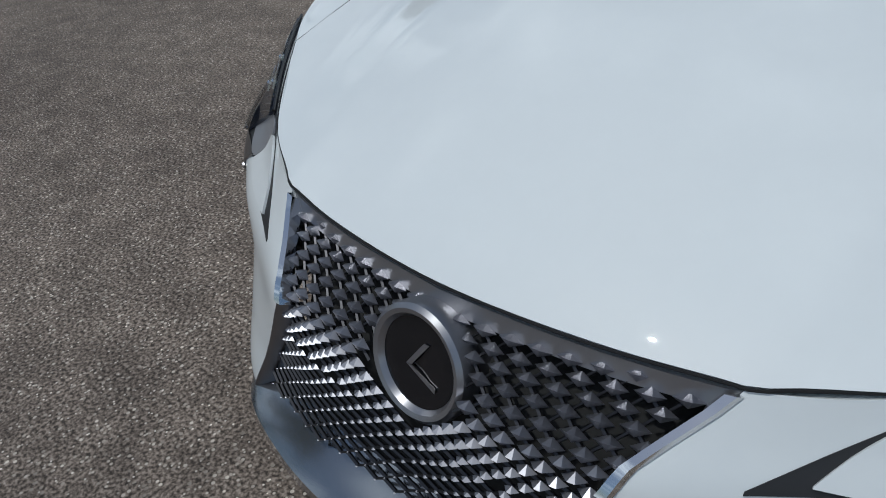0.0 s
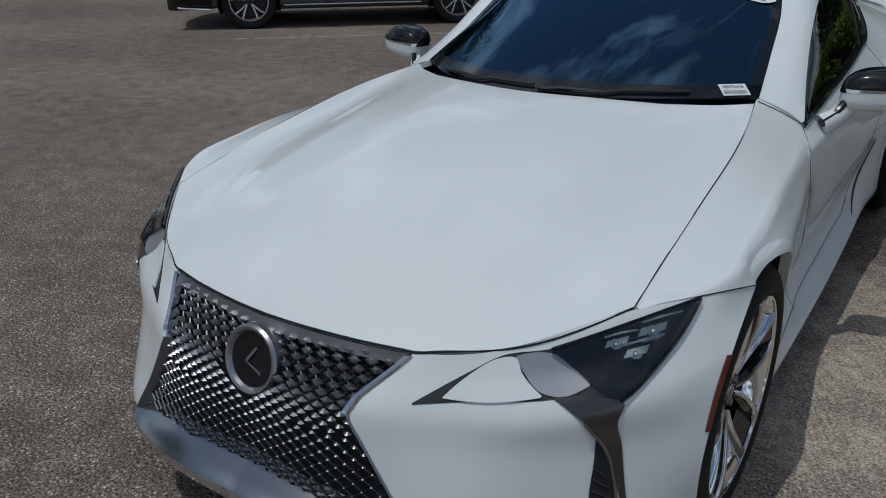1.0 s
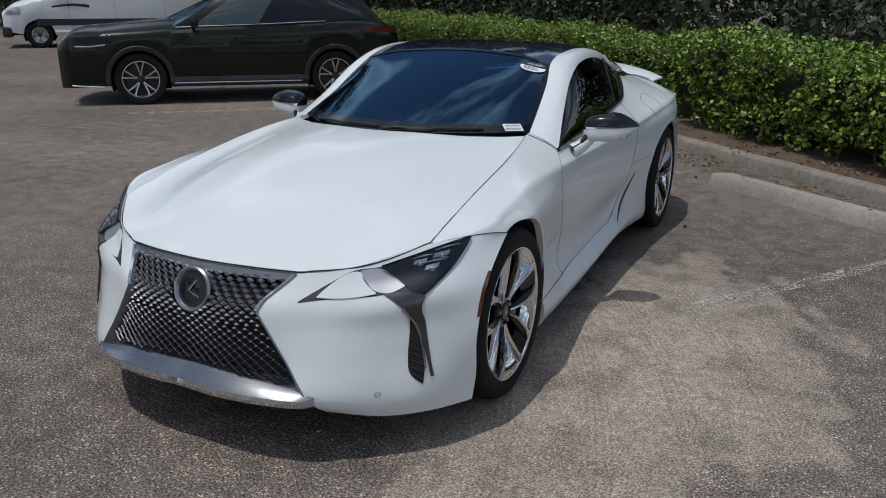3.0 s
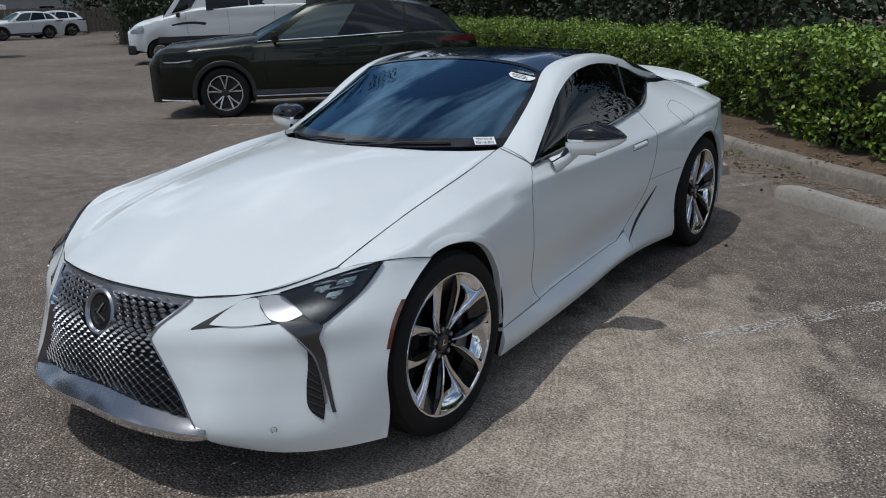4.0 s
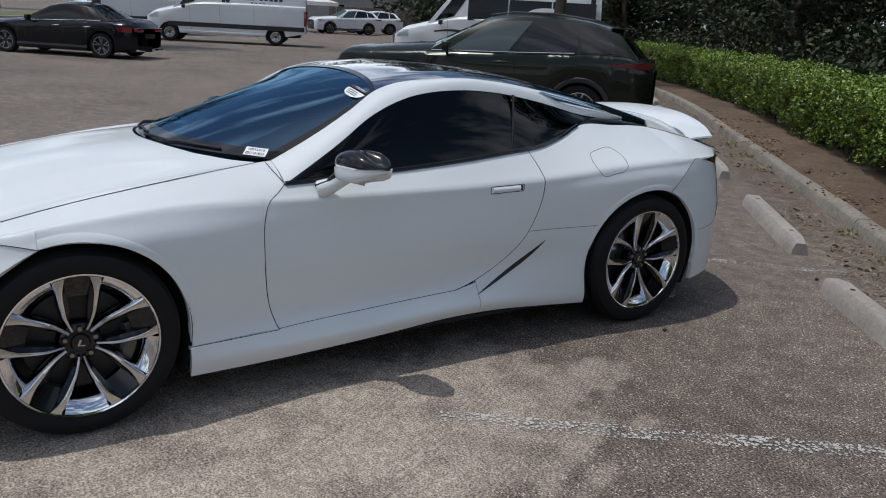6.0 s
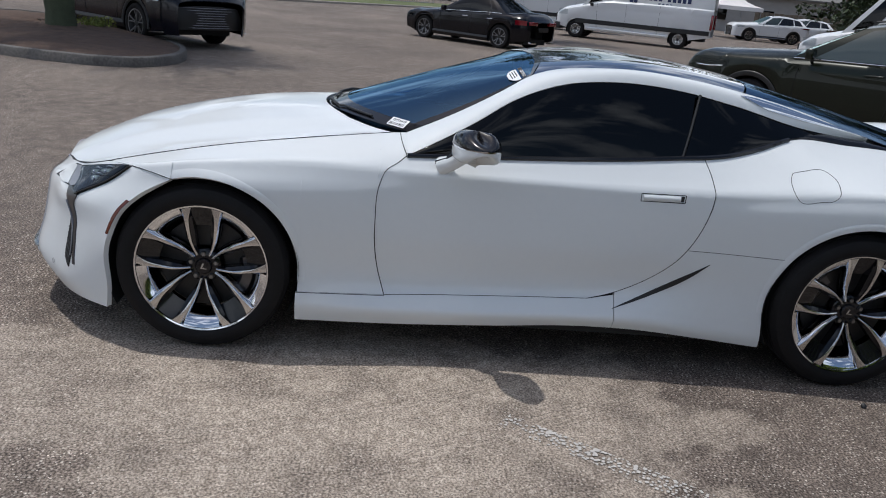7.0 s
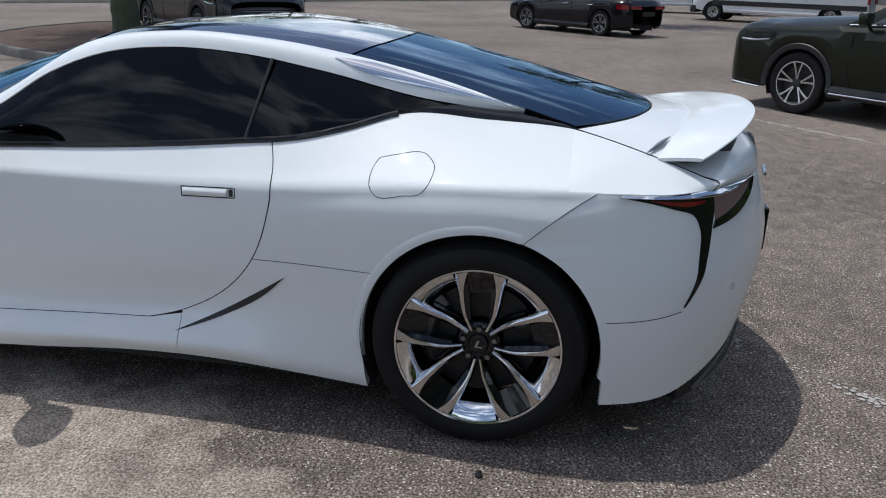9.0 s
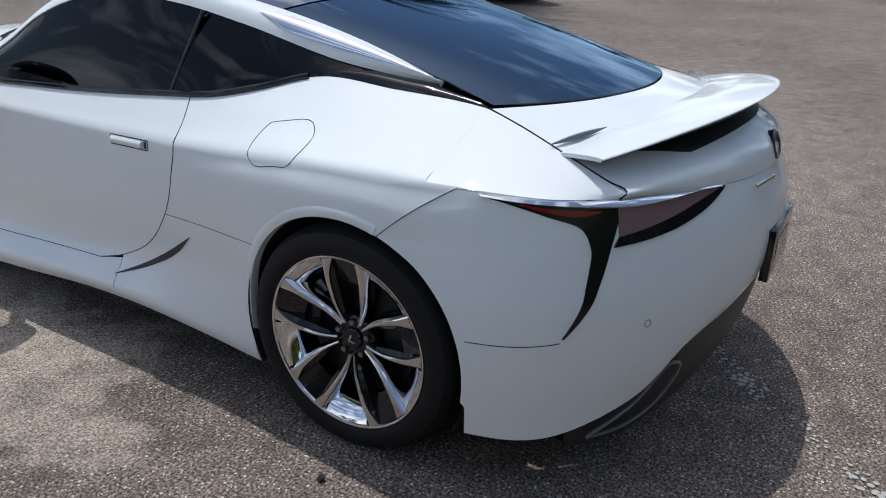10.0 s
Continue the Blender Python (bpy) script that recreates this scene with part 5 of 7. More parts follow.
# ---- wheels ----
def wheel(cx, cy, left):
    """Tyre, machined five-times-V alloy rim, brake disc and caliper. The outer face looks to +x."""
    w = thing("wheel", "", "")
    w.parent = coupe
    w["label"] = "low-profile tyre on a polished black alloy wheel"
    R = .363
    bm = bmesh.new()
    prof = [(-.245, .282), (-.25, .31), (-.243, .345), (-.215, .360), (-.18, R)]
    for k in range(4):
        a = -.170 + k * .034
        prof += [(a, R), (a + .012, R), (a + .014, R - .007), (a + .020, R - .007), (a + .022, R)]
    prof += [(-.035, .360), (-.012, .347), (-.002, .325), (0, .305), (-.006, .288), (-.014, .280), (-.02, .278)]
    lathe(bm, prof, n=72)
    part("tyre", bm, RUBBER, w)
    rm = thing("rim", "", "")
    rm.parent = w
    bm = bmesh.new()
    lathe(bm, [(-.012, .2815), (-.008, .279), (-.010, .2725), (-.016, .270)], n=72)
    part("rim_flange", bm, CHROME, rm)
    bm = bmesh.new()
    lathe(bm, [(-.014, .272), (-.05, .262), (-.09, .250), (-.20, .245), (-.24, .262)], n=60)
    part("rim_barrel", bm, BLACK_PAINT, rm)
    RR = .2745
    inner = curve([0.0, .018, .050, .108, .205, .285], [.20, .30, .45, .60, .80, .985])
    outer = curve([.045, .068, .118, .192, .302, .45], [.20, .30, .45, .60, .80, .985])
    height = curve([-.046, -.040, -.030, -.021, -.012, -.010], [.20, .30, .45, .60, .80, .985])
    ts = np.linspace(.20, .985, 16)
    for k in range(5):
        base = -math.pi / 2 + k * math.tau / 5

        def spot_at(r, u, x):
            a = base + math.asin(u / r)
            return Vector((x, r * RR * math.cos(a), r * RR * math.sin(a)))

        for s in (1, -1):
            face, cham, web = [], [], []
            for t in ts:
                ui, uo, x = float(inner(t)[0][0]), float(outer(t)[0][0]), float(height(t)[0][0])
                um = ui + (uo - ui) * np.interp(t, [.2, .6, .8, 1], [.45, .50, .42, .25])
                face.append([spot_at(t, s * um, x), spot_at(t, s * (um + uo) / 2, x + .0015), spot_at(t, s * uo, x - .001), spot_at(t, s * (uo + .004), x - .008)])
                cham.append([spot_at(t, s * um, x), spot_at(t, s * (um * .5 + ui * .5), x - .006), spot_at(t, s * ui, x - .020), spot_at(t, s * ui, x - .045)])
                wide = uo + .10 * math.sin(math.pi * min(max((t - .2) / .79, 0), 1)) * .55
                web.append([spot_at(t, s * uo, x - .007), spot_at(t, s * min(wide, t * .55), x - .016), spot_at(t, s * min(wide, t * .55), x - .060), spot_at(t, s * ui, x - .060)])
            for name, rows, mt in (("spoke_face", face, POLISHED), ("spoke_chamfer", cham, CHROME), ("spoke_web", web, BLACK_PAINT)):
                bm = bmesh.new()
                sheet(bm, rows)
                part(name, rim(bm, .003, (1, 0, 0)), mt, rm)
        # bright ledge between the two arms of a V
        bm = bmesh.new()
        P = []
        for r, x in ((.222, -.060), (.232, -.040), (.245, -.026), (.262, -.017), (.272, -.013)):
            P.append([Vector((x, r * math.cos(base + a), r * math.sin(base + a))) for a in np.radians(np.linspace(-16.5, 16.5, 14))])
        sheet(bm, P)
        part("rim_ledge", rim(bm, .006, (1, 0, 0)), CHROME, rm)
        # black outer panel between neighbouring Vs
        bm = bmesh.new()
        mid = base + math.pi / 5
        P = []
        for r, x, wdt in ((.185, -.052, 15.5), (.215, -.040, 15.0), (.245, -.028, 12.5), (.273, -.016, 9.5)):
            P.append([Vector((x, r * math.cos(mid + a), r * math.sin(mid + a))) for a in np.radians(np.linspace(-wdt, wdt, 12))])
        sheet(bm, P)
        part("rim_panel", rim(bm, .006, (1, 0, 0)), BLACK_PAINT, rm)
        bm = bmesh.new()
        a = base + math.pi / 5
        lathe(bm, [(-.068, .012), (-.052, .012), (-.046, .009), (-.046, .0003)], n=6, at=(0, .055 * math.cos(a), .055 * math.sin(a)))
        part("wheel_nut", bm, STEEL, rm)
    bm = bmesh.new()
    lathe(bm, [(-.10, .072), (-.066, .072), (-.058, .060), (-.058, .036), (-.050, .034), (-.046, .030), (-.045, .0003)], n=40)
    part("hub", bm, BLACK_PAINT, rm)
    bm = bmesh.new()
    plate(bm, [(-.004, .014), (.004, .014), (-.004, -.006), (.014, -.008), (.014, -.012), (-.012, -.010)], .001, Matrix.Translation((-.0448, 0, 0)) @ Euler((radians(90), 0, radians(90))).to_matrix().to_4x4())
    part("cap_mark", bm, SILVER, rm, smooth=0)
    bm = bmesh.new()
    lathe(bm, [(-.13, .08), (-.105, .08), (-.105, .195), (-.135, .195)], n=60)
    part("brake_disc", bm, IRON, w)
    bm = bmesh.new()
    P = []
    for r, x in ((.15, -.085), (.165, -.072), (.205, -.072), (.222, -.09)):
        P.append([Vector((x, r * math.cos(a), r * math.sin(a))) for a in np.radians(np.linspace(-20 + left, 35 + left, 12))])
    sheet(bm, P)
    part("brake_caliper", rim(bm, .06, (1, 0, 0)), GRAPHITE, w)
    w.matrix_world = Matrix.Translation((cx, cy, R)) if cx > 0 else Matrix.Translation((cx, cy, R)) @ Euler((0, 0, math.pi)).to_matrix().to_4x4()
    return w


wheel(.940, -WY, -20)
wheel(.950, WY, 150)
wheel(-.940, -WY, 200)
wheel(-.950, WY, 20)

# wheel houses, underbody, cabin
for side in (1, -1):
    for cy in (-WY, WY):
        bm = bmesh.new()
        P = []
        for x in (.50, .80, .915):
            P.append([(x * side, cy + .405 * math.cos(a), .363 + .400 * math.sin(a)) for a in np.radians(np.linspace(-28, 208, 40))])
        sheet(bm, P)
        inner = [bm.verts.new((.50 * side, cy + .405 * math.cos(a), .363 + .400 * math.sin(a))) for a in np.radians(np.linspace(-28, 208, 40))]
        bm.faces.new(inner)
        part("wheel_liner", bm, UNDER, coupe)
bm = bmesh.new()
for y0, y1, hw in ((-2.10, -1.84, .50), (-1.84, -1.03, .48), (-1.03, 1.03, .86), (1.03, 1.84, .48), (1.84, 2.20, .55)):
    box(bm, (-hw, y0, .165), (hw, y1, .26))
part("underbody", bm, UNDER, coupe)
cabin = thing("cabin", "", "")
cabin.parent = coupe
bm = bmesh.new()
sheet(bm, net([[(0, -1.05, .93), (.40, -.95, .925), (.60, -.70, .92)], [(0, -.70, .955), (.40, -.66, .95), (.66, -.56, .92)], [(0, -.45, .93), (.40, -.42, .925), (.72, -.40, .90)], [(0, -.38, .80), (.40, -.36, .80), (.72, -.36, .80)], [(0, -.40, .55), (.40, -.40, .55), (.72, -.40, .55)]], 20, 31, mirror=True))
part("dashboard", rim(bm, .02, (0, 0, 1)), LEATHER, cabin)
bm = bmesh.new()
box(bm, (-.74, -.9, .27), (.74, 1.5, .33), .01)
part("cabin_floor", bm, LEATHER, cabin)
bm = bmesh.new()
box(bm, (-.58, 1.12, .60), (.58, 1.78, .99), .05)
part("parcel_shelf", bm, LEATHER, cabin)
for x in (.37, -.37):
    for y in (.22, .98):
        seat = part("seat", box(box(box(bmesh.new(), (x - .25, y - .42, .34), (x + .25, y + .10, .52), .06, segments=3), (x - .24, 0, 0), (x + .24, .14, .64), .06, Matrix.Translation((0, y + .02, .46)) @ Euler((radians(-18), 0, 0)).to_matrix().to_4x4() if y < .5 else Matrix.Translation((0, y - .02, .42)) @ Euler((radians(-22), 0, 0)).to_matrix().to_4x4(), 3), (x - .13, .02, .60), (x + .13, .13, .76), .04, Matrix.Translation((0, y + .02, .46)) @ Euler((radians(-14), 0, 0)).to_matrix().to_4x4() if y < .5 else Matrix.Translation((0, y, .30)), 3), LEATHER, cabin)
bm = bmesh.new()
turn = Matrix.Translation((.37, -.27, .86)) @ Euler((radians(-24), 0, 0)).to_matrix().to_4x4()
tube(bm, [turn @ Vector((.185 * math.cos(a), 0, .185 * math.sin(a))) for a in np.linspace(0, math.tau, 40)[:-1]], .016, 8, closed=True)
for a in (0, math.pi, -math.pi / 2):
    tube(bm, [turn @ Vector((.05 * math.cos(a), 0, .05 * math.sin(a))), turn @ Vector((.18 * math.cos(a), 0, .18 * math.sin(a)))], .013, 6)
lathe(bm, [(-.02, .07), (.015, .075), (.03, .05), (.032, .001)], "y", 24, m=turn)
part("steering_wheel", bm, LEATHER, cabin)
bm = bmesh.new()
box(bm, (-.12, -.02, 1.215), (.12, .005, 1.275), .015, Matrix.Translation((0, -.06, 0)))
part("rear_view_mirror", bm, SATIN, cabin)

# windscreen: black border, wipers, price sticker, stock tag
SCREEN = net(SCREEN_NET, 60, 121, mirror=True)


def screen_frame(target):
    """A place on the windscreen nearest a point, with its axes: across, up the glass, out."""
    d = np.linalg.norm(SCREEN - np.array(target), axis=2)
    i, j = np.unravel_index(d.argmin(), d.shape)
    i, j = min(max(i, 1), 58), min(max(j, 1), 119)
    c = Vector(SCREEN[i, j])
    ax = Vector(SCREEN[i, j + 1] - SCREEN[i, j - 1]).normalized()
    up = Vector(SCREEN[i + 1, j] - SCREEN[i - 1, j]).normalized()
    out = ax.cross(up).normalized()
    up = out.cross(ax)
    return Matrix.Translation(c) @ Matrix((ax, up, out)).transposed().to_4x4()


bm = bmesh.new()
sheet(bm, SCREEN[:6] + np.array((0, -.001, .0035)))
part("screen_border", rim(bm, .003, (0, -1, 1)), BLACK_PAINT, coupe, "black border at the foot of the windscreen")
bm = bmesh.new()
for j0, j1 in ((0, 4), (117, 121)):
    sheet(bm, SCREEN[:, j0:j1] + np.array((0, -.001, .0035)))
sheet(bm, SCREEN[57:] + np.array((0, -.001, .0035)))
part("screen_edge", rim(bm, .003, (0, -1, 1)), BLACK_PAINT, coupe)
for a, b, pivot in ((22, 62, 24), (64, 104, 66)):
    pts = [Vector(SCREEN[1 + round((k - a) / (b - a)), k]) + Vector((0, -.006, .010)) for k in range(a, b + 1, 4)]
    bm = bmesh.new()
    tube(bm, pts, .0055, 6)
    blade = part("wiper_blade", bm, SATIN, coupe)
    bm = bmesh.new()
    tube(bm, [Vector(SCREEN[1, pivot]) + Vector((0, -.012, .010)), pts[2] + Vector((0, -.006, .008)), pts[len(pts) // 2] + Vector((0, 0, .004))], [.008, .006, .005], 6)
    part("wiper_arm", bm, SATIN, blade)
fr = screen_frame((.496, -.150, 1.236))
bm = bmesh.new()
o = [(-.070, .020), (.070, .020), (.070, 0.0), (.055, -.018), (.025, -.030), (-.025, -.030), (-.055, -.018), (-.070, 0.0)]
st = part("price_sticker", plate(bm, o, .0012, fr @ Matrix.Translation((0, 0, .003))), PAPER, coupe, "white rounded sticker", smooth=0)
for k, (y, hw) in enumerate(((.010, .055), (-.002, .050), (-.014, .040))):
    bm = bmesh.new()
    box(bm, (-hw, y - .0025, .0043), (hw * (.4 + .3 * k), y + .0025, .0048), m=fr)
    part("print_bar", bm, INK, st, smooth=0)
bm = bmesh.new()
box(bm, (-.075, .030, .003), (.075, .048, .004), m=fr)
sb = part("sticker_strip", bm, INK, coupe, "black strip with white print", smooth=0)
bm = lettering("CERTIFIED", .019)
bm.transform(fr @ Matrix.Translation((.004, .039, .0046)))
part("strip_print", bm, PAPER, sb, smooth=0)
fr = screen_frame((.622, -.640, .985)) @ Matrix.Translation((-.03, .012, .006))
bm = bmesh.new()
box(bm, (-.05, -.026, 0), (.05, .026, .0012), m=fr)
tag = part("stock_tag", bm, PAPER, coupe, "white printed stock tag", smooth=0)
bm = lettering("PJRT5418", .019)
bm.transform(fr @ Matrix.Translation((0, .011, .0018)))
part("tag_print", bm, INK, tag, smooth=0)
rnd = random.Random(5)
x = -.042
while x < .040:
    w = rnd.choice((.0012, .002, .003))
    bm = bmesh.new()
    box(bm, (x, -.020, .0013), (x + w, -.004, .0018), m=fr)
    part("barcode_bar", bm, INK, tag, smooth=0)
    x += w + rnd.choice((.0015, .0025, .004))


# ---- door mirrors ----
def door_mirror(side):
    m = thing("door_mirror", "", "")
    m.parent = coupe
    m["label"] = "white door mirror with black cap"

    def shell(z_lo, z_hi, grow):
        rows = []
        for f in np.linspace(z_lo, z_hi, 10):
            row = []
            for a in np.linspace(0, math.tau, 33)[:-1]:
                k = math.sqrt(max(1 - abs(f) ** (2.4 if f > 0 else 6.0), 0.0)) ** .8
                ca, sa = math.cos(a), math.sin(a)
                ex = math.copysign(abs(ca) ** .6, ca) * .130 * k * grow
                ey = math.copysign(abs(sa) ** .65, sa) * .086 * k * grow
                taper = 1 - .60 * max(ca, 0.0) ** 1.6
                x = .998 + ex
                row.append((x * side, -.335 + ey * taper + .045 * (x - .985) / .11 * .5, .988 + f * .070 * taper + .012 * (1 if f < 0 else .4) * ca))
            rows.append(row)
        bm = bmesh.new()
        vs = sheet(bm, rows, close=True)
        for e in (vs[0], vs[-1]):
            bm.faces.new(e)
        bmesh.ops.recalc_face_normals(bm, faces=bm.faces)
        return bm

    part("lower_shell", shell(-1, -.05, 1.0), PAINT, m)
    part("cap", shell(.06, 1, 1.0), BLACK_PAINT, m, "gloss black cap")
    part("chrome_line", shell(-.05, .06, 1.012), CHROME, m)
    bm = bmesh.new()
    tube(bm, [(.838 * side, -.460, .868), (.872 * side, -.425, .890), (.905 * side, -.375, .930), (.935 * side, -.345, .955)], [.040, .034, .032, .036], 12, flat=.85)
    part("arm", bm, PAINT, m)
    bm = bmesh.new()
    tube(bm, [(.842 * side, -.478, .880), (.873 * side, -.437, .905), (.895 * side, -.410, .945), (.905 * side, -.385, .985)], [.016, .014, .013, .012], 8)
    part("arm_trim", bm, BLACK_PAINT, m)
    bm = bmesh.new()
    sheet(bm, [[(x * side, -.335 + .070 + .045 * (x - .985) / .11 * .5, z) for x in np.linspace(.93, 1.04, 6)] for z in np.linspace(.955, 1.015, 5)])
    part("mirror_glass", rim(bm, .003, (0, 1, 0)), CHROME, m, "mirror glass")


door_mirror(1)
door_mirror(-1)


# ---- setting: ground, kerb, lines ----
bm = bmesh.new()
bmesh.ops.create_grid(bm, x_segments=8, y_segments=8, size=600)
tagged(part("ground", bm, ASPHALT, smooth=0), "old grey-brown asphalt car park with pale sand drifts", "ground", kind="structure")
K, N = Vector((.755, -.656, 0)), Vector((.656, .755, 0))   # along the kerb, and across it towards the hedge


def spot(s, n, z=0.0):
    """A place by its distance along the kerb and out towards the hedge."""
    return K * s + N * (n - .012 * max(0.0, -12.0 - s) ** 2) + Vector((0, 0, z))


STRIP = Matrix(((K.x, N.x, 0, 0), (K.y, N.y, 0, 0), (0, 0, 1, 0), (0, 0, 0, 1)))


def painted_line(a, b, width, material, label):
    a, b = Vector((*a, 0)), Vector((*b, 0))
    d = (b - a).normalized()
    n = Vector((-d.y, d.x, 0)) * width / 2
    bm = bmesh.new()
    L = (b - a).length
    rows = []
    for i in range(13):
        c = a + d * L * i / 12
        rows.append([c + n + Vector((0, 0, .004)), c + Vector((0, 0, .0045)), c - n + Vector((0, 0, .004))])
    sheet(bm, rows)
    tagged(part("parking_line", bm, material, smooth=0), label, "line marking", kind="structure")


painted_line((1.40, -.16), (3.05, 2.12), .105, LINE, "worn white parking line")
painted_line((-.60, 1.98), (.95, 3.62), .10, LINE_OLD, "faded white parking line beside the coupe")
painted_line((-3.75, 4.10), (-2.2, 5.75), .10, LINE_OLD, "faded white parking line")
painted_line((-6.75, 3.62), (-3.7, 6.30), .10, LINE, "worn white parking line beside the dark SUV")
painted_line((-9.6, 5.15), (-6.2, 8.95), .10, LINE_OLD, "faded white parking line")


def kerb_run(s0, s1, n0, h=.13, w=.15):
    """A cast kerb of separate lengths with small joints."""
    s, rnd = s0, random.Random(int(s0 * 10))
    kerb = tagged(new("kerb"), "weathered concrete kerb along the hedge", "kerb", kind="structure")
    while s < s1:
        L = min(3.0, s1 - s)
        bm = bmesh.new()
        rows = []
        for i in range(9):
            ss = s + .006 + (L - .012) * i / 8
            o = rnd.uniform(-.006, .006)
            prof = [(0, -.05), (.006, h * .75), (.02, h - .012), (.04, h), (w - .02, h + .002), (w, h - .015), (w, -.05)]
            rows.append([spot(ss, n0 + a + o, z + (o * .5 if z > 0 else 0)) for a, z in prof])
        vs = sheet(bm, rows)
        for e in (vs[0], vs[-1]):
            bm.faces.new(e)
        bmesh.ops.recalc_face_normals(bm, faces=bm.faces)
        part("kerb_length", bm, KERB_CONCRETE, kerb)
        s += L


kerb_run(-30, 9, 3.74)
# planting strip with litter
bm = bmesh.new()
rows = []
rnd = random.Random(3)
for i in range(120):
    s = -33 + 45 * i / 119
    rows.append([spot(s, n, z + rnd.uniform(-.02, .03)) for n, z in ((3.86, .10), (4.1, .13), (4.5, .15), (5.2, .15), (7, .15), (12, .2), (30, .2))])
sheet(bm, rows)
tagged(part("planting_strip", bm, SOIL), "bare soil with leaf litter under the hedge", "soil", kind="structure")


def leaf_cloud(name, centres, count, size, material, seed, tilt=1.0):
    """Many small leaves scattered round centres of (place, radii)."""
    rnd = random.Random(seed)
    co, fa = [], []
    weights = [r.x * r.y + r.y * r.z + r.x * r.z for _, r in centres]
    for (c, r), w in zip(centres, weights):
        k = max(6, int(count * w / sum(weights)))
        for _ in range(k):
            d = Vector((rnd.gauss(0, 1), rnd.gauss(0, 1), rnd.gauss(0, 1))).normalized()
            f = rnd.random() ** .33
            p = c + Vector((d.x * r.x, d.y * r.y, d.z * r.z)) * (.55 + .5 * f if rnd.random() < .8 else f)
            u = Vector((rnd.gauss(0, 1), rnd.gauss(0, 1), rnd.gauss(0, .8) * tilt)).normalized()
            n = (d + Vector((rnd.gauss(0, .6), rnd.gauss(0, .6), rnd.gauss(.3, .6)))).normalized()
            s = u.cross(n)
            s = s.normalized() if s.length > 1e-3 else Vector((1, 0, 0))
            z = size * rnd.uniform(.6, 1.3)
            i = len(co)
            co += [p - u * z * .8, p + s * z * .45, p + u * z * .8, p - s * z * .45]
            fa.append((i, i + 1, i + 2, i + 3))
    me = bpy.data.meshes.new(name)
    me.from_pydata([tuple(c) for c in co], [], fa)
    me.materials.append(material)
    return me


bm = bmesh.new()
sheet(bm, [[spot(s, n, .0045) for n in (3.24 + .06 * math.sin(s * 2.3), 3.5, 3.745)] for s in np.linspace(-20, 7, 60)])
tagged(part("soil_drift", bm, SOIL_DRIFT, smooth=0), "thin brown soil drifted along the kerb's foot", "soil", kind="structure")
# litter on the strip and sprouting weeds by the kerb
rnd = random.Random(11)
cent = [(spot(rnd.uniform(-12, 6), rnd.uniform(3.95, 4.6), .13), Vector((.35, .25, .015))) for _ in range(120)] + [(spot(rnd.uniform(-12, 6), rnd.uniform(3.35, 3.62), .008), Vector((.30, .10, .004))) for _ in range(60)]
ob = new("leaf_litter", leaf_cloud("leaf_litter", cent, 5200, .028, DRYLEAF, 12, .2))
tagged(ob, "scattered dry brown leaves on the soil", "leaf litter", kind="stuff")
cent = [(spot(rnd.uniform(-10, 5), 3.70 + rnd.uniform(-.05, .02), .02), Vector((.12, .05, .05))) for _ in range(12)]
ob = new("kerb_weeds", leaf_cloud("kerb_weeds", cent, 500, .022, GRASS, 13, 1.4))
tagged(ob, "small weeds growing at the foot of the kerb", "weeds", kind="stuff")


# hedge: a clipped box of leaves along the strip
def hedge(s0, s1, n0, depth, height, count, seed, leaf_size=.030, lean=.3):
    rnd = random.Random(seed)
    h = thing("hedge", "clipped green hedge of small glossy leaves behind the kerb", "hedge", "hedge runs")
    # a near-black sheet stands for the shade deep among the leaves
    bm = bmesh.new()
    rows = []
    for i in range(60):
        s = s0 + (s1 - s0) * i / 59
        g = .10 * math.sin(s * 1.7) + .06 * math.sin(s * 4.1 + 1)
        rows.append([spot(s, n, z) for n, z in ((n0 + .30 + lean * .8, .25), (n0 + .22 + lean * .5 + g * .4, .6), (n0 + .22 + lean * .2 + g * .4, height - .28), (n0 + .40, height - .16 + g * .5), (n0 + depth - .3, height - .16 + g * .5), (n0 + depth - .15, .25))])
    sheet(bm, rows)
    part("shade_core", bm, HEDGE_CORE, h)
    cent = []
    n = int((s1 - s0) / .16)
    for i in range(n):
        s = s0 + (s1 - s0) * (i + rnd.random()) / n
        g = .10 * math.sin(s * 1.7) + .06 * math.sin(s * 4.1 + 1)
        for z in np.arange(.30, height - .15, .19):
            if z < .42 and rnd.random() < .5:
                continue
            cent.append((spot(s + rnd.uniform(-.1, .1), n0 + .16 + rnd.uniform(-.08, .1) + lean * (height - z) + g * .4, z + rnd.uniform(-.06, .06)), Vector((.13, .13, .12))))
        for nn in np.arange(n0 + .2, n0 + depth, .26):
            cent.append((spot(s + rnd.uniform(-.1, .1), nn + rnd.uniform(-.1, .1), height - .12 + g * .5 + rnd.uniform(-.06, .06)), Vector((.14, .14, .09 + .05 * rnd.random()))))
    ob = new("foliage", leaf_cloud("foliage", cent, count, leaf_size, HEDGE, seed))
    ob.parent = h
    for i in range(int((s1 - s0) * 2.2)):
        bm = bmesh.new()
        s = s0 + (s1 - s0) * rnd.random()
        a = spot(s, n0 + rnd.uniform(.3, .7), .10)
        tube(bm, [a, a + Vector((rnd.uniform(-.15, .15), rnd.uniform(-.15, .15), .35)), a + Vector((rnd.uniform(-.25, .25), rnd.uniform(-.25, .25), .8))], [.014, .010, .006], 5)
        part("stem", bm, BARK, h)


hedge(-30, -3.35, 4.36, 1.1, 1.13, 125000, 21)
hedge(-3.45, 6.5, 3.98, 1.4, 1.17, 48000, 22, .036, .16)


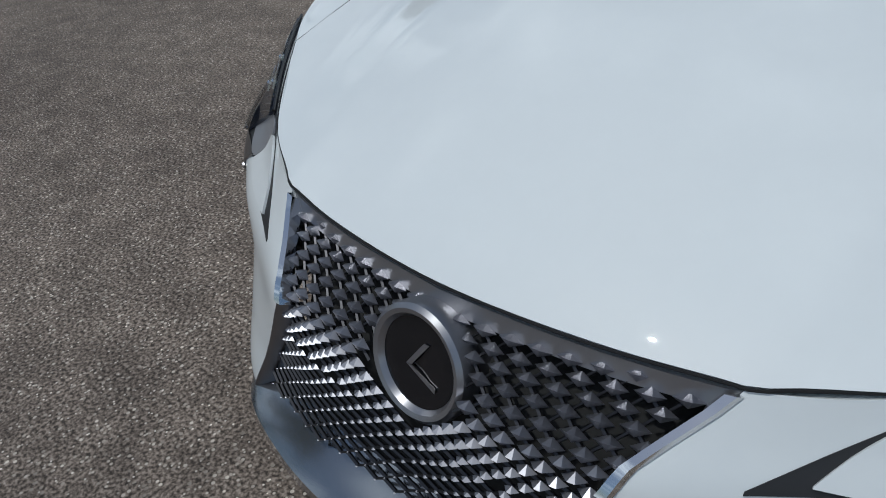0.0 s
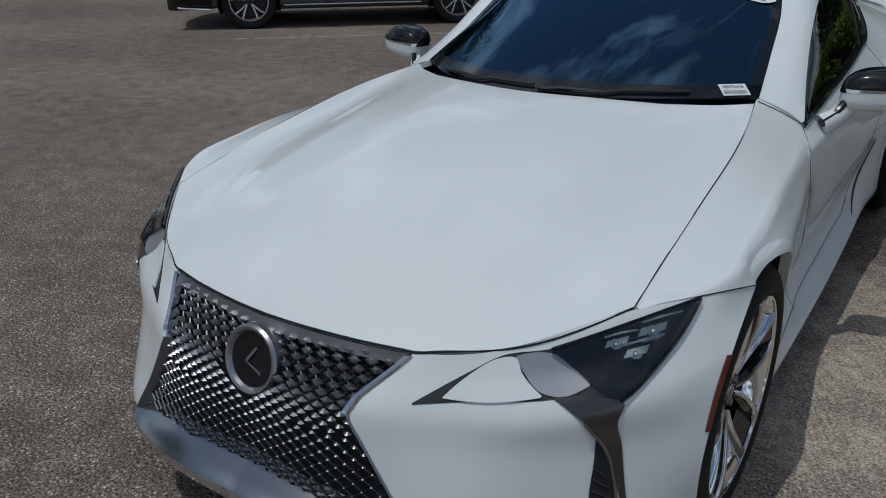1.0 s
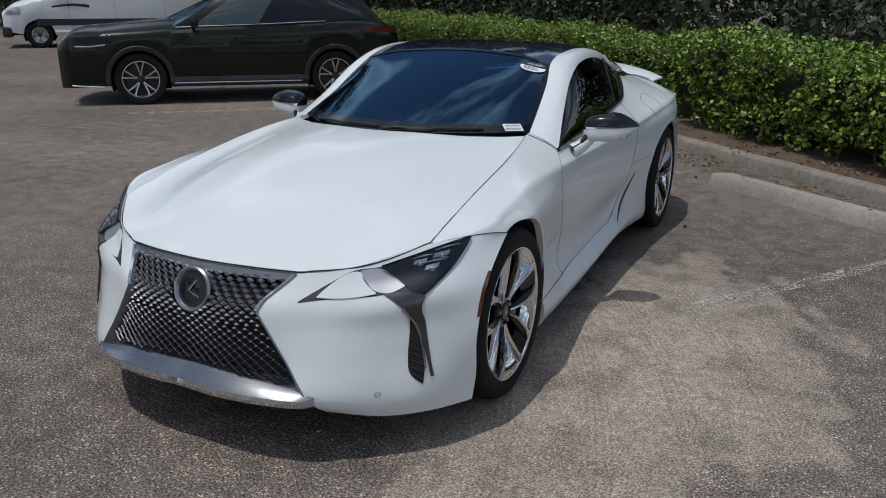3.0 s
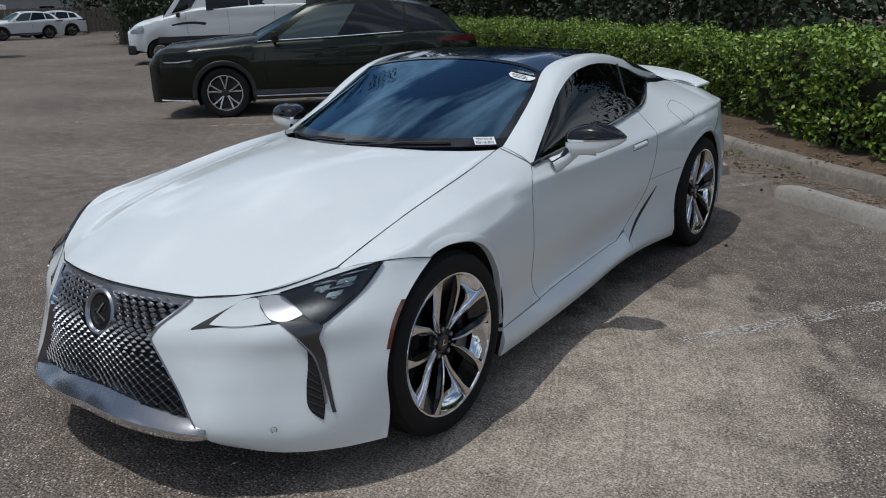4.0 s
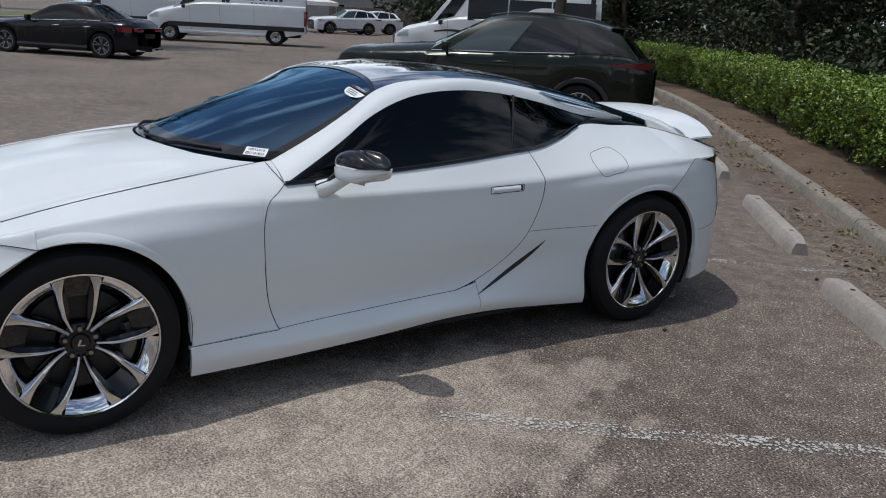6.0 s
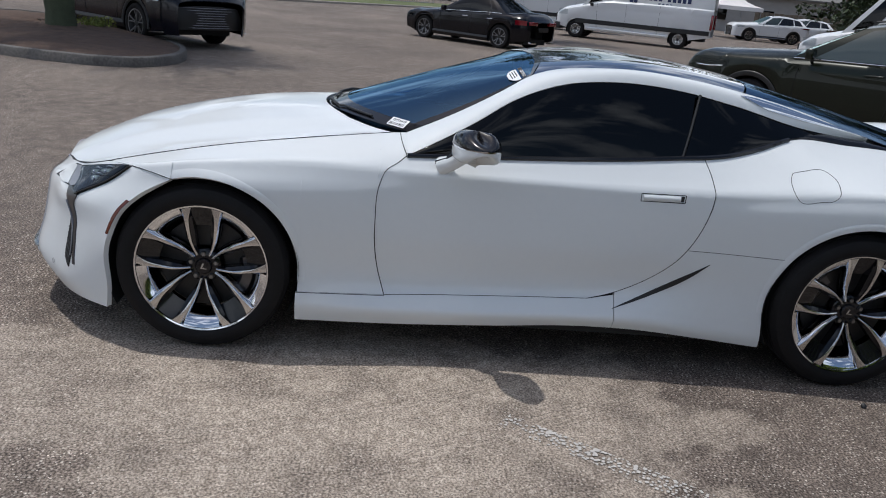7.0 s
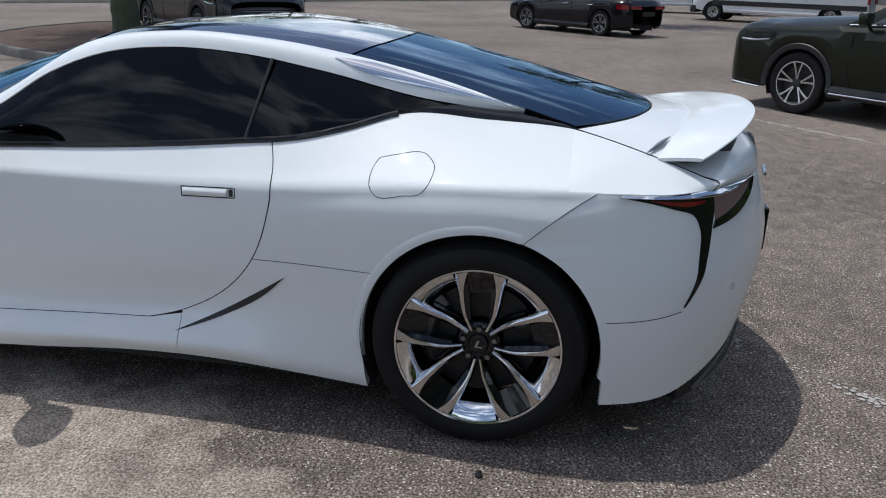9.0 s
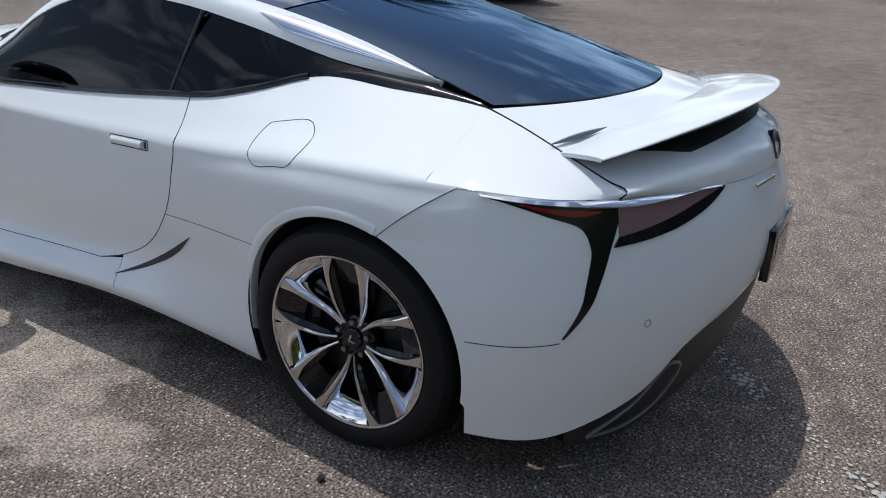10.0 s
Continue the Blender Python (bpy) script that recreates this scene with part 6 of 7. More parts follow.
# trees: tapered trunk, limbs, clumped crown
def tree(at, height, spread, seed, leaves=9000, leaf_size=.10, material=None, bare=.35, label="dark green broadleaf tree behind the hedge", group="woodland trees"):
    rnd = random.Random(seed)
    t = thing("tree", label, "tree", group)
    bm = bmesh.new()
    base = Vector(at)
    lean = Vector((rnd.uniform(-.05, .05), rnd.uniform(-.05, .05), 1))
    r = height * .022
    trunk = [base + lean * height * f + Vector((rnd.uniform(-.1, .1), rnd.uniform(-.1, .1), 0)) * f for f in np.linspace(0, .75, 7)]
    trunk[0].z -= .1
    tube(bm, trunk, [r * 1.35] + [r * (1 - f) for f in np.linspace(.1, .75, 6)], 9)
    cent = []
    for i in range(16):
        f = rnd.uniform(bare, .78)
        a = base + lean * height * f
        ang = rnd.uniform(0, math.tau)
        L = spread * rnd.uniform(.5, 1.0) * (1.15 - .5 * abs(f - .5))
        e = a + Vector((math.cos(ang) * L, math.sin(ang) * L, height * rnd.uniform(.04, .2)))
        m = (a + e) / 2 + Vector((0, 0, height * .03))
        tube(bm, [a, m, e], [r * .42, r * .28, r * .1], 6)
        for k in range(5):
            p = a.lerp(e, rnd.uniform(.45, 1.1)) + Vector((rnd.gauss(0, .1), rnd.gauss(0, .1), rnd.gauss(.05, .08))) * spread
            q = spread * rnd.uniform(.14, .30)
            cent.append((p, Vector((q, q, q * .7))))
    for k in range(10):
        p = base + lean * height * rnd.uniform(.72, .97) + Vector((rnd.gauss(0, .25), rnd.gauss(0, .25), 0)) * spread
        q = spread * rnd.uniform(.15, .28)
        cent.append((p, Vector((q, q, q * .8))))
    part("trunk", bm, BARK, t)
    ob = new("crown", leaf_cloud("crown", cent, leaves, leaf_size, material or TREE_LEAF, seed + 1))
    ob.parent = t
    return t


rnd = random.Random(77)
for i in range(10):
    s = -40 + i * 3.5 + rnd.uniform(-1, 1)
    tree(spot(s, 8.4 + rnd.uniform(-.8, 1.6), .15), rnd.uniform(6.5, 9.5), rnd.uniform(2.4, 3.3), 100 + i, 13000, .085, bare=.12)
for i in range(8):
    s = -44 + i * 5.4 + rnd.uniform(-1, 1)
    tree(spot(s, 13.5 + rnd.uniform(-1, 2), .15), rnd.uniform(9, 13), rnd.uniform(3.2, 4.2), 140 + i, 7000, .16, bare=.15)
for i in range(7):
    tree((-27.5 + rnd.uniform(-6, 3), 21.5 + rnd.uniform(-2, 6), 0), rnd.uniform(6, 9), rnd.uniform(2.6, 3.4), 170 + i, 7000, .14, bare=.06)
# undergrowth between hedge and trees
cent = [(spot(rnd.uniform(-46, -2), rnd.uniform(6.2, 9), rnd.uniform(.4, 1.6)), Vector((.7, .6, .55))) for _ in range(180)]
cent += [(spot(rnd.uniform(-50, -5), rnd.uniform(10, 15), rnd.uniform(.6, 5.0)), Vector((1.3, .9, .9))) for _ in range(260)]
cent += [(Vector((rnd.uniform(-33, -21), rnd.uniform(18.5, 24), rnd.uniform(.4, 2.4))), Vector((1.1, .9, .8))) for _ in range(60)]
ob = new("undergrowth", leaf_cloud("undergrowth", cent, 100000, .08, TREE_LEAF, 31))
ob.parent = None
tagged(ob, "dark undergrowth behind the hedge", "shrubs", kind="stuff")


# concrete wheel stops
def wheel_stop(s0, n0, turn=0.0):
    st = tagged(new("wheel_stop"), "weathered concrete wheel stop on the asphalt", "wheel stop", "wheel stops")
    bm = bmesh.new()
    rows = []
    L = 1.83
    for i in range(13):
        f = i / 12
        end = min(f, 1 - f) * L
        k = min(1, .72 + end * 3)
        hh = .118 * min(1, .78 + end * 2)
        prof = [(-.085 * k, 0), (-.075 * k, .05), (-.058 * k, hh - .012), (-.045 * k, hh), (.045 * k, hh), (.058 * k, hh - .012), (.075 * k, .05), (.085 * k, 0)]
        rows.append([Vector((-L / 2 + L * f, a, z)) for a, z in prof])
    vs = sheet(bm, rows)
    for e in (vs[0], vs[-1]):
        bm.faces.new(e)
    bmesh.ops.recalc_face_normals(bm, faces=bm.faces)
    part("block", bm, CONCRETE, st)
    for x in (-.6, .6):
        bm = bmesh.new()
        lathe(bm, [(.116, .016), (.121, .016), (.122, .0005)], "z", 12, at=(x, 0, 0))
        part("anchor_pin", bm, STEEL, st)
    st.matrix_world = Matrix.Translation(spot(s0, n0)) @ STRIP.to_3x3().to_4x4() @ pose(0, 0, 0, 0, 0, turn)
    return st


for s0, n0, a in ((-.28, 3.10, 5), (-2.98, 3.06, 0), (-6.1, 3.07, -1), (-9.05, 3.02, 2), (-11.8, 3.05, 0), (-14.7, 3.2, 1)):
    wheel_stop(s0, n0, a)
bm = bmesh.new()
rnd = random.Random(9)
for p, r in (((1.118, 1.478, .010), .012), ((.9, 3.2, .01), .012)):
    pb = thing("pebble", "small dark pebble lying on the asphalt", "stone", "loose pebbles")
    b2 = bmesh.new()
    bmesh.ops.create_icosphere(b2, subdivisions=2, radius=r, matrix=Matrix.Translation(p))
    for v in b2.verts:
        v.co += Vector((rnd.uniform(-1, 1), rnd.uniform(-1, 1), rnd.uniform(-1, .3))) * r * .18
    part("stone", b2, SATIN, pb)
bm.free()

cent = [(spot(rnd.uniform(-60, -8), rnd.uniform(17, 21), rnd.uniform(.6, 9.5)), Vector((1.8, 1.2, 1.2))) for _ in range(420)]
cent += [(Vector((rnd.uniform(-36, -16), rnd.uniform(26, 31), rnd.uniform(.6, 9))), Vector((1.8, 1.2, 1.2))) for _ in range(110)]
ob = new("far_woodland", leaf_cloud("far_woodland", cent, 46000, .26, TREE_LEAF, 37))
tagged(ob, "dense green woodland behind the hedge", "woodland", kind="stuff")


# ---- parked vehicles ----
def road_wheel(parent, x, y, r, width, dark=False, spokes=5, van=False):
    w = thing("wheel", "", "")
    w.parent = parent
    bm = bmesh.new()
    rr = r * (.70 if not van else .58)
    lathe(bm, [(-width, rr), (-width, r * .95), (-width + .03, r), (-.03, r), (-.004, r * .95), (0, r * .86), (-.008, rr + .012), (-.016, rr)], n=40)
    part("tyre", bm, RUBBER, w)
    bm = bmesh.new()
    lathe(bm, [(-.010, rr + .004), (-.014, rr - .012), (-.05, rr - .03), (-.10, rr - .04), (-.11, .001)], n=36)
    part("rim_back", bm, SATIN if not van else STEEL, w)
    bm = bmesh.new()
    lathe(bm, [(-.008, rr + .006), (-.008, rr - .010), (-.02, rr - .014)], n=40)
    part("rim_edge", bm, SILVER if not dark else DARK_CHROME, w)
    for k in range(spokes):
        for s in (-1, 1):
            bm = bmesh.new()
            rows = []
            for t in np.linspace(0, 1, 5):
                a = math.pi / 2 + k * math.tau / spokes + s * (.10 + .13 * t)
                c, n_ = Vector((0, math.cos(a), math.sin(a))), Vector((0, -math.sin(a), math.cos(a)))
                q, hw, x0 = c * (.05 + (rr - .055) * t), .009 + .004 * t, -.035 + .020 * t
                rows.append([Vector((x0 - .02, 0, 0)) + q - n_ * hw, Vector((x0, 0, 0)) + q - n_ * hw, Vector((x0, 0, 0)) + q + n_ * hw, Vector((x0 - .02, 0, 0)) + q + n_ * hw])
            sheet(bm, rows)
            bmesh.ops.recalc_face_normals(bm, faces=bm.faces)
            part("spoke", bm, SILVER if not dark else DARK_CHROME, w)
    bm = bmesh.new()
    lathe(bm, [(-.06, .06), (-.03, .055), (-.026, .03), (-.025, .001)], n=20)
    part("hub", bm, SATIN, w)
    w.matrix_world = Matrix.Translation((x, y, r)) if x > 0 else Matrix.Translation((x, y, r)) @ Euler((0, 0, math.pi)).to_matrix().to_4x4()


def car(label, paint, spec, at, yaw, category="car", group="", dark_rims=False):
    """A parked vehicle from a few profile curves; nose towards -y in its own axes, then turned by yaw degrees and set down."""
    v = thing(spec["name"], label, category, group)
    wb, r, R = spec["wheelbase"] / 2, spec["wheel"], spec["wheel"] + .05
    W = curve([p[1:] for p in spec["width"]], [p[0] for p in spec["width"]])
    B = curve([p[1:] for p in spec["belt"]], [p[0] for p in spec["belt"]])
    T = curve([p[1:] for p in spec["top"]], [p[0] for p in spec["top"]])
    ys = sorted(set(list(np.linspace(spec["width"][0][0], spec["width"][-1][0], 70)) + [c + d for c in (-wb, wb) for d in np.linspace(-R, R, 21)]))
    floor = spec["floor"]
    for side in (1, -1):
        P = []
        for y in ys:
            w, zb, zt = float(W(y)[0][0]), float(B(y)[0][0]), float(T(y)[0][0])
            low = floor + spec.get("lift", .10) * max(0, (abs(y) - wb - R) / .5)
            for c in (-wb, wb):
                if abs(y - c) < R:
                    low = max(low, r + math.sqrt(R * R - (y - c) ** 2))
            low = min(low, zb - .05)
            pts = [(w * .955, low), (w * .985, low + (zb - low) * .18), (w, low + (zb - low) * .45), (w * .995, low + (zb - low) * .75), (w * .965, zb - .02), (w * .93, zb), (w * .70, zb + (zt - zb) * .72), (w * .35, zb + (zt - zb) * .95), (0, zt)]
            q = curve(pts)(np.linspace(0, 1, 22))
            P.append([(a, y, z) for a, z in q])
        part("body_side", skin(P, .03, side, (1, 0, .4)), paint, v)
    # cladding over the sills and arches
    if spec.get("cladding"):
        for side in (1, -1):
            for c in (-wb, wb):
                bm = bmesh.new()
                P = []
                for a in np.radians(np.linspace(-8, 188, 30)):
                    row = []
                    for rad, o in ((R - .01, .0), (R + .015, .012), (R + .05, .012), (R + .06, .0)):
                        y, z = c + rad * math.cos(a), r + rad * math.sin(a)
                        row.append(((float(W(y)[0][0]) * .995 + o) * side, y, z))
                    P.append(row)
                sheet(bm, P)
                part("arch_cladding", rim(bm, .02, (side, 0, 0)), SATIN, v)
    for side in (1, -1):
        bm = bmesh.new()
        rows = []
        for y in np.linspace(-wb + R, wb - R, 20):
            w = float(W(y)[0][0])
            rows.append([((w * .99 + .008) * side, y, floor + .12), ((w + .012) * side, y, floor + .06), ((w * .97) * side, y, floor - .02), ((w * .85) * side, y, floor - .04)])
        sheet(bm, rows)
        part("sill", rim(bm, .02, (side, 0, 0)), SATIN if spec.get("cladding") else paint, v)
        if spec.get("sill_strip"):
            bm = bmesh.new()
            tube(bm, [((float(W(y)[0][0]) + .014) * side, y, floor + .03) for y in np.linspace(-wb + R + .05, wb - R - .1, 12)], .010, 6)
            part("sill_strip", bm, CHROME, v)
    bm = bmesh.new()
    y0, y1 = spec["width"][0][0], spec["width"][-1][0]
    wm = max(p[1] for p in spec["width"])
    box(bm, (-wm * .62, y0 + .25, floor - .03), (wm * .62, y1 - .25, floor + .12))
    box(bm, (-wm * .9, -wb + R, floor - .02), (wm * .9, wb - R, floor + .12))
    part("underbody", bm, UNDER, v)
    for c in (-wb, wb):
        for side in (1, -1):
            bm = bmesh.new()
            P = [[(x * side, c + (R + .01) * math.cos(a), r + (R + .01) * math.sin(a)) for a in np.radians(np.linspace(-25, 205, 24))] for x in (wm * .55, wm * .95)]
            sheet(bm, P)
            bm.faces.new([bm.verts.new((wm * .55 * side, c + (R + .01) * math.cos(a), r + (R + .01) * math.sin(a))) for a in np.radians(np.linspace(-25, 205, 24))])
            part("wheel_liner", bm, UNDER, v)
            road_wheel(v, wm * .985 * side, c, r, .23, dark_rims, van=spec.get("van", False))
    # greenhouse
    g = spec["glass"]
    wr = spec["roof_width"]
    roofc = curve([p[1:] for p in spec["roof"]], [p[0] for p in spec["roof"]])
    ry = np.linspace(spec["roof"][0][0], spec["roof"][-1][0], 24)
    P = [[(x * wr, y, float(roofc(y)[0][0]) - .07 * abs(x) ** 2.6) for x in np.linspace(-1, 1, 17)] for y in ry]
    part("roof", skin(P, .03, 1, (0, 0, 1)), spec.get("roof_paint", paint), v)
    def edge(y):
        return np.array((wr, y, float(roofc(min(max(y, ry[0]), ry[-1]))[0][0]) - .07))
    def sill_pt(y):
        return np.array((float(W(y)[0][0]) * .925, y, float(B(y)[0][0]) + .004))
    yb0, yb1 = g["belt"]
    low = [sill_pt(y) for y in np.linspace(yb0, yb1, 40)]
    top = [edge(y) for y in np.linspace(ry[0], ry[-1], 40)]
    for side in (1, -1):
        def side_patch(f0, f1, s0, s1, n=10, out=0.0):
            return [[(low_at(f) * (1 - s) + top_at(f) * s) + np.array((out + .02 * math.sin(math.pi * s), 0, 0)) for f in np.linspace(f0, f1, n)] for s in np.linspace(s0, s1, 8)]
        fs = np.linspace(0, 1, 40)
        low_at = lambda f: np.array([np.interp(f, fs, [p[k] for p in low]) for k in range(3)])
        top_at = lambda f: np.array([np.interp(f, fs, [p[k] for p in top]) for k in range(3)])
        part("cabin_side", skin(side_patch(0, 1, 0, 1, 40), .02, side), spec.get("pillar", paint), v)
        for k, (f0, f1) in enumerate(g["windows"]):
            part("side_window", skin(side_patch(f0, f1, .05, .90, 14, .006), .005, side), g.get("front", g.get("tint", TINT)) if k == 0 else g.get("tint", TINT), v)
        if g.get("trim"):
            bm = bmesh.new()
            tube(bm, [flip(low_at(f) + np.array((.012, 0, .012)), side) for f in np.linspace(.02, g["trim"], 24)], .009, 6)
            part("window_trim", bm, CHROME, v)
    zt0, zt1 = float(T(g["screen"])[0][0]), float(T(g["back"])[0][0])
    r0, r1 = edge(ry[0]), edge(ry[-1])
    rows = [[(0, g["screen"], zt0 + .0), (low[0][0] * .5, (g["screen"] * .7 + yb0 * .3), (zt0 * .7 + low[0][2] * .3)), tuple(low[0])], [(0, ry[0], float(roofc(ry[0])[0][0])), (wr * .5, ry[0], float(roofc(ry[0])[0][0]) - .012), tuple(r0)]]
    part("windscreen", skin(net(rows, 14, 21, True), .006, 1, (0, -1, 1)), spec.get("screen_glass", CLEAR), v)
    rows = [[(0, ry[-1], float(roofc(ry[-1])[0][0])), (wr * .5, ry[-1], float(roofc(ry[-1])[0][0]) - .012), tuple(r1)], [(0, g["back"], zt1), (low[-1][0] * .5, (g["back"] * .7 + yb1 * .3), zt1 * .7 + low[-1][2] * .3), tuple(low[-1])]]
    part("rear_window", skin(net(rows, 14, 21, True), .006, 1, (0, 1, .5)), spec.get("back_panel", TINT), v)
    bm = bmesh.new()
    box(bm, (-wr * .9, yb0 + .5, floor + .1), (wr * .9, yb1 - .4, float(B(0)[0][0]) - .05), .05)
    for x in (-.36, .36):
        box(bm, (x - .2, ry[0] + .55, .7), (x + .2, ry[0] + .72, float(B(0)[0][0]) + .25), .05)
    part("cabin_seats", bm, LEATHER, v)
    spec["details"](v, W, B, T, paint)
    v.matrix_world = Matrix.Translation(at) @ pose(0, 0, 0, 0, 0, yaw)
    return v


def surf(W, y, z, side, out=.006):
    return Vector(((float(W(y)[0][0]) + out) * side, y, z))


def body_line(v, W, pts, side, name="panel_gap", material=None, r=.004, k=1.0):
    bm = bmesh.new()
    tube(bm, [(float(W(y)[0][0]) * k * side, y, z) for y, z in curve(pts)(np.linspace(0, 1, 24))], r, 5)
    part(name, bm, material or SEAM, v)


def mirror_pair(v, W, y, z, paint, reach=.16):
    for side in (1, -1):
        w = float(W(y)[0][0])
        m = part("door_mirror", box(bmesh.new(), ((w + .02) if side > 0 else -(w + .02 + reach), y - .05, z), ((w + .02 + reach) if side > 0 else -(w + .02), y + .06, z + .14), .035, segments=3), paint, v)
        bm = bmesh.new()
        tube(bm, [((w * .95) * side, y - .02, z - .02), ((w + .05) * side, y, z + .03)], .022, 6)
        part("mirror_arm", bm, SATIN, m)


def suv_details(v, W, B, T, paint):
    for side in (1, -1):
        body_line(v, W, [(-.78, .98), (-.80, .75), (-.72, .34)], side)
        body_line(v, W, [(.42, 1.02), (.44, .7), (.38, .34)], side)
        body_line(v, W, [(1.36, 1.06), (1.28, .85), (1.02, .55), (.95, .36)], side)
        for y in (.20, 1.18):
            bm = bmesh.new()
            tube(bm, [surf(W, y - .11, .985, side, .012), surf(W, y, .992, side, .026), surf(W, y + .11, .995, side, .012)], .014, 8)
            part("door_handle", bm, paint, v)
        # headlight and its bright lower strip
        bm = bmesh.new()
        P = [[(float(W(y)[0][0]) * side * k, y, z) for y, k in ((-1.78, 1.0), (-1.98, 1.012), (-2.16, 1.015), (-2.30, 1.03))] for z in (.86, .90, .945)]
        sheet(bm, P)
        part("headlight", rim(bm, .01), LENS, v)
        bm = bmesh.new()
        tube(bm, [(float(W(y)[0][0]) * side * k, y, z) for y, z, k in ((-1.86, .865, 1.01), (-2.08, .84, 1.018), (-2.26, .845, 1.03))], .010, 6)
        part("daytime_strip", bm, CHROME, v)
        bm = bmesh.new()
        P = [[(float(W(y)[0][0]) * side * k, y, 1.06 + (z - .99) * f) for y, k, f in ((1.78, 1.004, .08), (1.95, 1.006, .5), (2.12, 1.01, .8), (2.28, 1.02, 1), (2.40, 1.04, 1))] for z in (.945, .99, 1.035)]
        sheet(bm, P)
        part("tail_light", rim(bm, .01), DARK_RED, v)
        body_line(v, W, [(-2.36, .30), (-2.20, .285), (-1.92, .27)], side, "bumper_strip", CHROME, .012, 1.012)
        bm = bmesh.new()
        tube(bm, [(.56 * side, y, z) for y, z in ((-.05, 1.66), (.3, 1.715), (.9, 1.725), (1.5, 1.655))], .014, 6)
        part("roof_bar", bm, SATIN, v)
    mirror_pair(v, W, -.62, 1.11, paint)
    # grille of fine mesh, following the nose
    bm = bmesh.new()
    sheet(bm, net([[(0, -2.52, .80), (.35, -2.50, .79), (.66, -2.42, .76)], [(0, -2.54, .60), (.42, -2.51, .60), (.76, -2.40, .58)], [(0, -2.52, .36), (.45, -2.49, .36), (.80, -2.36, .35)]], 10, 21, True))
    gr = part("grille", rim(bm, .02, (0, -1, 0)), SATIN, v)
    for k in range(9):
        z = .40 + k * .045
        bm = bmesh.new()
        tube(bm, [(x, -2.548 + .17 * (abs(x) / .72) ** 2.2, z) for x in np.linspace(-.64, .64, 17)], .007, 5)
        part("grille_bar", bm, DARK_CHROME, gr)
    bm = bmesh.new()
    box(bm, (-.42, 2.33, .60), (.42, 2.42, .78), .02)
    part("tailgate_recess", bm, SATIN, v)
    bm = bmesh.new()
    box(bm, (-.60, 1.76, 1.550), (.60, 2.10, 1.575), .012)
    part("roof_spoiler", bm, paint, v)


SUV = dict(name="suv", lift=-.02, screen_glass=glass("suv_screen", (.30, .42, .40), 1.0, 1.8, (.85, 1.0, .97)), wheelbase=2.85, wheel=.37, floor=.28, roof_width=.60, cladding=True, sill_strip=True,
           width=[(-2.53, .74), (-2.42, .87), (-2.1, .93), (-1.425, .945), (-.6, .93), (.6, .93), (1.425, .955), (2.0, .94), (2.32, .88), (2.45, .76)],
           belt=[(-2.53, .84), (-2.40, .95), (-1.9, 1.02), (-1.3, 1.06), (-.7, 1.09), (.4, 1.125), (1.2, 1.16), (1.7, 1.18), (2.2, 1.13), (2.45, .98)],
           top=[(-2.53, .90), (-2.38, 1.03), (-1.9, 1.12), (-1.3, 1.18), (-.9, 1.215), (.4, 1.235), (1.2, 1.26), (1.9, 1.22), (2.3, 1.14), (2.45, 1.0)],
           roof=[(-.14, 1.635), (.3, 1.71), (.7, 1.725), (1.25, 1.69), (1.9, 1.56)],
           glass=dict(belt=(-.95, 2.26), windows=[(.09, .385), (.405, .71), (.73, .90)], screen=-1.06, back=2.34, trim=.70, tint=glass("suv_glass", (.04, .045, .045), 1.0, 1.6), front=mat("pale_cabin_window", (.040, .055, .055), .1, coat=0.5)), details=suv_details)
dirn = Vector((-5.084 + 7.214, 6.249 - 4.352, 0)).normalized()
suv_yaw = math.degrees(math.atan2(-dirn.x, dirn.y))
mid = Vector(((-7.214 - 5.084) / 2, (4.352 + 6.249) / 2, 0))
left_of = Vector((dirn.y, -dirn.x, 0))
car("dark green metallic SUV parked beside the hedge", SUV_PAINT, SUV, mid - left_of * .93, suv_yaw, "car", "parked cars")


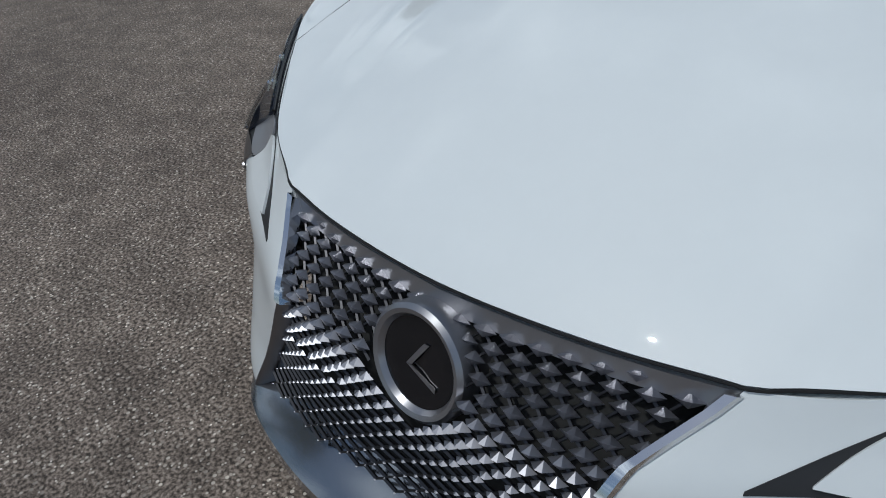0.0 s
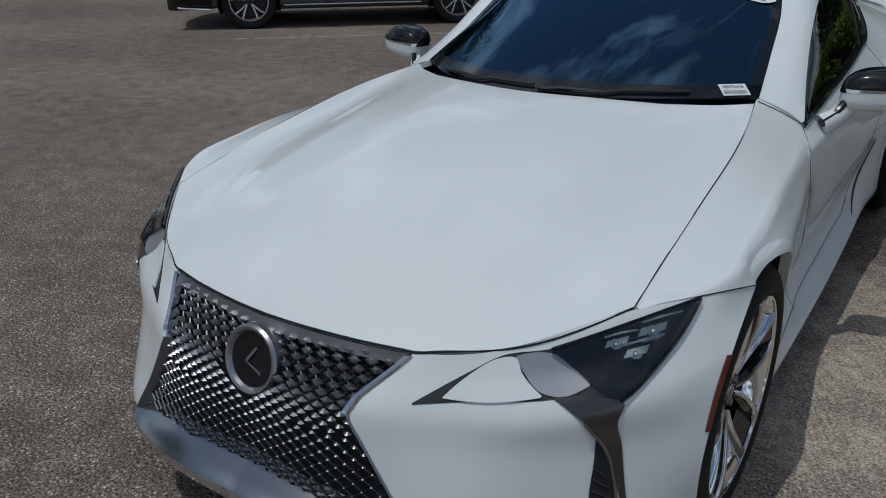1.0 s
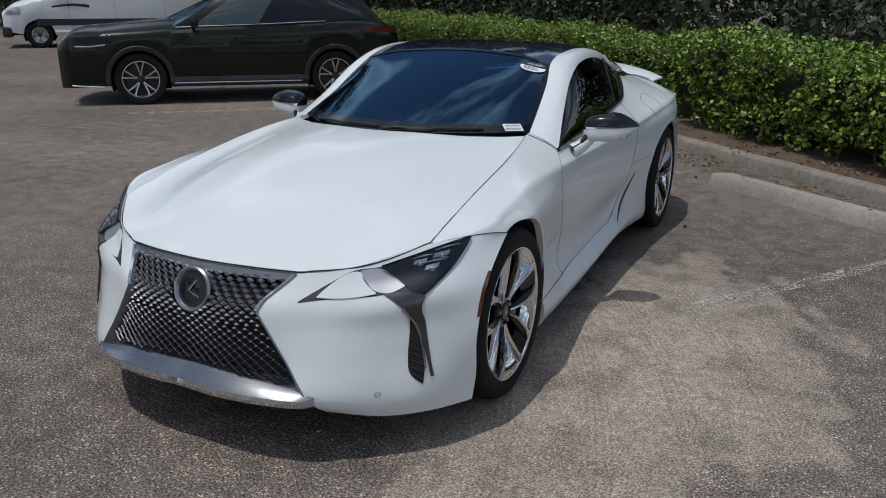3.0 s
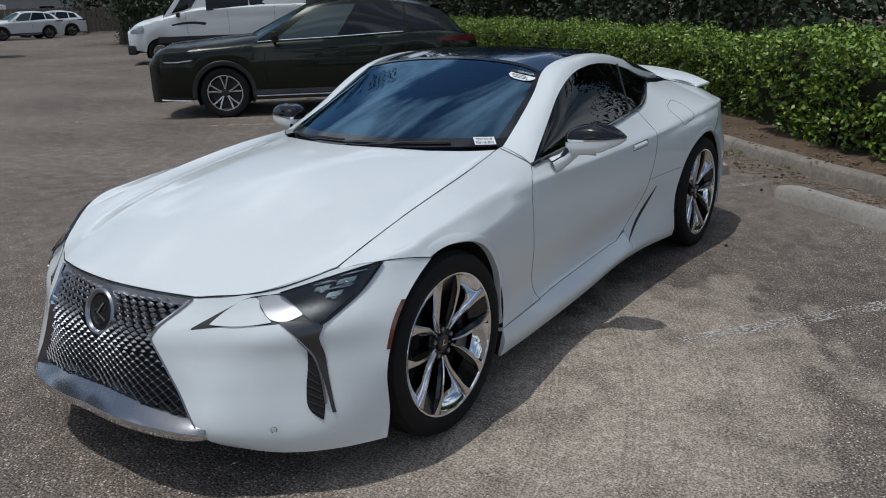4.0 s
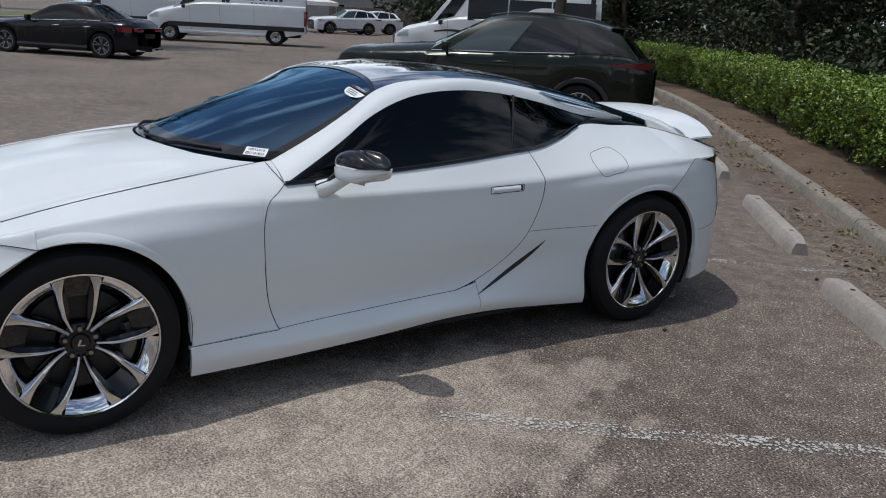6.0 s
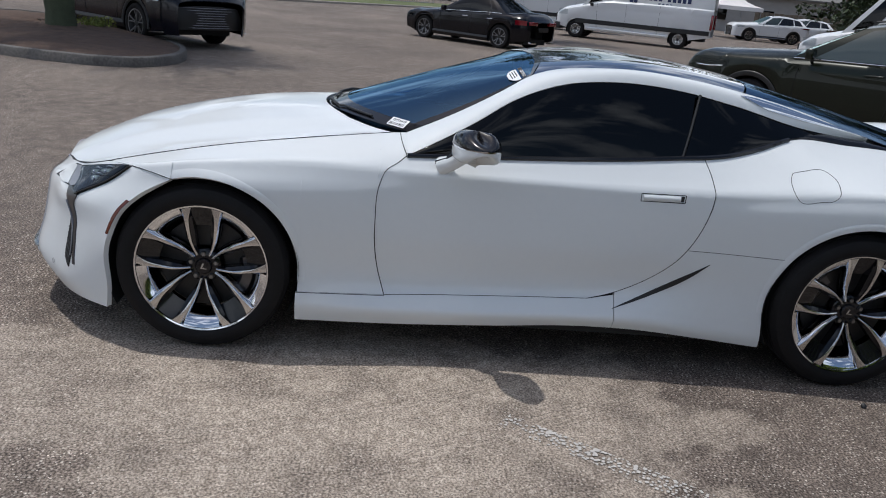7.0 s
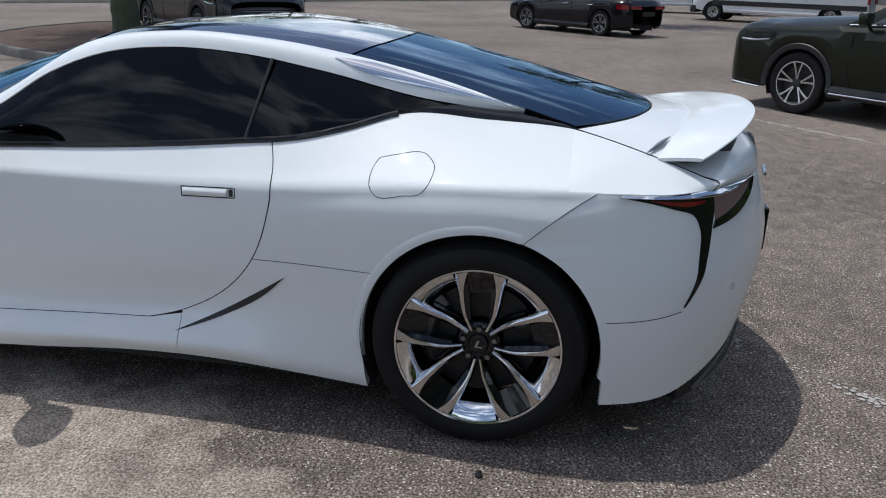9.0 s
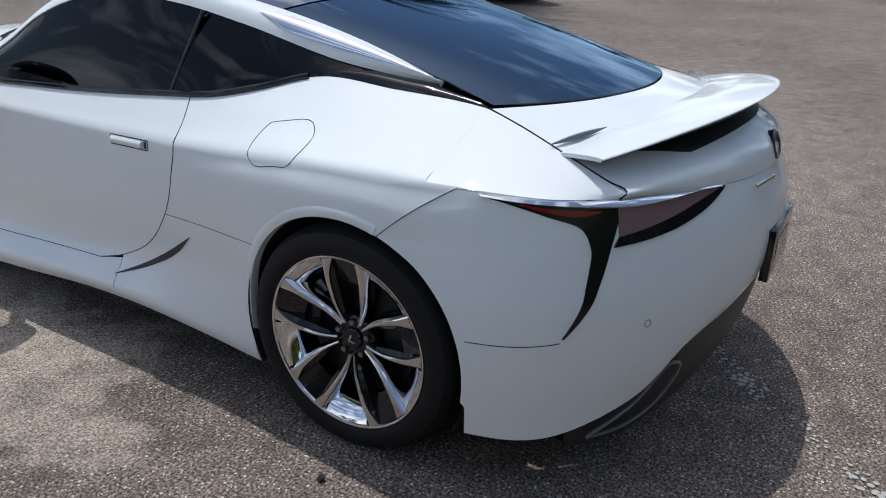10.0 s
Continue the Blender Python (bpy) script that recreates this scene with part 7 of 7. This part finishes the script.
def sedan_details(v, W, B, T, paint):
    for side in (1, -1):
        body_line(v, W, [(-.78, .88), (-.80, .65), (-.72, .32)], side)
        body_line(v, W, [(.36, .93), (.38, .65), (.34, .32)], side)
        body_line(v, W, [(1.22, .95), (1.10, .72), (.98, .45), (.95, .34)], side)
        body_line(v, W, [(-1.6, .70), (0, .76), (1.7, .80)], side, "shoulder_line", paint, .008, .998)
        for y in (.16, 1.08):
            bm = bmesh.new()
            tube(bm, [surf(W, y - .1, .80, side, .010), surf(W, y, .806, side, .024), surf(W, y + .1, .81, side, .010)], .012, 6)
            part("door_handle", bm, CHROME, v)
        bm = bmesh.new()
        sheet(bm, [[(float(W(y)[0][0]) * side * k, y, z) for y, k in ((1.95, 1.005), (2.15, 1.012), (2.28, 1.03))] for z in (.72, .79, .85)])
        part("tail_light", rim(bm, .01), RED_LENS, v)
        bm = bmesh.new()
        box(bm, (.30 if side > 0 else -.68, 2.30, .73), (.68 if side > 0 else -.30, 2.375, .83), .02)
        part("rear_lamp", bm, RED_LENS, v)
        bm = bmesh.new()
        sheet(bm, [[(float(W(y)[0][0]) * side * k, y, z) for y, k in ((-1.85, 1.003), (-2.08, 1.012), (-2.24, 1.03))] for z in (.62, .67, .72)])
        part("headlight", rim(bm, .01), LENS, v)
        bm = bmesh.new()
        box(bm, (.35 if side > 0 else -.62, 2.30, .22), (.62 if side > 0 else -.35, 2.41, .27), .015)
        part("exhaust_finisher", bm, CHROME, v)
    mirror_pair(v, W, -.60, .90, paint)
    bm = bmesh.new()
    box(bm, (-.26, 2.355, .56), (.26, 2.39, .68), .01)
    part("plate_recess", bm, SATIN, v)
    bm = bmesh.new()
    sheet(bm, net([[(0, -2.36, .62), (.30, -2.34, .62), (.46, -2.30, .60)], [(0, -2.38, .38), (.30, -2.36, .38), (.44, -2.31, .40)]], 6, 15, True))
    part("grille", rim(bm, .02, (0, -1, 0)), SATIN, v)


SEDAN = dict(name="sedan", wheelbase=2.87, wheel=.335, floor=.20, roof_width=.56,
             width=[(-2.36, .55), (-2.28, .74), (-2.05, .84), (-1.43, .895), (0, .90), (1.43, .90), (2.0, .85), (2.25, .76), (2.36, .62)],
             belt=[(-2.36, .60), (-2.2, .72), (-1.6, .81), (-.8, .88), (.4, .93), (1.2, .96), (1.8, .95), (2.2, .90), (2.36, .78)],
             top=[(-2.36, .62), (-2.2, .77), (-1.6, .89), (-1.0, .96), (.4, 1.0), (1.3, 1.03), (1.7, 1.04), (2.2, 1.0), (2.36, .82)],
             roof=[(-.20, 1.36), (.2, 1.43), (.6, 1.435), (1.0, 1.38)],
             glass=dict(belt=(-.95, 1.62), windows=[(.10, .44), (.46, .80), (.82, .90)], screen=-1.08, back=1.72, trim=.93, tint=TINT), details=sedan_details)
dirn = Vector((-19.68 + 21.6, 2.2 - .09, 0)).normalized()
yaw = math.degrees(math.atan2(-dirn.x, dirn.y))
left_of = Vector((dirn.y, -dirn.x, 0))
car("glossy black four-door sedan parked in the open lot", SEDAN_PAINT, SEDAN, Vector((-20.64, 1.145, 0)) - left_of * .9, yaw, "car", "parked cars", True)


DARK_SUV = dict(SUV)
DARK_SUV["sill_strip"] = False
car("blue-black SUV with a wide mesh grille beside the island", NAVY_PAINT, DARK_SUV, (-13.55, -6.1, 0), 138, "car", "parked cars", True)


# vans
def van_details(v, W, B, T, paint):
    for side in (1, -1):
        bm = bmesh.new()
        rows = [[(float(W(y)[0][0]) * 1.006 * side, y, z) for y in np.linspace(-2.2, 3.35, 20)] for z in (.62, .68, .76, .80)]
        sheet(bm, rows)
        part("side_moulding", rim(bm, .012, (side, 0, 0)), SATIN, v)
        body_line(v, W, [(-1.35, 1.50), (-1.32, 1.0), (-1.25, .42)], side)
        body_line(v, W, [(-.12, 1.55), (-.10, 1.0), (-.12, .42)], side)
        body_line(v, W, [(1.28, 1.60), (1.28, 1.0), (1.28, .45)], side)
        bm = bmesh.new()
        box(bm, ((.955 if side > 0 else -1.005), 3.33, .85), ((1.005 if side > 0 else -.955), 3.43, 1.45), .015)
        part("tail_light", bm, RED_LENS, v)
        bm = bmesh.new()
        sheet(bm, [[(float(W(y)[0][0]) * side * k, y, z) for y, k in ((-2.58, 1.005), (-2.8, 1.012), (-2.98, 1.03))] for z in (.92, 1.02, 1.14)])
        part("headlight", rim(bm, .01), LENS, v)
    mirror_pair(v, W, -1.55, 1.35, SATIN, .26)
    bm = bmesh.new()
    box(bm, (-.72, -3.12, .62), (.72, -3.02, .95), .03)
    part("grille", bm, SATIN, v)
    bm = bmesh.new()
    box(bm, (-.95, -3.10, .30), (.95, -2.85, .58), .06)
    part("bumper", bm, SATIN, v)


def shuttle_details(v, W, B, T, paint):
    van_details(v, W, B, T, paint)
    for side in (1, -1):
        for y0, y1 in ((-.72, .52), (.56, 1.86), (1.90, 3.22)):
            rows = []
            for z in np.linspace(1.52, 2.20, 8):
                x = np.interp(z, [1.52, 1.64, 1.70, 2.63], [1.0, .99, .975, .895]) + .012
                rows.append([(x * side, y, z) for y in np.linspace(y0, y1, 10)])
            bm = bmesh.new()
            sheet(bm, rows)
            part("side_window", rim(bm, .008, (side, 0, 0)), SMOKED, v, "black tinted side window")
        bm = bmesh.new()
        up, lo = curve([(-2.3, 1.02), (-1.2, 1.22), (.2, .98), (1.8, 1.02), (2.9, 1.60), (3.05, 2.35)])(np.linspace(0, 1, 40)), curve([(-2.3, 1.00), (-1.2, 1.15), (.2, .88), (1.8, .90), (3.0, 1.45), (3.2, 2.40)])(np.linspace(0, 1, 40))
        sheet(bm, [[(np.interp(z, [0, 1.52, 1.64, 1.70, 2.63], [1.0, 1.0, 1.006, .992, .912]) * side, y, z) for y, z in up * (1 - s) + lo * s] for s in (0, .5, 1)])
        part("swoosh_stripe", rim(bm, .008, (side, 0, 0)), INK, v, "dark curved stripe")


def cargo_details(v, W, B, T, paint):
    van_details(v, W, B, T, paint)
    # print on the flank: a window-like sign and lettering drawn as bars
    def block(y, z, w, h, name="print_bar"):
        bm = bmesh.new()
        box(bm, (.995, y - w / 2, z - h / 2), (1.003, y + w / 2, z + h / 2))
        part(name, bm, BLUE_INK, v, smooth=0)
    for i in range(2):
        for j in range(3):
            block(.05 + i * .17, 1.72 + j * .16, .15, .14)
    for i in range(4):
        block(.62 + i * .20, 1.90, .14, .22)
    for i in range(5):
        block(1.58 + i * .20, 1.90, .14, .22)
    for i in range(4):
        block(1.20 + i * .16, 1.66, .09, .10)


VAN_BODY = dict(wheelbase=4.32, wheel=.36, floor=.38, roof_width=.82, van=True,
                width=[(-3.06, .78), (-2.95, .90), (-2.6, .97), (-1.2, .99), (3.2, .99), (3.40, .96)],
                belt=[(-3.06, .95), (-2.8, 1.12), (-2.3, 1.26), (-1.7, 1.42), (-1.0, 1.60), (0, 1.64), (3.40, 1.64)],
                top=[(-3.06, .99), (-2.8, 1.20), (-2.3, 1.36), (-1.9, 1.47), (-1.0, 1.64), (0, 1.68), (3.40, 1.68)],
                roof=[(-1.15, 2.50), (-.6, 2.66), (0, 2.70), (3.0, 2.70), (3.36, 2.66)])
CARGO = dict(VAN_BODY, name="cargo_van", glass=dict(belt=(-2.0, 3.40), windows=[(.04, .15)], screen=-2.05, back=3.42, tint=TINT), details=cargo_details, back_panel=VAN_PAINT)
SHUTTLE = dict(VAN_BODY, name="passenger_van", glass=dict(belt=(-2.0, 3.40), windows=[(.04, .15)], screen=-2.05, back=3.42, tint=TINT), details=shuttle_details, back_panel=TINT)


def park(spec, paint, label, front, rear, category, group="parked cars", side=1.0, half=.97):
    """Sets a vehicle down by where its left wheels touch the ground."""
    a, b = Vector((*front, 0)), Vector((*rear, 0))
    d = (b - a).normalized()
    lf = Vector((d.y, -d.x, 0))
    return car(label, paint, spec, (a + b) / 2 - lf * half * side, math.degrees(math.atan2(-d.x, d.y)), category, group)


park(CARGO, VAN_PAINT, "white cargo van with navy print on its side", (-31.2, 6.9), (-29.4, 10.8), "van")
park(SHUTTLE, VAN_PAINT, "white passenger van with dark windows behind the SUV", (-18.7, 11.6), (-15.92, 14.91), "van")
WHITE_SUV = dict(SUV)
park(WHITE_SUV, VAN_PAINT, "white SUV parked near the tent", (-48.6, 22.0), (-48.3, 24.9), "car", half=.93)
park(WHITE_SUV, VAN_PAINT, "white SUV parked near the tent", (-52.4, 25.6), (-51.5, 28.3), "car", half=.93)


# ---- planted island with a palm ----
ISLAND = [(-8.05, -5.1), (-8.25, -4.55), (-8.9, -4.22), (-10.1, -4.25), (-11.4, -4.75), (-13.5, -6.3), (-15.5, -8.2), (-15.8, -9.6), (-13.5, -10.2), (-10.5, -9.4), (-8.9, -7.6), (-8.2, -6.1)]
isl = curve(ISLAND + [ISLAND[0]])(np.linspace(0, 1, 73))[:-1]
cen = isl.mean(axis=0)
kerb = tagged(new("island_kerb"), "weathered concrete kerb round the planted island, coloured dark for the palm's shade", "kerb", kind="structure")
for k in range(12):
    bm = bmesh.new()
    rows = []
    for i in range(k * 6, k * 6 + 7):
        p = isl[i % 72]
        d = (cen - p) / np.linalg.norm(cen - p)
        f = .004 if i in (k * 6, k * 6 + 6) else 0
        rows.append([(p[0] + d[0] * a, p[1] + d[1] * a, z) for a, z in ((f, -.03), (.008 + f, .10), (.03, .138), (.06, .148), (.15, .148), (.17, .12), (.17, .02))])
    vs = sheet(bm, rows)
    for e in (vs[0], vs[-1]):
        bm.faces.new(e)
    bmesh.ops.recalc_face_normals(bm, faces=bm.faces)
    part("kerb_length", bm, SHADED_CONCRETE, kerb)
bm = bmesh.new()
rnd = random.Random(4)
rows = [[Vector((cen[0] + (p[0] - cen[0]) * f, cen[1] + (p[1] - cen[1]) * f, .12 + h + rnd.uniform(-.012, .012))) for p in isl] for f, h in ((.97, 0), (.8, .05), (.55, .11), (.28, .15), (.03, .16))]
sheet(bm, rows, close=True)
tagged(part("island_bed", bm, MULCH), "brown mulch bed on the island", "soil", kind="structure")
cent = [(Vector((-12.1 + rnd.uniform(-.5, .5), -6.6 + rnd.uniform(-.3, .35), .29)), Vector((.16, .16, .12))) for _ in range(7)]
ob = new("grass_tufts", leaf_cloud("grass_tufts", cent, 700, .04, GRASS, 41, 2.0))
tagged(ob, "dry grass tufts on the island", "grass", kind="stuff")


def palm(at, height, label, fronds=46, trunk_r=.24):
    p = thing("palm_tree", label, "palm tree", "palms")
    rnd = random.Random(int(at[0] * 7))
    bm = bmesh.new()
    base = Vector(at)
    zs = np.linspace(0, height, 26)
    tube(bm, [base + Vector((.02 * math.sin(z * 3), .02 * math.cos(z * 2), z - .05)) for z in zs], [trunk_r * (1.15 - .25 * min(z / 1.2, 1)) * (1 + .03 * (-1) ** i) for i, z in enumerate(zs)], 16)
    part("trunk", bm, GREEN_TRUNK, p)
    top = base + Vector((0, 0, height))
    for k in range(fronds):
        a = k * 2.399 + rnd.uniform(-.2, .2)
        lift = rnd.uniform(-.35, .9)
        L = rnd.uniform(2.6, 3.5)
        pts = []
        for t in np.linspace(0, 1, 10):
            r = L * t * math.cos(lift * (1 - .5 * t))
            pts.append(top + Vector((math.cos(a) * r, math.sin(a) * r, L * (math.sin(lift) * t - .75 * t * t))))
        co, fa = [], []
        for i in range(1, 10):
            q = pts[i]
            d = (pts[i] - pts[i - 1]).normalized()
            s = d.cross(Vector((0, 0, 1))).normalized()
            for m in (-.12, .13, .38, .63):
                c = pts[i - 1].lerp(q, m + .25)
                for sg in (1, -1):
                    ln = .55 * math.sin(math.pi * min(.15 + i / 10, 1)) + .12
                    tip = c + s * sg * ln + d * ln * .55 - Vector((0, 0, ln * .3))
                    n = len(co)
                    co += [tuple(c - d * .032), tuple(c + d * .032), tuple(tip)]
                    fa.append((n, n + 1, n + 2))
        me = bpy.data.meshes.new("frond")
        me.from_pydata(co, [], fa)
        me.materials.append(TREE_LEAF)
        ob = new("frond", me)
        ob.parent = p
        bm = bmesh.new()
        tube(bm, pts, [.022 * (1 - .8 * i / 9) for i in range(10)], 5)
        part("midrib", bm, GREEN_TRUNK, ob)


palm((-11.2, -6.78, .25), 6.0, "tall palm with a mossy green trunk on the island")

# ---- far edge of the lot ----
LA, LB = Vector((-36.0, -10.5, 0)), Vector((-58.0, 4.5, 0))
ld = (LB - LA).normalized()
ln = Vector((-ld.y, ld.x, 0))
if ln.x > 0:
    ln = -ln
bm = bmesh.new()
sheet(bm, [[LA + ld * (s - 40) + ln * n + Vector((0, 0, .10 if n > 0 else -.02)) for n in (-.02, 0.0, .3, 2.5, 6.5)] for s in np.linspace(0, 100, 30)])
tagged(part("lawn_strip", bm, LAWN), "narrow strip of rough lawn at the lot's edge", "grass", kind="structure")
bm = bmesh.new()
sheet(bm, [[LA + ld * (s - 40) + ln * n + Vector((0, 0, z)) for n, z in ((-.16, -.02), (-.16, .10), (-.12, .13), (-.02, .13), (0.0, .09))] for s in np.linspace(0, 100, 30)])
tagged(part("far_kerb", bm, CONCRETE), "dark kerb along the far lawn", "kerb", kind="structure")
fence = thing("chain_fence", "grey steel mesh fence with tall posts beyond the lawn", "fence")
for i in range(22):
    q = LA + ld * (-32 + i * 3.0) + ln * 6.0
    bm = bmesh.new()
    lathe(bm, [(0, .035), (2.15, .035), (2.18, .045), (2.22, .001)], "z", 10, at=tuple(q))
    part("fence_post", bm, FENCE, fence)
for z in (.12, 2.1):
    bm = bmesh.new()
    tube(bm, [LA + ld * (-32) + ln * 6.0 + Vector((0, 0, z)), LA + ld * 31 + ln * 6.0 + Vector((0, 0, z))], .02, 6)
    part("fence_rail", bm, FENCE, fence)
co, fa = [], []
for i in range(0, 420):
    s = -32 + i * .15
    for sg in (1, -1):
        a = LA + ld * s + ln * 6.0 + Vector((0, 0, .12))
        b = LA + ld * (s + sg * 1.2) + ln * 6.0 + Vector((0, 0, 2.1))
        o = ld * .004
        n = len(co)
        co += [tuple(a - o), tuple(a + o), tuple(b + o), tuple(b - o)]
        fa.append((n, n + 1, n + 2, n + 3))
me = bpy.data.meshes.new("fence_mesh")
me.from_pydata(co, [], fa)
me.materials.append(FENCE)
ob = new("fence_mesh", me)
ob.parent = fence

FAR_SEDAN = dict(SEDAN)
paints = (VAN_PAINT, mat("grey_car_paint", (.22, .23, .24), .3, .5, coat=1.0), VAN_PAINT, NAVY_PAINT, VAN_PAINT, mat("silver_car_paint", (.50, .51, .52), .3, .6, coat=1.0))
names = ("white", "grey", "white", "dark blue", "white", "silver")
for i in range(8):
    c = LA + ld * (-14 + i * 5.6) + ln * (10.5 + (i % 3) * .4)
    car(f"{names[i % 6]} car parked beyond the mesh fence", paints[i % 6], SUV if i % 2 else FAR_SEDAN, c, math.degrees(math.atan2(ln.x, -ln.y)) + 180 + (35 if i % 2 else -25), "car", "cars beyond the fence")

# white event tent
tent = thing("canopy_tent", "white peaked canvas canopy on thin legs", "tent")
tc = Vector((-52.6, 22.0, 0))
for sx in (-1.6, 1.6):
    for sy in (-1.6, 1.6):
        bm = bmesh.new()
        tube(bm, [tc + Vector((sx, sy, 0)), tc + Vector((sx, sy, 2.05))], .025, 6)
        part("leg", bm, FENCE, tent)
bm = bmesh.new()
P = []
for f, z in ((1.0, 1.85), (1.0, 2.10), (.75, 2.22), (.5, 2.42), (.25, 2.72), (.02, 3.0)):
    row = []
    for k in range(32):
        a = k * math.tau / 32
        m = max(abs(math.cos(a)), abs(math.sin(a)))
        row.append(tc + Vector((math.cos(a) / m * 1.7 * f, math.sin(a) / m * 1.7 * f, z)))
    P.append(row)
sheet(bm, P, close=True)
bmesh.ops.recalc_face_normals(bm, faces=bm.faces)
part("canvas", bm, TENT, tent)
# third van nose, behind the cargo van
park(CARGO, VAN_PAINT, "white cargo van parked behind the printed van", (-37.5, 4.6), (-37.5, 9.0), "van")
# small dark car and low building behind the tent
park(SEDAN, SEDAN_PAINT, "small black car parked at the far wall", (-62, 38.5), (-60, 40.6), "car", half=.9)


def shed(at, yaw, size, label):
    b = thing("building", label, "building")
    w, d, h = size
    bm = bmesh.new()
    for lo, hi in (((-w / 2, -d / 2, 0), (w / 2, -d / 2 + .2, h)), ((-w / 2, d / 2 - .2, 0), (w / 2, d / 2, h)), ((-w / 2, -d / 2 + .2, 0), (-w / 2 + .2, d / 2 - .2, h)), ((w / 2 - .2, -d / 2 + .2, 0), (w / 2, d / 2 - .2, h))):
        box(bm, lo, hi)
    part("wall", bm, WALL, b)
    bm = bmesh.new()
    sheet(bm, [[(x, y, z) for y, z in ((-d / 2 - .5, h), (-d / 2 - .5, h + .12), (0, h + 1.5), (d / 2 + .5, h + .12), (d / 2 + .5, h))] for x in (-w / 2 - .4, w / 2 + .4)])
    part("roof", rim(bm, .08, (0, 0, 1)), ROOFING, b)
    for i in range(int(w / 4)):
        x = -w / 2 + 2 + i * 4
        wn_ = part("window", box(bmesh.new(), (x - .6, -d / 2 - .04, 1.0), (x + .6, -d / 2 - .003, 2.1), .01), TINT, b)
        part("sill", box(bmesh.new(), (x - .7, -d / 2 - .10, .93), (x + .7, -d / 2 - .004, .99), .01), CONCRETE, wn_)
    b.matrix_world = Matrix.Translation(at) @ pose(0, 0, 0, 0, 0, yaw)


shed((-74, 33, 0), 68, (26, 10, 3.2), "long low grey building at the back of the lot")
wall = thing("timber_fence", "dark board fence along the back of the lot", "fence")
for i in range(60):
    a = Vector((-60.5, 27.5, 0)).lerp(Vector((-56.0, 49, 0)), i / 59)
    bm = bmesh.new()
    box(bm, (-.17, -.015, 0), (.17, .015, 1.9 + .02 * (i % 3)), .006, Matrix.Translation(a) @ pose(0, 0, 0, 0, 0, 78))
    part("board", bm, POLE, wall)

# loose trees in the lot and round it
tree((-13.4, 12.7, 0), 9, 2.8, 301, 7000, .10, bare=.34, label="oak with a dark trunk and hanging moss by the lot", group="lot trees")
tree((-27.0, 3.4, 0), 8, 2.6, 302, 6000, .10, bare=.42, label="slender dark tree beside the parked vans", group="lot trees")
tree((-55.0, 31.5, 0), 9, 3.6, 303, 6000, .13, bare=.28, label="shade tree behind the white cars", group="lot trees")
rnd = random.Random(55)
ring = []
for i in range(20):
    a = math.radians(96 + i * 6.2)
    ring.append((Vector((math.cos(a) * rnd.uniform(78, 92), math.sin(a) * rnd.uniform(78, 92), 0)), rnd.uniform(8, 12)))
for i in range(22):
    a = math.radians(222 + i * 10.5)
    ring.append((Vector((math.cos(a) * rnd.uniform(62, 76), math.sin(a) * rnd.uniform(62, 76), 0)), rnd.uniform(7, 10)))
for i, (q, h) in enumerate(ring):
    if q.x < -20 and -30 < q.y < 20 and q.length < 60:
        continue
    tree(tuple(q), h, h * .42, 400 + i, 3600, .24 if q.length > 60 else .18, bare=.10, label="broadleaf tree at the edge of the car park", group="boundary trees")
